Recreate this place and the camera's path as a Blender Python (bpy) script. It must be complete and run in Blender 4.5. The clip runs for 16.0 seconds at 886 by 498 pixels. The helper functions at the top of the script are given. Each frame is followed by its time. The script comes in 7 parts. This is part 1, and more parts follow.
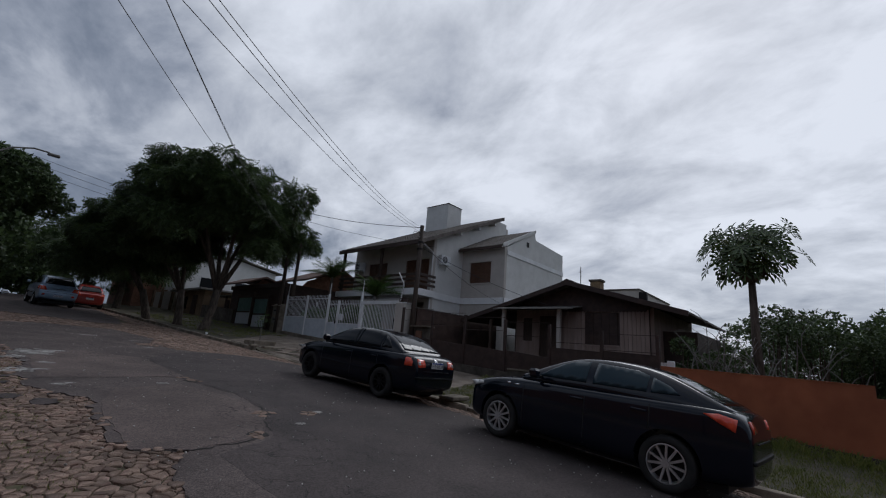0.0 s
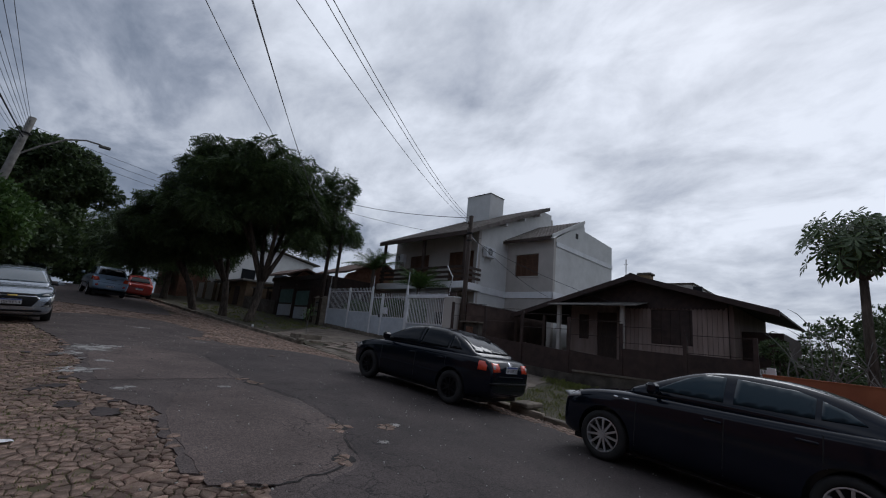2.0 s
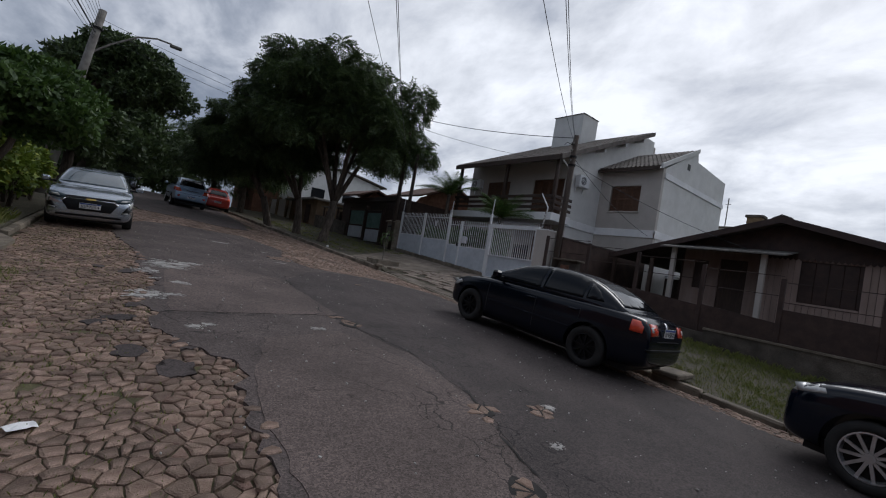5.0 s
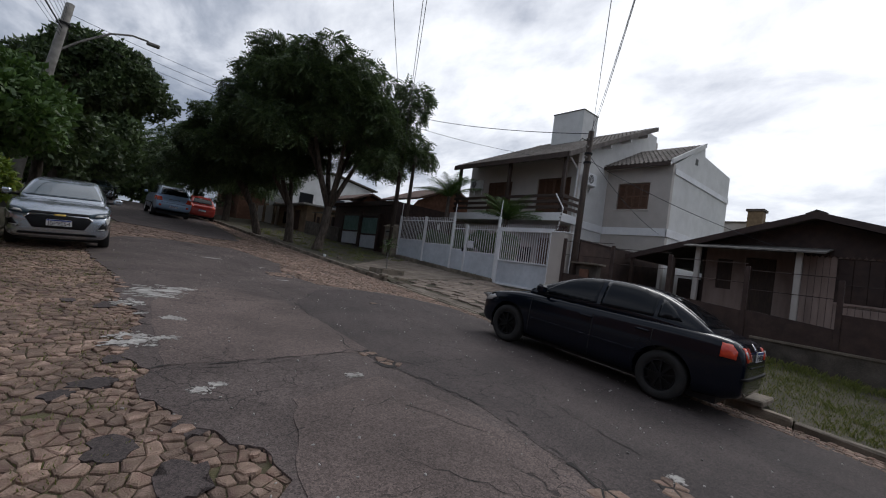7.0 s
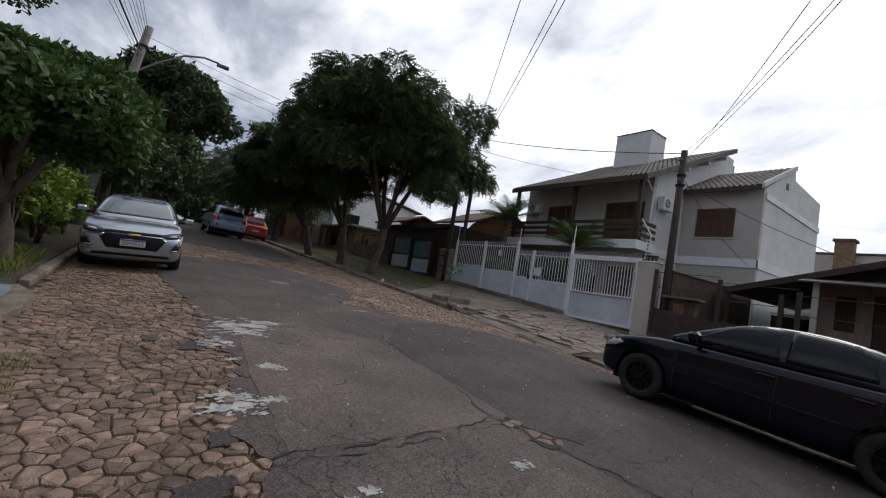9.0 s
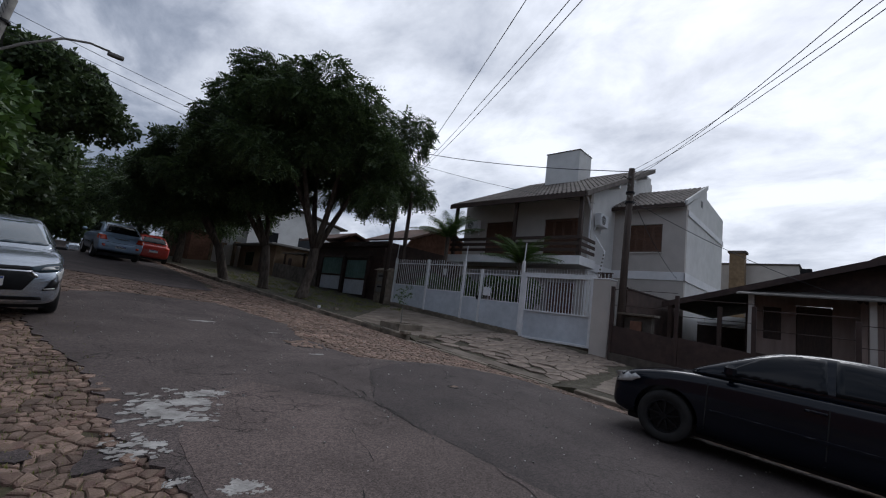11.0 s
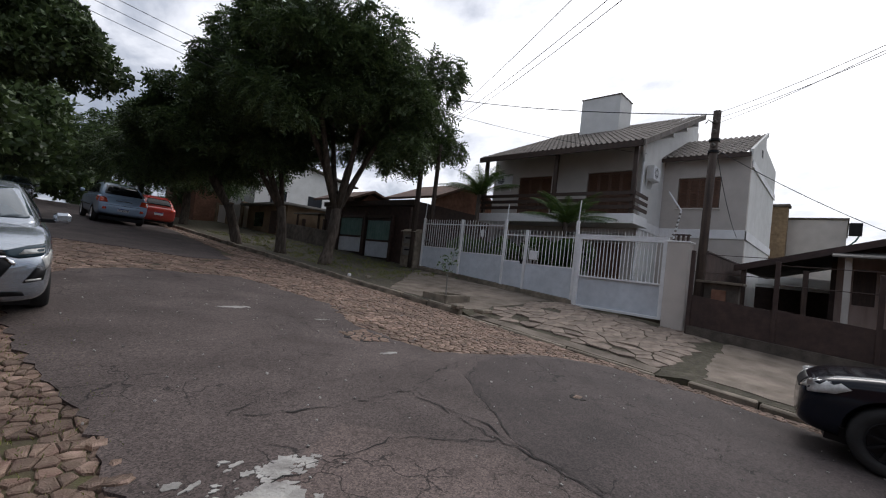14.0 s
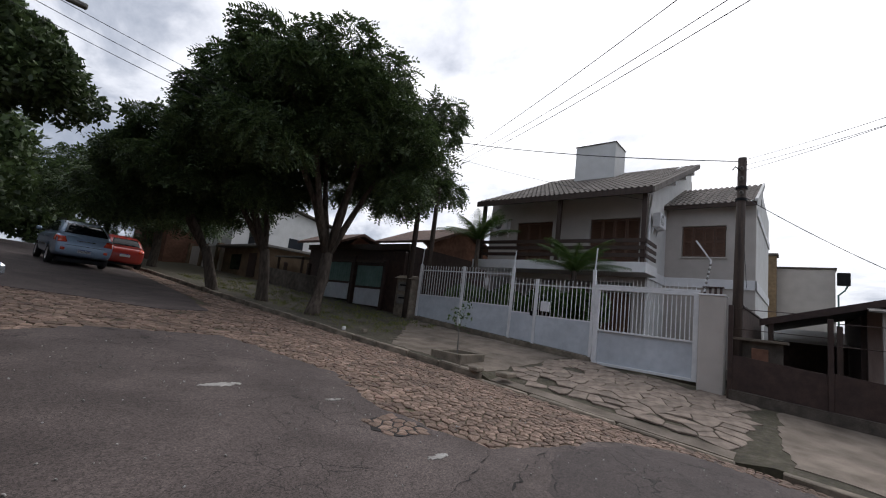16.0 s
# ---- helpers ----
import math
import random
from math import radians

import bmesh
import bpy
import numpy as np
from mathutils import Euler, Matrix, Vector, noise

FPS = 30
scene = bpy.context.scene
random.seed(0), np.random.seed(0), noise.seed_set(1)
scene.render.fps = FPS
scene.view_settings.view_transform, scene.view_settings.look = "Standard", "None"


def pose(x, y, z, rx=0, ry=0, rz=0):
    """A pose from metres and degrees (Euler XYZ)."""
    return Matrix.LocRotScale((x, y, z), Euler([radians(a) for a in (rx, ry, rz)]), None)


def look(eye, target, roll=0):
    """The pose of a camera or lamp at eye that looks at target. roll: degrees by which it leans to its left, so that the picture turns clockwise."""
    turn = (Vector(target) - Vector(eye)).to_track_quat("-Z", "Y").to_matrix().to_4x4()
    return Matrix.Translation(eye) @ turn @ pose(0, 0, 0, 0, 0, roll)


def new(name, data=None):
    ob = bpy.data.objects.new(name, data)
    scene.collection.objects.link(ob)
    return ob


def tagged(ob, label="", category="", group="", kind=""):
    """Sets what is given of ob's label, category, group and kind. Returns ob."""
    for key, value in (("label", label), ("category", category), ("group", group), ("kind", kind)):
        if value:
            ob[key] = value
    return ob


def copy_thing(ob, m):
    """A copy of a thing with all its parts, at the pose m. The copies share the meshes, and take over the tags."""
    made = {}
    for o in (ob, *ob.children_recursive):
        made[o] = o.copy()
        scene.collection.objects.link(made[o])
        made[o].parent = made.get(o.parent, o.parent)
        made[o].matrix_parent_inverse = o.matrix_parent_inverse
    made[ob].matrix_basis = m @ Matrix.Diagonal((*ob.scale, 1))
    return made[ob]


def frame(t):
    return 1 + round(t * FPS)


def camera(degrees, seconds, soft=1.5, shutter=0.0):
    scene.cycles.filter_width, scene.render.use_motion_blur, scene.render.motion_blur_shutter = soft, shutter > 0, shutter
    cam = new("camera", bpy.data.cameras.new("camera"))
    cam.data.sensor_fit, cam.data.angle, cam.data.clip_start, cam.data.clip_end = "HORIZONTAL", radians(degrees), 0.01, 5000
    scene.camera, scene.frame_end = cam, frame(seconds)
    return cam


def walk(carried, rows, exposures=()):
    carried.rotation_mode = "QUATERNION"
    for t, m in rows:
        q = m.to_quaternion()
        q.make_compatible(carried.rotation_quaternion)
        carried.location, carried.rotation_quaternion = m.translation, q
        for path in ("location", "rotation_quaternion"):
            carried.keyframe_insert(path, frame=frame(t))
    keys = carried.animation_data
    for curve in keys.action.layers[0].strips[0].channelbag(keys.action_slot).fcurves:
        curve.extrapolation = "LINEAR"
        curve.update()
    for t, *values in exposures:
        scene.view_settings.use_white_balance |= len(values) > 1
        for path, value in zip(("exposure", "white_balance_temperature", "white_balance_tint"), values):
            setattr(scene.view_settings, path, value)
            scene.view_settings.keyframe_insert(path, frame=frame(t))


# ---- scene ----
cam = camera(93.6, 16.0, 1.1)
PATH = [
    (0, (-0.104, 1.241, 1.489), (1.348, 2.536, 1.951), 4.6),
    (0.5, (-0.068, 1.658, 1.48), (1.256, 3.119, 1.816), 5.4),
    (1, (-0.021, 1.927, 1.573), (1.222, 3.455, 1.919), 4.3),
    (1.5, (-0.032, 2.171, 1.562), (1.266, 3.641, 1.957), 4.7),
    (2, (-0.069, 2.496, 1.617), (1.3, 3.895, 2.028), 5.5),
    (2.5, (-0.006, 2.875, 1.555), (1.333, 4.343, 1.785), 7.7),
    (3, (0.151, 3.193, 1.638), (1.517, 4.648, 1.766), 6.6),
    (3.5, (0.228, 3.458, 1.617), (1.728, 4.776, 1.717), 7.8),
    (4, (0.246, 3.807, 1.698), (1.771, 5.089, 1.868), 8.0),
    (4.5, (0.268, 4.152, 1.656), (1.537, 5.694, 1.779), 8.6),
    (4.7, (0.322, 4.377, 1.662), (1.542, 5.962, 1.703), 9.6),
    (6.8, (0.357, 5.922, 1.757), (1.707, 7.397, 1.818), 7.8),
    (7, (0.349, 6.017, 1.776), (1.627, 7.555, 1.828), 7.8),
    (7.5, (0.272, 6.346, 1.742), (1.486, 7.93, 1.874), 8.9),
    (8, (0.185, 6.754, 1.776), (1.422, 8.316, 1.945), 10.6),
    (8.5, (0.102, 7.24, 1.765), (1.136, 8.949, 1.873), 9.4),
    (9, (0.033, 7.586, 1.761), (1.172, 9.224, 1.898), 9.3),
    (9.5, (-0.053, 7.959, 1.84), (1.194, 9.506, 2.068), 6.5),
    (9.7, (-0.049, 8.131, 1.82), (1.266, 9.62, 2.05), 6.3),
    (11.8, (-0.001, 9.699, 1.979), (1.428, 11.07, 2.253), 7.0),
    (12, (0.03, 9.841, 2.003), (1.462, 11.21, 2.28), 6.9),
    (12.5, (0.0, 10.131, 2.001), (1.358, 11.573, 2.275), 7.5),
    (13, (-0.03, 10.462, 2.059), (1.369, 11.839, 2.438), 7.9),
    (13.5, (0.08, 10.845, 1.992), (1.498, 12.246, 2.162), 7.6),
    (14, (0.218, 11.176, 2.07), (1.658, 12.563, 2.124), 6.4),
    (14.5, (0.214, 11.525, 2.064), (1.709, 12.848, 2.179), 7.3),
    (15, (0.264, 11.914, 2.119), (1.808, 13.176, 2.269), 7.2),
    (15.5, (0.44, 12.329, 2.176), (1.949, 13.636, 2.306), 7.3),
    (16, (0.452, 12.613, 2.204), (1.939, 13.922, 2.476), 6.8),
]

EXPOSURES = [(0.0, -0.42, 5900, 12), (1.0, -0.24, 5900, 12), (2.0, -0.30, 5850, 12), (2.6, -0.12, 5950, 12), (3.5, 0.18, 6200, 12), (4.0, 0.18, 6200, 12), (4.6, -0.04, 6050, 12), (7.0, 0.26, 6200, 12), (7.5, 0.30, 6200, 12),
             (8.5, 0.18, 6200, 12), (9.0, 0.42, 6300, 13), (9.6, 0.22, 6100, 12), (12.0, -0.02, 5900, 13), (13.0, -0.02, 5900, 13), (13.5, 0.04, 6050, 13), (14.0, 0.58, 6350, 13), (15.0, 0.46, 6350, 13), (16.0, 0.58, 6350, 13)]
walk(cam, [(t, look(eye, target, roll)) for t, eye, target, roll in PATH], EXPOSURES)


# ---------------------------------------------------------------- sky and light
SUN_AZ, SUN_EL = radians(82), radians(42)   # azimuth from +y towards +x


def sun_dir():
    return Vector((math.sin(SUN_AZ) * math.cos(SUN_EL), math.cos(SUN_AZ) * math.cos(SUN_EL), math.sin(SUN_EL)))


def link(nt, a, b):
    nt.links.new(a, b)


def make_world():
    w = bpy.data.worlds.new("overcast")
    scene.world = w
    w.use_nodes = True
    nt = w.node_tree
    nt.nodes.clear()
    N = nt.nodes.new
    out, bg = N("ShaderNodeOutputWorld"), N("ShaderNodeBackground")
    sky = N("ShaderNodeTexSky")
    sky.sky_type, sky.sun_disc = "NISHITA", False
    sky.sun_elevation, sky.sun_rotation = SUN_EL, SUN_AZ
    tc = N("ShaderNodeTexCoord")
    sep = N("ShaderNodeSeparateXYZ")
    link(nt, tc.outputs["Generated"], sep.inputs[0])
    # cloud layer: directions projected on a flat ceiling
    zz = N("ShaderNodeMath"); zz.operation = "MAXIMUM"; zz.inputs[1].default_value = 0.0
    link(nt, sep.outputs[2], zz.inputs[0])
    za = N("ShaderNodeMath"); za.operation = "ADD"; za.inputs[1].default_value = 0.32
    link(nt, zz.outputs[0], za.inputs[0])
    dv = N("ShaderNodeVectorMath"); dv.operation = "DIVIDE"
    cmb = N("ShaderNodeCombineXYZ")
    for k in range(3):
        link(nt, za.outputs[0], cmb.inputs[k])
    link(nt, tc.outputs["Generated"], dv.inputs[0]); link(nt, cmb.outputs[0], dv.inputs[1])
    mp = N("ShaderNodeMapping")
    mp.inputs["Rotation"].default_value = (0, 0, radians(-32))
    mp.inputs["Scale"].default_value = (1.5, 1.05, 0.25)
    mp.inputs["Location"].default_value = (3.1, 1.7, 0)
    link(nt, dv.outputs[0], mp.inputs[0])
    n1 = N("ShaderNodeTexNoise"); n1.inputs["Scale"].default_value = 2.4; n1.inputs["Detail"].default_value = 9; n1.inputs["Roughness"].default_value = 0.58; n1.inputs["Distortion"].default_value = 0.25
    link(nt, mp.outputs[0], n1.inputs["Vector"])
    # glow of the hidden sun
    dot = N("ShaderNodeVectorMath"); dot.operation = "DOT_PRODUCT"
    dot.inputs[1].default_value = sun_dir()
    link(nt, tc.outputs["Generated"], dot.inputs[0])
    gl = N("ShaderNodeMapRange"); gl.interpolation_type = "SMOOTHSTEP"
    gl.inputs["From Min"].default_value, gl.inputs["From Max"].default_value = 0.15, 1.05
    link(nt, dot.outputs["Value"], gl.inputs["Value"])
    addm = N("ShaderNodeMath"); addm.operation = "MULTIPLY_ADD"; addm.inputs[1].default_value = 0.36
    link(nt, gl.outputs[0], addm.inputs[0]); link(nt, n1.outputs["Fac"], addm.inputs[2])
    low = N("ShaderNodeMapRange")
    low.inputs["From Min"].default_value, low.inputs["From Max"].default_value = 0.0, 0.38
    low.inputs["To Min"].default_value, low.inputs["To Max"].default_value = -0.12, 0.0
    link(nt, sep.outputs[2], low.inputs["Value"])
    tot = N("ShaderNodeMath"); tot.operation = "ADD"
    link(nt, addm.outputs[0], tot.inputs[0]); link(nt, low.outputs[0], tot.inputs[1])
    ramp = N("ShaderNodeValToRGB")
    e = ramp.color_ramp.elements
    e[0].position, e[0].color = 0.34, (0.30, 0.345, 0.42, 1)
    e[1].position, e[1].color = 0.92, (1.55, 1.56, 1.56, 1)
    for p, c in ((0.45, (0.40, 0.445, 0.52, 1)), (0.54, (0.58, 0.62, 0.69, 1)), (0.63, (0.84, 0.87, 0.92, 1)), (0.74, (1.10, 1.12, 1.14, 1))):
        k = e.new(p); k.color = c
    link(nt, tot.outputs[0], ramp.inputs[0])
    bright = N("ShaderNodeVectorMath"); bright.operation = "SCALE"; bright.inputs["Scale"].default_value = 8.0
    link(nt, ramp.outputs[0], bright.inputs[0])
    mix = N("ShaderNodeMixRGB"); mix.inputs[0].default_value = 0.93
    link(nt, sky.outputs[0], mix.inputs[1]); link(nt, bright.outputs[0], mix.inputs[2])
    link(nt, mix.outputs[0], bg.inputs[0])
    bg.inputs[1].default_value = 0.085
    link(nt, bg.outputs[0], out.inputs[0])


make_world()
sun = new("sun", bpy.data.lights.new("sun", "SUN"))
sun.data.energy, sun.data.angle, sun.data.color = 0.6, radians(25), (1.0, 0.96, 0.9)
sun.matrix_basis = look(sun_dir() * 60, (0, 0, 0))

# ---------------------------------------------------------------- materials
def ramp_mat(name, c1, c2, scale=6.0, rough=0.8, bump=0.15, metal=0.0, fine=60.0, c3=None, stain=0.9, coat=0.0, vary=0.0, spec=0.5, stretch=(1, 1, 1), islands=False):
    m = bpy.data.materials.new(name)
    m.use_nodes = True
    nt = m.node_tree
    b = nt.nodes["Principled BSDF"]
    N = nt.nodes.new
    tc = N("ShaderNodeTexCoord")
    mp = N("ShaderNodeMapping"); mp.inputs["Scale"].default_value = stretch
    link(nt, tc.outputs["Object"], mp.inputs[0])
    n1 = N("ShaderNodeTexNoise"); n1.inputs["Scale"].default_value = scale; n1.inputs["Detail"].default_value = 6
    n2 = N("ShaderNodeTexNoise"); n2.inputs["Scale"].default_value = fine; n2.inputs["Detail"].default_value = 4
    n3 = N("ShaderNodeTexNoise"); n3.inputs["Scale"].default_value = scale * 0.17; n3.inputs["Detail"].default_value = 3
    for n in (n1, n2, n3):
        link(nt, mp.outputs[0], n.inputs["Vector"])
    r = N("ShaderNodeValToRGB")
    r.color_ramp.elements[0].position, r.color_ramp.elements[1].position = 0.33, 0.68
    r.color_ramp.elements[0].color, r.color_ramp.elements[1].color = (*c1, 1), (*c2, 1)
    if c3:
        k = r.color_ramp.elements.new(0.52); k.color = (*c3, 1)
    link(nt, n1.outputs["Fac"], r.inputs[0])
    g = N("ShaderNodeMapRange"); g.inputs["From Min"].default_value, g.inputs["From Max"].default_value = 0.3, 0.7
    g.inputs["To Min"].default_value, g.inputs["To Max"].default_value = stain, 1.08
    link(nt, n3.outputs["Fac"], g.inputs["Value"])
    g2 = N("ShaderNodeMapRange"); g2.inputs["From Min"].default_value, g2.inputs["From Max"].default_value = 0.3, 0.7
    g2.inputs["To Min"].default_value, g2.inputs["To Max"].default_value = 0.5 + stain * 0.45, 1.06
    link(nt, n2.outputs["Fac"], g2.inputs["Value"])
    mm = N("ShaderNodeMath"); mm.operation = "MULTIPLY"
    link(nt, g.outputs[0], mm.inputs[0]); link(nt, g2.outputs[0], mm.inputs[1])
    val = mm.outputs[0]
    if vary:
        if islands:
            rnd = N("ShaderNodeNewGeometry").outputs["Random Per Island"]
        else:
            rnd = N("ShaderNodeObjectInfo").outputs["Random"]
        vr = N("ShaderNodeMapRange"); vr.inputs["To Min"].default_value, vr.inputs["To Max"].default_value = 1 - vary, 1 + vary
        link(nt, rnd, vr.inputs["Value"])
        m2 = N("ShaderNodeMath"); m2.operation = "MULTIPLY"
        link(nt, val, m2.inputs[0]); link(nt, vr.outputs[0], m2.inputs[1]); val = m2.outputs[0]
    sc = N("ShaderNodeVectorMath"); sc.operation = "SCALE"
    link(nt, r.outputs[0], sc.inputs[0]); link(nt, val, sc.inputs["Scale"])
    link(nt, sc.outputs[0], b.inputs["Base Color"])
    b.inputs["Roughness"].default_value, b.inputs["Metallic"].default_value = rough, metal
    b.inputs["Coat Weight"].default_value = coat
    b.inputs["Coat Roughness"].default_value = 0.05
    b.inputs["Specular IOR Level"].default_value = spec
    if bump:
        ad = N("ShaderNodeMath"); ad.operation = "MULTIPLY_ADD"; ad.inputs[1].default_value = 0.5
        link(nt, n1.outputs["Fac"], ad.inputs[0]); link(nt, n2.outputs["Fac"], ad.inputs[2])
        bp = N("ShaderNodeBump"); bp.inputs["Strength"].default_value = bump; bp.inputs["Distance"].default_value = 0.02
        link(nt, ad.outputs[0], bp.inputs["Height"]); link(nt, bp.outputs[0], b.inputs["Normal"])
    return m


def asphalt_mat(name, c1, c2, crack=0.5, speck=0.5):
    m = ramp_mat(name, c1, c2, 1.3, 0.88, 0.0, fine=22, stain=0.72)
    nt = m.node_tree
    N = nt.nodes.new
    b = nt.nodes["Principled BSDF"]
    col = b.inputs["Base Color"].links[0].from_socket
    tc = N("ShaderNodeTexCoord")
    ag = N("ShaderNodeTexVoronoi"); ag.inputs["Scale"].default_value = 95
    n2 = N("ShaderNodeTexNoise"); n2.inputs["Scale"].default_value = 150; n2.inputs["Detail"].default_value = 3
    cr = N("ShaderNodeTexVoronoi"); cr.feature = "DISTANCE_TO_EDGE"; cr.inputs["Scale"].default_value = 2.6
    wob = N("ShaderNodeTexNoise"); wob.inputs["Scale"].default_value = 5; wob.inputs["Detail"].default_value = 5
    mw = N("ShaderNodeVectorMath"); mw.operation = "MULTIPLY_ADD"; mw.inputs[1].default_value = (0.35, 0.35, 0.0)
    msk = N("ShaderNodeTexNoise"); msk.inputs["Scale"].default_value = 0.55
    for n in (ag, n2, wob, msk):
        link(nt, tc.outputs["Object"], n.inputs["Vector"])
    link(nt, wob.outputs["Color"], mw.inputs[0]); link(nt, tc.outputs["Object"], mw.inputs[2]); link(nt, mw.outputs[0], cr.inputs["Vector"])
    sp = N("ShaderNodeMapRange"); sp.inputs["From Min"].default_value, sp.inputs["From Max"].default_value = 0.0, 1.0
    sp.inputs["To Min"].default_value, sp.inputs["To Max"].default_value = 1 - speck * 0.55, 1 + speck * 0.75
    sepc = N("ShaderNodeSeparateColor"); link(nt, ag.outputs["Color"], sepc.inputs[0]); link(nt, sepc.outputs[0], sp.inputs["Value"])
    cm = N("ShaderNodeMapRange"); cm.inputs["From Min"].default_value, cm.inputs["From Max"].default_value = 0.004, 0.016
    cm.inputs["To Min"].default_value, cm.inputs["To Max"].default_value = 0.30, 1.0
    link(nt, cr.outputs["Distance"], cm.inputs["Value"])
    mk = N("ShaderNodeMapRange"); mk.inputs["From Min"].default_value, mk.inputs["From Max"].default_value = 0.62 - 0.2 * crack, 0.66 - 0.2 * crack
    mk.inputs["To Min"].default_value, mk.inputs["To Max"].default_value = 1.0, 0.0
    link(nt, msk.outputs["Fac"], mk.inputs["Value"])
    mxc = N("ShaderNodeMath"); mxc.operation = "MAXIMUM"
    link(nt, cm.outputs[0], mxc.inputs[0]); link(nt, mk.outputs[0], mxc.inputs[1])
    mul = N("ShaderNodeMath"); mul.operation = "MULTIPLY"
    link(nt, sp.outputs[0], mul.inputs[0]); link(nt, mxc.outputs[0], mul.inputs[1])
    sc = N("ShaderNodeVectorMath"); sc.operation = "SCALE"
    link(nt, col, sc.inputs[0]); link(nt, mul.outputs[0], sc.inputs["Scale"])
    link(nt, sc.outputs[0], b.inputs["Base Color"])
    h = N("ShaderNodeMath"); h.operation = "MULTIPLY_ADD"; h.inputs[1].default_value = 0.6
    link(nt, n2.outputs["Fac"], h.inputs[0]); link(nt, mxc.outputs[0], h.inputs[2])
    bp = N("ShaderNodeBump"); bp.inputs["Strength"].default_value = 0.55; bp.inputs["Distance"].default_value = 0.012
    link(nt, h.outputs[0], bp.inputs["Height"]); link(nt, bp.outputs[0], b.inputs["Normal"])
    return m


def leaf_mat(name, dark, light, hue2=None):
    m = bpy.data.materials.new(name)
    m.use_nodes = True
    nt = m.node_tree
    b = nt.nodes["Principled BSDF"]
    N = nt.nodes.new
    geo = N("ShaderNodeNewGeometry")
    r = N("ShaderNodeValToRGB")
    r.color_ramp.elements[0].color, r.color_ramp.elements[1].color = (*dark, 1), (*light, 1)
    if hue2:
        r.color_ramp.elements[1].position = 0.85
        k = r.color_ramp.elements.new(1.0); k.color = (*hue2, 1)
    link(nt, geo.outputs["Random Per Island"], r.inputs[0])
    link(nt, r.outputs[0], b.inputs["Base Color"])
    b.inputs["Roughness"].default_value = 0.5
    tr = N("ShaderNodeBsdfTranslucent")
    link(nt, r.outputs[0], tr.inputs[0])
    mx = N("ShaderNodeMixShader"); mx.inputs[0].default_value = 0.25
    out = nt.nodes["Material Output"]
    link(nt, b.outputs[0], mx.inputs[1]); link(nt, tr.outputs[0], mx.inputs[2]); link(nt, mx.outputs[0], out.inputs[0])
    return m


def glass_mat(name, tint=(0.02, 0.025, 0.03), rough=0.04, coat=0.6, ior=1.5):
    m = bpy.data.materials.new(name)
    m.use_nodes = True
    nt = m.node_tree
    b = nt.nodes["Principled BSDF"]
    b.inputs["Base Color"].default_value = (*tint, 1)
    b.inputs["Roughness"].default_value = rough
    b.inputs["IOR"].default_value = ior
    b.inputs["Coat Weight"].default_value = coat
    b.inputs["Coat Roughness"].default_value = 0.02
    return m


M_ASPH = asphalt_mat("asphalt", (0.048, 0.037, 0.035), (0.080, 0.062, 0.058), 0.35, 0.85)
M_ASPH2 = asphalt_mat("asphalt_patch", (0.095, 0.071, 0.063), (0.148, 0.111, 0.099), 0.35, 0.8)
M_ASPH3 = asphalt_mat("asphalt_worn", (0.070, 0.053, 0.048), (0.120, 0.093, 0.085), 0.6, 0.9)
M_TAR = ramp_mat("crack_dirt", (0.016, 0.014, 0.013), (0.034, 0.030, 0.027), 8.0, 0.95, 0.2)
M_COB = ramp_mat("cobble", (0.225, 0.138, 0.108), (0.40, 0.275, 0.218), 11.0, 0.85, 0.7, fine=110, stain=0.6, c3=(0.265, 0.185, 0.135), vary=0.34)
M_COBI = ramp_mat("cobble_joined", (0.225, 0.138, 0.108), (0.40, 0.275, 0.218), 11.0, 0.85, 0.7, fine=110, stain=0.6, c3=(0.265, 0.185, 0.135), vary=0.34, islands=True)
M_DIRT = ramp_mat("dirt", (0.065, 0.052, 0.040), (0.125, 0.100, 0.078), 9.0, 0.95, 0.5, fine=90, stain=0.7, c3=(0.085, 0.078, 0.046))
M_BED = ramp_mat("joint_sand", (0.105, 0.078, 0.054), (0.20, 0.148, 0.104), 7.0, 0.95, 0.5, fine=90, stain=0.55, c3=(0.105, 0.098, 0.042))
M_YBRICK = ramp_mat("yellow_brick", (0.22, 0.15, 0.085), (0.32, 0.225, 0.13), 6.0, 0.9, 0.4, stain=0.7)
M_SOIL = ramp_mat("ground_soil", (0.05, 0.05, 0.025), (0.12, 0.10, 0.06), 3.0, 0.95, 0.5, fine=50, stain=0.7, c3=(0.07, 0.075, 0.03))
M_PAVE = ramp_mat("pavement_concrete", (0.15, 0.118, 0.090), (0.31, 0.255, 0.205), 2.2, 0.9, 0.4, fine=70, stain=0.6)
M_OCHRE = ramp_mat("ochre_plaster", (0.17, 0.115, 0.07), (0.26, 0.18, 0.115), 2.0, 0.9, 0.3, fine=40, stain=0.65)
M_CEM = ramp_mat("old_cement", (0.28, 0.265, 0.245), (0.50, 0.48, 0.45), 9.0, 0.9, 0.4, fine=60, stain=0.8)
M_KERB = ramp_mat("kerb_stone", (0.18, 0.15, 0.115), (0.34, 0.285, 0.22), 5.0, 0.9, 0.5, fine=60, stain=0.6, vary=0.18)
M_FLAG = ramp_mat("flagstone", (0.185, 0.142, 0.112), (0.32, 0.255, 0.205), 5.0, 0.85, 0.35, fine=60, stain=0.75, vary=0.2)
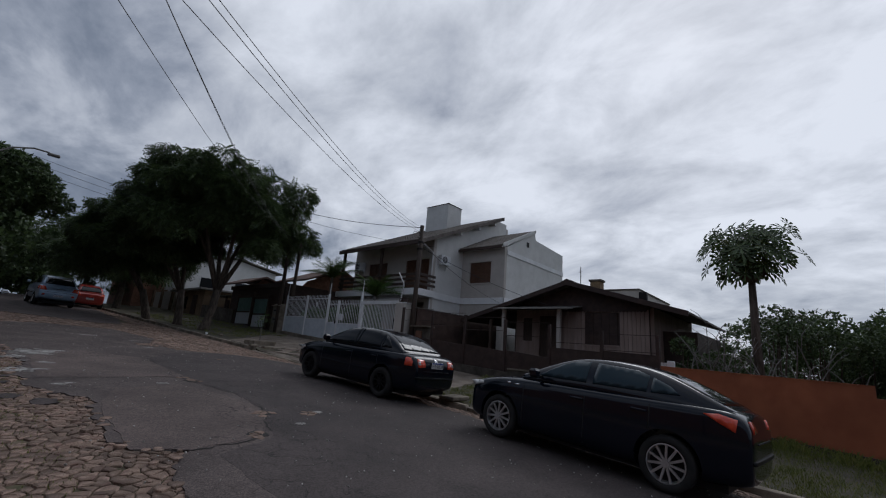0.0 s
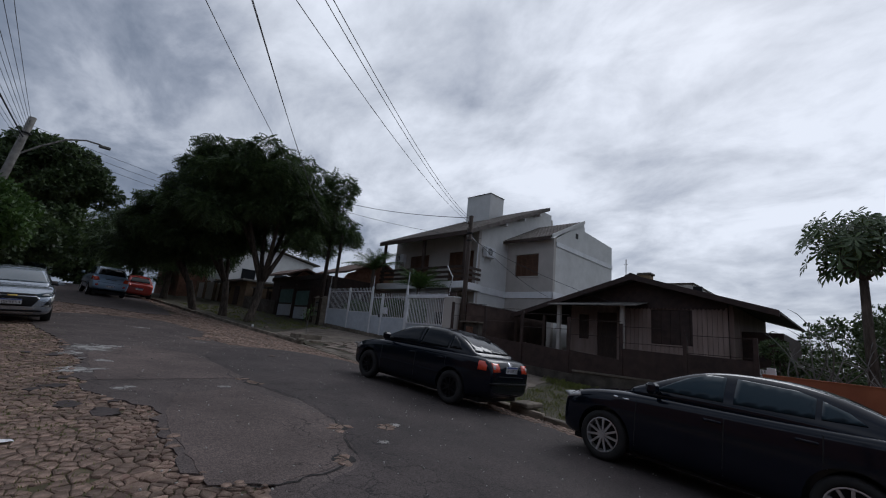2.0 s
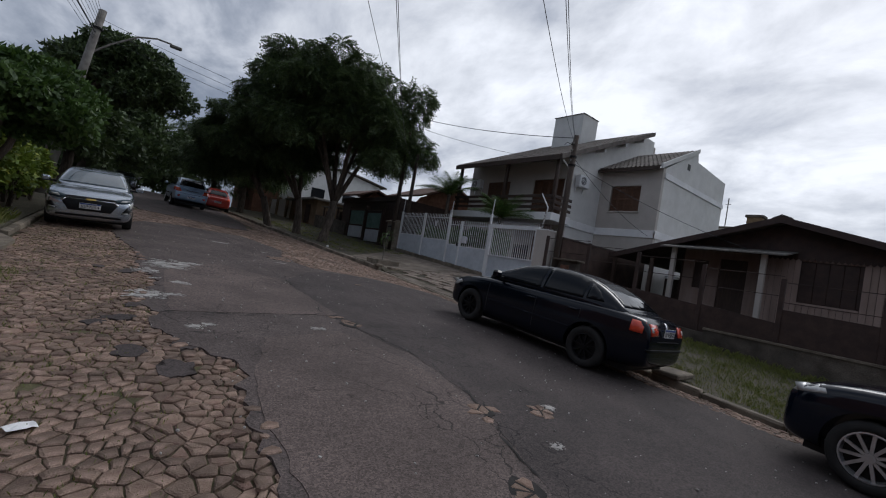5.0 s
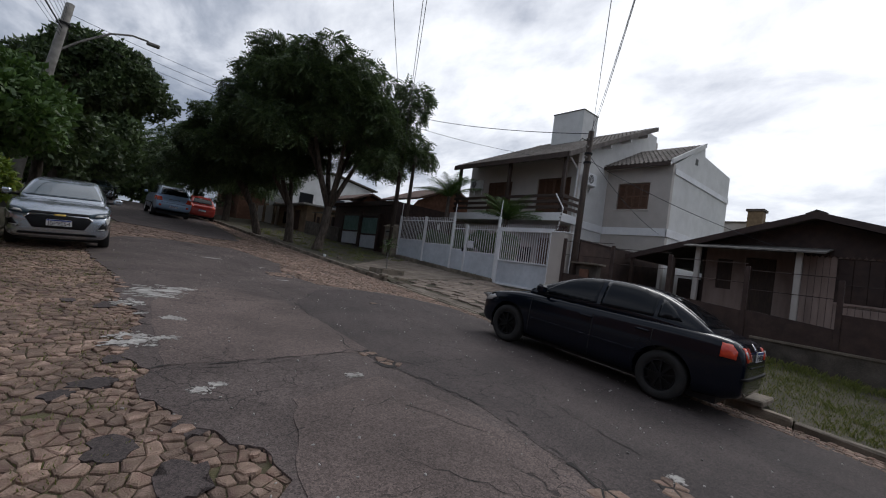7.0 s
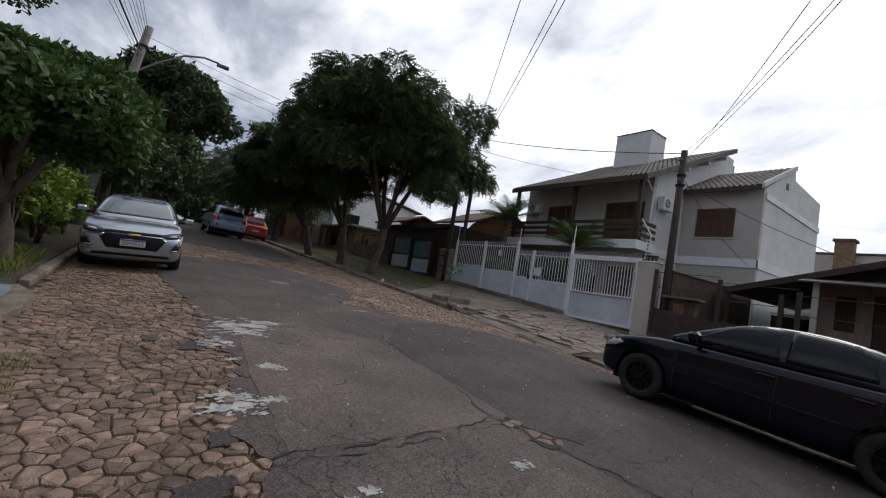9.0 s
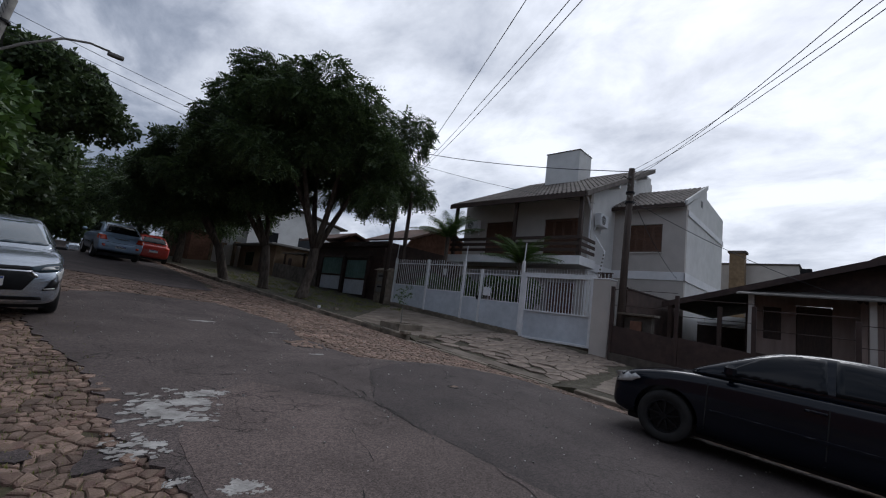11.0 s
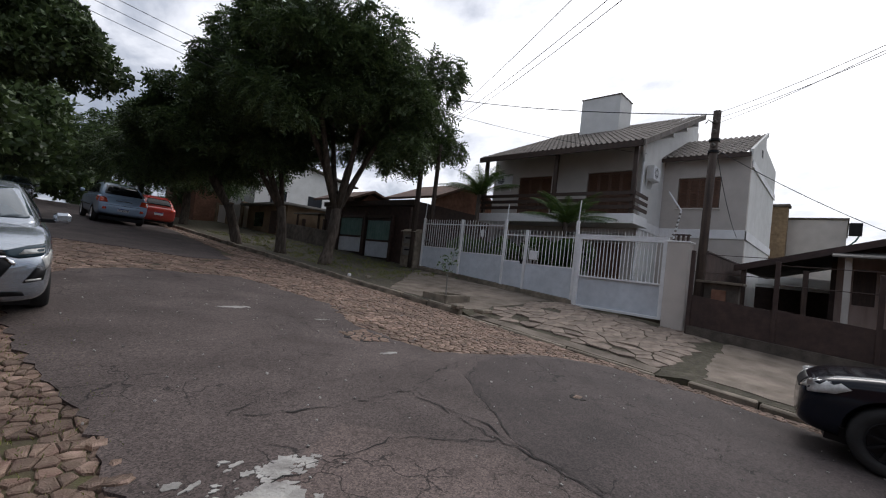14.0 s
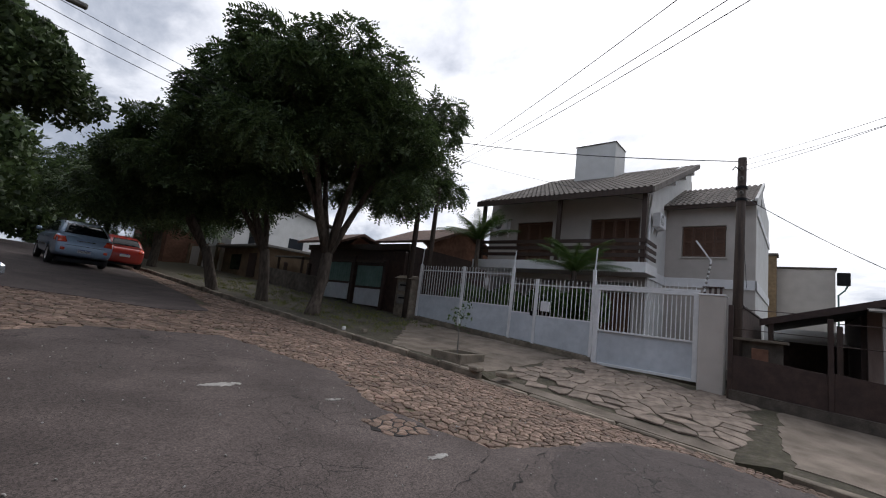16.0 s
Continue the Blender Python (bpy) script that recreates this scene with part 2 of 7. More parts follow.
M_BLUEC = ramp_mat("blue_grey_concrete", (0.20, 0.235, 0.27), (0.27, 0.31, 0.34), 5.0, 0.8, 0.2, stain=0.8)
# Cream paint, darkened to put the overhang's shade into the colour.
M_WALL = ramp_mat("cream_shaded_render", (0.46, 0.425, 0.385), (0.52, 0.48, 0.44), 2.0, 0.85, 0.12, fine=120, stain=0.9)
# White render; on the house sides its paler tone paints in their brighter light.
M_WALLS = ramp_mat("white_lit_render", (0.63, 0.625, 0.60), (0.71, 0.705, 0.685), 2.0, 0.85, 0.12, fine=120, stain=0.92)
M_TRIM = ramp_mat("white_trim", (0.74, 0.74, 0.74), (0.80, 0.80, 0.80), 5.0, 0.6, 0.05, stain=0.92)
M_WHITE = ramp_mat("white_metal", (0.70, 0.71, 0.72), (0.78, 0.79, 0.80), 8.0, 0.45, 0.03, stain=0.92)
M_PANEL = ramp_mat("pale_sheet", (0.50, 0.545, 0.59), (0.585, 0.625, 0.67), 6.0, 0.5, 0.04, stain=0.9)
M_ROOF = ramp_mat("roof_tile", (0.12, 0.102, 0.088), (0.215, 0.188, 0.165), 4.0, 0.85, 0.3, fine=40, stain=0.7)
M_WOOD = ramp_mat("dark_wood", (0.030, 0.017, 0.012), (0.060, 0.034, 0.022), 8.0, 0.6, 0.2, fine=50, stretch=(4, 4, 0.6))
M_SHUT = ramp_mat("shutter_wood", (0.085, 0.040, 0.022), (0.135, 0.066, 0.036), 8.0, 0.55, 0.15, fine=50, stretch=(1, 1, 4))
M_HUT = ramp_mat("painted_boards", (0.29, 0.215, 0.185), (0.40, 0.305, 0.265), 3.0, 0.8, 0.15, fine=60, stretch=(2, 2, 0.4), stain=0.8, vary=0.08)
M_BROWN = ramp_mat("brown_metal", (0.035, 0.018, 0.014), (0.065, 0.036, 0.028), 6.0, 0.65, 0.2, fine=50, stain=0.7)
M_RUST = ramp_mat("rust_render", (0.055, 0.030, 0.023), (0.105, 0.062, 0.048), 2.5, 0.9, 0.3, fine=40, stain=0.6)
M_STONE = ramp_mat("base_stone", (0.075, 0.062, 0.050), (0.16, 0.135, 0.11), 4.0, 0.9, 0.5, fine=40, stain=0.6)
M_ORANGE = ramp_mat("orange_paint", (0.36, 0.105, 0.045), (0.46, 0.145, 0.062), 3.0, 0.8, 0.15, fine=80, stain=0.72)
M_POLE = ramp_mat("pole_wood", (0.045, 0.032, 0.026), (0.095, 0.068, 0.052), 5.0, 0.85, 0.4, fine=40, stretch=(3, 3, 0.3), stain=0.75)
M_CONCP = ramp_mat("pole_concrete", (0.13, 0.12, 0.11), (0.22, 0.21, 0.19), 5.0, 0.9, 0.2)
M_BARK = ramp_mat("bark", (0.06, 0.045, 0.035), (0.15, 0.12, 0.095), 6.0, 0.95, 0.7, fine=30, stretch=(2, 2, 0.5), stain=0.7)
M_BLACK = ramp_mat("black_paint", (0.004, 0.006, 0.0115), (0.0055, 0.008, 0.015), 2.0, 0.12, 0.0, stain=0.9, spec=0.34)
M_NAVY = ramp_mat("dark_blue_paint", (0.0035, 0.006, 0.013), (0.005, 0.008, 0.017), 2.0, 0.10, 0.0, stain=0.9, spec=0.42)
M_SILVER = ramp_mat("silver_paint", (0.35, 0.385, 0.43), (0.39, 0.425, 0.47), 2.0, 0.24, 0.0, metal=0.75, coat=0.9, stain=0.96)
M_ICE = ramp_mat("ice_blue_paint", (0.27, 0.37, 0.50), (0.31, 0.41, 0.54), 2.0, 0.33, 0.0, metal=0.25, coat=0.8, stain=0.95)
M_RED = ramp_mat("red_paint", (0.33, 0.022, 0.014), (0.40, 0.032, 0.02), 2.0, 0.35, 0.0, coat=0.8, stain=0.9)
M_TYRE = ramp_mat("tyre_rubber", (0.012, 0.012, 0.012), (0.022, 0.021, 0.020), 9.0, 0.85, 0.2)
M_PLAST = ramp_mat("black_plastic", (0.006, 0.006, 0.007), (0.011, 0.011, 0.012), 9.0, 0.5, 0.05, spec=0.2)
M_ALLOY = ramp_mat("alloy", (0.50, 0.50, 0.51), (0.60, 0.60, 0.61), 9.0, 0.35, 0.0, metal=0.8)
M_CHROME = ramp_mat("chrome", (0.6, 0.6, 0.62), (0.7, 0.7, 0.72), 9.0, 0.15, 0.0, metal=1.0)
M_LRED = ramp_mat("red_lens", (0.66, 0.045, 0.016), (0.78, 0.085, 0.03), 9.0, 0.2, 0.0, coat=1.0)
M_LAMP = ramp_mat("clear_lens", (0.42, 0.42, 0.40), (0.60, 0.60, 0.58), 20.0, 0.2, 0.0, coat=1.0)
M_PLATE = ramp_mat("plate", (0.62, 0.62, 0.62), (0.68, 0.68, 0.68), 9.0, 0.5, 0.0)
M_BLUE = ramp_mat("plate_blue", (0.03, 0.06, 0.25), (0.03, 0.06, 0.28), 9.0, 0.5, 0.0)
M_TEXT = ramp_mat("plate_text", (0.02, 0.02, 0.025), (0.025, 0.025, 0.03), 9.0, 0.6, 0.0)
M_GOLD = ramp_mat("gold_badge", (0.55, 0.38, 0.09), (0.62, 0.44, 0.12), 9.0, 0.35, 0.0, metal=0.6)
M_GLASS = glass_mat("car_glass", (0.008, 0.010, 0.013), 0.03, 0.0, 1.33)
M_GLASSB = glass_mat("blue_glass", (0.022, 0.040, 0.052), 0.03, 0.0, 1.33)
# Lighter bluish tint paints some of the mirrored sky into the windscreen.
M_SCREEN = glass_mat("windscreen_glass", (0.055, 0.080, 0.095), 0.03, 1.0)
M_WIRE = ramp_mat("wire", (0.05, 0.05, 0.055), (0.08, 0.08, 0.085), 9.0, 0.7, 0.0)
M_TILE = ramp_mat("clay_tile", (0.105, 0.056, 0.040), (0.185, 0.10, 0.07), 4.0, 0.85, 0.3, fine=30, stain=0.65)
M_GREEN = ramp_mat("teal_paint", (0.10, 0.19, 0.17), (0.16, 0.26, 0.235), 4.0, 0.7, 0.1, stain=0.8)
M_BRICK = ramp_mat("brick_clay", (0.20, 0.095, 0.06), (0.30, 0.155, 0.10), 6.0, 0.9, 0.4, stain=0.7)
M_LEAF1 = leaf_mat("leaf_dark", (0.034, 0.056, 0.024), (0.108, 0.156, 0.056))
M_LEAF2 = leaf_mat("leaf_mid", (0.03, 0.065, 0.015), (0.085, 0.15, 0.03))
M_LEAF3 = leaf_mat("leaf_yellow", (0.08, 0.13, 0.02), (0.20, 0.27, 0.035), (0.34, 0.33, 0.04))
M_GRASS = leaf_mat("grass_blade", (0.085, 0.115, 0.020), (0.20, 0.215, 0.050), (0.26, 0.23, 0.08))


# ---------------------------------------------------------------- mesh helpers
def hill(x, y):
    yy = min(max(y, -40.0), 46.0)
    z = -0.065 - 0.0165 * min(max(x, -12.0), 7.8) + 0.0635 * yy
    if y > 46:
        z += 0.0635 * 12 * (1 - math.exp(-(y - 46) / 12)) - 0.03 * max(0, y - 70)
    z -= 0.055 * (min(max(x, 5.6), 7.8) - 5.6)                       # gutter
    z -= 0.062 * (1.0 - min(max(x, -1.3), 1.0))                      # camber to the near kerb
    z += 0.30 * ((min(max(x, 7.8), 12.3) - 7.8) / 4.5) ** 1.5        # pavement rises to the fences
    if x > 14:
        z -= 0.10 * (min(x, 60) - 14)
    return z


def part(name, bm, material, parent=None, label="", smooth=False):
    me = bpy.data.meshes.new(name)
    bm.to_mesh(me)
    bm.free()
    return mesh_part(name, me, material, parent, label, smooth)


def mesh_part(name, me, material, parent=None, label="", smooth=False):
    me.materials.append(material)
    if smooth:
        me.polygons.foreach_set("use_smooth", [True] * len(me.polygons))
    ob = new(name, me)
    if parent:
        ob.parent = parent
    if label:
        tagged(ob, label)
    return ob


def thing(name, label, category, group="", kind="", at=(0, 0, 0), rz=0):
    ob = new(name)
    ob.empty_display_size = 0.2
    ob.matrix_basis = pose(*at, 0, 0, rz)
    return tagged(ob, label, category, group, kind)


def add_box(bm, x0, x1, y0, y1, z0, z1, bevel=0.0):
    m = Matrix.LocRotScale(((x0 + x1) / 2, (y0 + y1) / 2, (z0 + z1) / 2), None, (abs(x1 - x0), abs(y1 - y0), abs(z1 - z0)))
    r = bmesh.ops.create_cube(bm, size=1, matrix=m)
    if bevel:
        ed = list({e for v in r["verts"] for e in v.link_edges})
        bmesh.ops.bevel(bm, geom=ed, offset=bevel, segments=1, affect="EDGES")
    return bm


def box(x0, x1, y0, y1, z0, z1, bevel=0.0):
    return add_box(bmesh.new(), x0, x1, y0, y1, z0, z1, bevel)


def add_prism(bm, outline, axis, a, b):
    """Extrudes a polygon of (u, v) from a to b along axis x (u=y, v=z), y (u=x, v=z) or z (u=x, v=y)."""
    def place(u, v, w):
        return {"x": (w, u, v), "y": (u, w, v), "z": (u, v, w)}[axis]
    lo = [bm.verts.new(place(u, v, a)) for u, v in outline]
    hi = [bm.verts.new(place(u, v, b)) for u, v in outline]
    n = len(outline)
    fs = [bm.faces.new(lo), bm.faces.new(hi)]
    for i in range(n):
        fs.append(bm.faces.new((lo[i], lo[(i + 1) % n], hi[(i + 1) % n], hi[i])))
    bmesh.ops.recalc_face_normals(bm, faces=fs)
    return bm


def prism(outline, axis, a, b):
    return add_prism(bmesh.new(), outline, axis, a, b)


def add_tube(bm, pts, radii, seg=8, cap=True):
    rings = []
    for i, p in enumerate(pts):
        p = Vector(p)
        d = (Vector(pts[min(i + 1, len(pts) - 1)]) - Vector(pts[max(i - 1, 0)])).normalized()
        s = d.orthogonal().normalized() if abs(d.z) < 0.98 else Vector((1, 0, 0))
        if abs(d.z) < 0.98:
            s = d.cross(Vector((0, 0, 1))).normalized()
        t = d.cross(s).normalized()
        r = radii[i] if isinstance(radii, (list, tuple)) else radii
        rings.append([bm.verts.new(p + r * (math.cos(a) * s + math.sin(a) * t)) for a in (2 * math.pi * k / seg for k in range(seg))])
    for a, b in zip(rings, rings[1:]):
        for k in range(seg):
            bm.faces.new((a[k], a[(k + 1) % seg], b[(k + 1) % seg], b[k]))
    if cap:
        bm.faces.new(rings[0][::-1]); bm.faces.new(rings[-1])
    return bm


def tube(pts, radii, seg=8):
    return add_tube(bmesh.new(), pts, radii, seg)


def flat_text(text, size, material, parent, m, depth=0.001):
    cu = bpy.data.curves.new("lettering", "FONT")
    cu.body, cu.size, cu.extrude = text, size, depth
    cu.align_x, cu.align_y = "CENTER", "CENTER"
    tmp = bpy.data.objects.new("lettering", cu)
    scene.collection.objects.link(tmp)
    bpy.context.view_layer.update()
    me = bpy.data.meshes.new_from_object(tmp.evaluated_get(bpy.context.evaluated_depsgraph_get()))
    bpy.data.objects.remove(tmp)
    ob = mesh_part("lettering", me, material, parent)
    ob.matrix_local = m
    return ob


# ---------------------------------------------------------------- ground, road, pavements
def kerb_r(y):
    return 7.72 - 0.07 * max(0, min(y, 30) - 17) - 0.03 * max(0, y - 30)


def kerb_l(y):
    return -1.12


def jag(points, step=0.12, amp=0.05, seed=1):
    """Closes a polygon with broken, uneven edges."""
    rnd = random.Random(seed)
    out = []
    for i, p in enumerate(points):
        a, b = Vector(p), Vector(points[(i + 1) % len(points)])
        n = max(1, int((b - a).length / step))
        side = Vector((-(b - a).y, (b - a).x)).normalized()
        for k in range(n):
            q = a.lerp(b, k / n) + side * (amp * (noise.noise(Vector((a.x * 3 + k * 0.5, a.y * 2, seed))) + rnd.uniform(-0.35, 0.35)))
            out.append((q.x, q.y))
    return out


def sheet(name, outline, up, thick, material, parent=None, label=""):
    """A thin slab with an uneven outline that follows the slope."""
    bm = bmesh.new()
    top = [bm.verts.new((x, y, hill(x, y) + up)) for x, y in outline]
    low = [bm.verts.new((x, y, hill(x, y) + up - thick)) for x, y in outline]
    f = bm.faces.new(top)
    if f.normal.z < 0 or sum((outline[i][0] - outline[i - 1][0]) * (outline[i][1] + outline[i - 1][1]) for i in range(len(outline))) > 0:
        bmesh.ops.reverse_faces(bm, faces=[f])
    n = len(outline)
    for i in range(n):
        bm.faces.new((top[i], low[i], low[(i + 1) % n], top[(i + 1) % n]))
    bmesh.ops.triangulate(bm, faces=[f])
    for x in (-1.3, 1.0, 5.6, 7.8, 9.0, 10.5):
        bmesh.ops.bisect_plane(bm, geom=[*bm.verts, *bm.edges, *bm.faces], plane_co=(x, 0, 0), plane_no=(1, 0, 0), dist=0.0005)
    for fc in [q for q in bm.faces if abs(q.normal.z) > 0.5]:
        for v in fc.verts:
            v.co.z = hill(v.co.x, v.co.y) + up
    return part(name, bm, material, parent, label)


def grid_sheet(name, xs, ys, up, material, parent=None):
    bm = bmesh.new()
    rows = [[bm.verts.new((x, y, hill(x, y) + up)) for x in xs] for y in ys]
    for a, b in zip(rows, rows[1:]):
        for k in range(len(xs) - 1):
            bm.faces.new((a[k], a[k + 1], b[k + 1], b[k]))
    return part(name, bm, material, parent)


ground = grid_sheet("ground", [-2500, -600, -150, -60, -30, -12, -5, -1, 4, 9, 14, 20, 30, 45, 60, 150, 600, 2500],
                    [-2500, -600, -150, -40, -10, 10, 30, 46, 50, 55, 60, 66, 72, 85, 110, 160, 600, 2500], -0.12, M_SOIL)
tagged(ground, "bare soil and grass ground falling away beyond the houses", "ground", kind="structure")


def strip(name, left, right, ys, up, thick, material):
    bm = bmesh.new()
    rows = []
    for y in ys:
        a, b = left(y), right(y)
        xs = [a, *(x for x in (1.0, 3.0, 5.6) if a < x < b), b]
        if len(xs) != 5:
            xs = [a + (b - a) * k / 4 for k in range(5)]
        rows.append([bm.verts.new((x, y, hill(x, y) + u)) for x, u in ((a, up - thick), *((x, up) for x in xs), (b, up - thick))])
    for p, q in zip(rows, rows[1:]):
        for k in range(6):
            bm.faces.new((p[k], p[k + 1], q[k + 1], q[k]))
    bm.faces.new(rows[0][::-1]); bm.faces.new(rows[-1])
    bmesh.ops.recalc_face_normals(bm, faces=bm.faces)
    return part(name, bm, material)


YS = [-40 + 2 * k for k in range(66)]
road = strip("road", kerb_l, kerb_r, YS, 0.0, 0.1, M_BED)
tagged(road, "worn street of reddish cobbles partly covered with patched asphalt", "road", kind="structure")

ASPH_A = [(1.35, -30), (7.55, -30), (7.3, 2), (7.45, 8), (7.5, 13.6), (6.5, 14.4), (4.9, 14.75), (4.25, 15.0), (4.05, 15.7), (3.95, 16.5), (4.4, 18), (4.15, 19.1),
          (3.8, 20.6), (1.9, 21.0), (0.95, 20.4), (0.2, 19.0), (0.26, 17.0), (0.36, 16.0), (0.7, 14.2), (0.68, 12.6), (0.88, 11.7), (0.6, 10.7),
          (0.8, 10.05), (0.7, 9.5), (1.0, 8.95), (1.32, 8.5), (1.18, 7.5), (1.16, 6.5), (1.7, 5.95), (1.4, 5.5), (1.1, 3.0), (1.2, 0)]
asphalt_a = sheet("asphalt_layer", jag(ASPH_A, 0.09, 0.085, 3), 0.030, 0.045, M_ASPH3, road, "grey-brown worn asphalt with broken edges")
ASPH_B = [(0.9, 25.4), (1.95, 24.9), (3.6, 23.6), (4.7, 24.0), (5.2, 27), (5.6, 34), (4.6, 60), (4.2, 88), (-0.9, 88), (-0.4, 40), (0.5, 29)]
sheet("asphalt_layer", jag(ASPH_B, 0.3, 0.1, 4), 0.030, 0.045, M_ASPH3, road)
LANE = [(2.3, -30), (7.5, -30), (7.25, 2), (7.4, 8), (7.45, 13.55), (6.4, 14.3), (4.9, 14.6), (3.9, 14.2), (3.05, 12.9), (2.75, 10.6), (3.3, 8.6), (3.15, 7.2), (2.6, 6.1), (1.9, 5.75), (1.9, 2)]
sheet("asphalt_overlay", jag(LANE, 0.16, 0.05, 5), 0.0315, 0.008, M_ASPH, road, "darker asphalt lane")
PATCH = [(1.4, 8.35), (1.7, 9.2), (2.7, 9.55), (3.05, 8.6), (3.2, 7.82), (2.98, 7.0), (2.68, 6.42), (2.3, 6.12), (1.75, 5.98), (1.25, 6.15), (1.27, 7.5)]
sheet("asphalt_patch", jag(PATCH, 0.1, 0.035, 6), 0.0345, 0.008, M_ASPH2, road, "lighter asphalt patch")
PATCH2 = [(0.92, 10.1), (1.96, 10.2), (3.02, 10.35), (2.98, 11.6), (2.85, 12.9), (1.99, 13.75), (1.15, 13.2), (0.98, 12.2), (0.92, 11.0)]
sheet("asphalt_patch", jag(PATCH2, 0.1, 0.03, 7), 0.0330, 0.008, M_ASPH2, road, "smooth lighter asphalt patch")


def blob(cx, cy, r, seed, squash=0.7, turn=0.0, n=22, ragged=0.12):
    rnd = random.Random(seed)
    out = []
    for k in range(n):
        a = 2 * math.pi * k / n
        rr = r * (0.65 + 0.5 * abs(noise.noise(Vector((math.cos(a) * 1.6, math.sin(a) * 1.6, seed)))) + rnd.uniform(-ragged, ragged))
        u, v = rr * math.cos(a), rr * squash * math.sin(a)
        out.append((cx + u * math.cos(turn) - v * math.sin(turn), cy + u * math.sin(turn) + v * math.cos(turn)))
    return out


for k, (cx, cy, r, s) in enumerate([(1.08, 13.1, 0.36, 1.35), (1.45, 13.4, 0.2, 0.5), (0.75, 12.42, 0.2, 1.1), (1.15, 11.63, 0.15, 0.6), (1.01, 10.85, 0.14, 0.6), (0.70, 10.85, 0.22, 1.2), (0.85, 11.86, 0.08, 0.6),
                                    (1.09, 9.53, 0.1, 0.8), (1.23, 9.62, 0.08, 0.6), (3.55, 15.1, 0.13, 0.3), (3.6, 16.8, 0.12, 0.3), (2.6, 17.6, 0.22, 0.2), (3.93, 7.21, 0.1, 0.7), (3.3, 6.63, 0.09, 0.6), (2.44, 9.63, 0.12, 0.5)]):
    qq = random.Random(300 + k)
    V, F = [], []
    for n in range(int(30 + 260 * r)):
        a, d = qq.uniform(0, 6.28), r * math.sqrt(qq.random()) * qq.uniform(0.8, 1.15)
        rr = r * qq.uniform(0.02, 0.20) * qq.uniform(0.5, 1.3)
        if n < 5:   # broad crusts in the middle
            d, rr = d * 0.55, r * qq.uniform(0.30, 0.52)
        px, py = cx + d * math.cos(a), cy + d * s * math.sin(a)
        ring = blob(px, py, rr, 40 + k + n * 7, qq.uniform(0.35, 0.9), qq.uniform(-0.5, 0.5), 14, 0.34)
        o, m = len(V), len(ring)
        V += [(u, v, hill(u, v) + 0.0352 + 0.000018 * n) for u, v in ring]
        V += [(u, v, hill(u, v) + 0.0320) for u, v in ring]
        F.append(tuple(range(o, o + m)))
        F += [(o + i, o + m + i, o + m + (i + 1) % m, o + (i + 1) % m) for i in range(m)]
    me = bpy.data.meshes.new("cement_smear")
    me.from_pydata(V, [], F)
    tagged(mesh_part("cement_smear", me, M_CEM, road, "broken pale cement crust"), kind="stuff")


def crack(name, pts, width, seed):
    """A thin broken seam that runs through the asphalt, and the crumbs along it."""
    rnd = random.Random(seed)
    bm = bmesh.new()
    line = []
    for a, b in zip(pts, pts[1:]):
        a, b = Vector(a), Vector(b)
        n = max(2, int((b - a).length / 0.08))
        side = Vector((-(b - a).y, (b - a).x)).normalized()
        for k in range(n):
            line.append(a.lerp(b, k / n) + side * rnd.uniform(-0.035, 0.035))
    prev = None
    for k, p in enumerate(line):
        d = (line[min(k + 1, len(line) - 1)] - line[max(k - 1, 0)]).normalized()
        w = width * rnd.uniform(0.12, 0.85) * (0.4 + 1.2 * abs(noise.noise(Vector((p.x * 2, p.y * 2, seed)))))
        s = Vector((-d.y, d.x)) * w / 2
        cur = [bm.verts.new((q.x, q.y, hill(q.x, q.y) + 0.0365)) for q in (p - s, p + s)]
        if prev and rnd.random() > 0.12:
            bm.faces.new((prev[0], cur[0], cur[1], prev[1]))
        prev = cur
    return part(name, bm, M_TAR, road)


for k, (pts, w) in enumerate([
        ([(2.75, 14.4), (3.1, 13.3), (2.95, 12.2), (3.0, 11.2), (2.8, 10.6), (3.35, 8.6), (3.2, 7.2)], 0.035), ([(1.3, 13.3), (2.2, 13.4), (3.05, 12.95)], 0.03), ([(0.8, 10.08), (1.43, 10.08), (1.92, 10.19), (2.3, 10.23), (2.8, 10.4), (3.4, 9.7)], 0.045),
        ([(3.25, 7.7), (3.02, 7.1), (2.74, 6.42), (2.4, 6.12), (1.72, 5.94), (1.18, 6.1)], 0.075), ([(4.85, 14.7), (3.9, 14.1), (3.05, 12.95)], 0.025), ([(4.3, 15.0), (3.2, 14.6), (2.2, 14.5), (1.2, 14.1)], 0.02),
        ([(3.06, 12.13), (2.95, 13.1), (3.01, 14.06)], 0.05), ([(1.46, 14.1), (2.2, 14.0), (3.01, 14.06), (3.7, 14.4), (4.35, 14.58), (4.85, 14.7)], 0.04), ([(0.81, 9.97), (1.4, 10.02), (1.96, 10.09), (2.5, 10.2), (3.02, 10.26)], 0.03),
        ([(1.6, 17.2), (2.6, 17.0), (3.8, 17.3)], 0.02), ([(2.4, 12.5), (2.0, 11.5), (1.4, 11.0)], 0.018), ([(3.4, 9.7), (4.2, 8.6), (4.0, 7.4)], 0.02), ([(1.45, 8.7), (2.5, 9.05), (3.05, 8.1)], 0.025),
        ([(2.0, 8.3), (2.5, 7.6), (2.3, 6.9)], 0.014)]):
    crack("crack", pts, w, 70 + k)


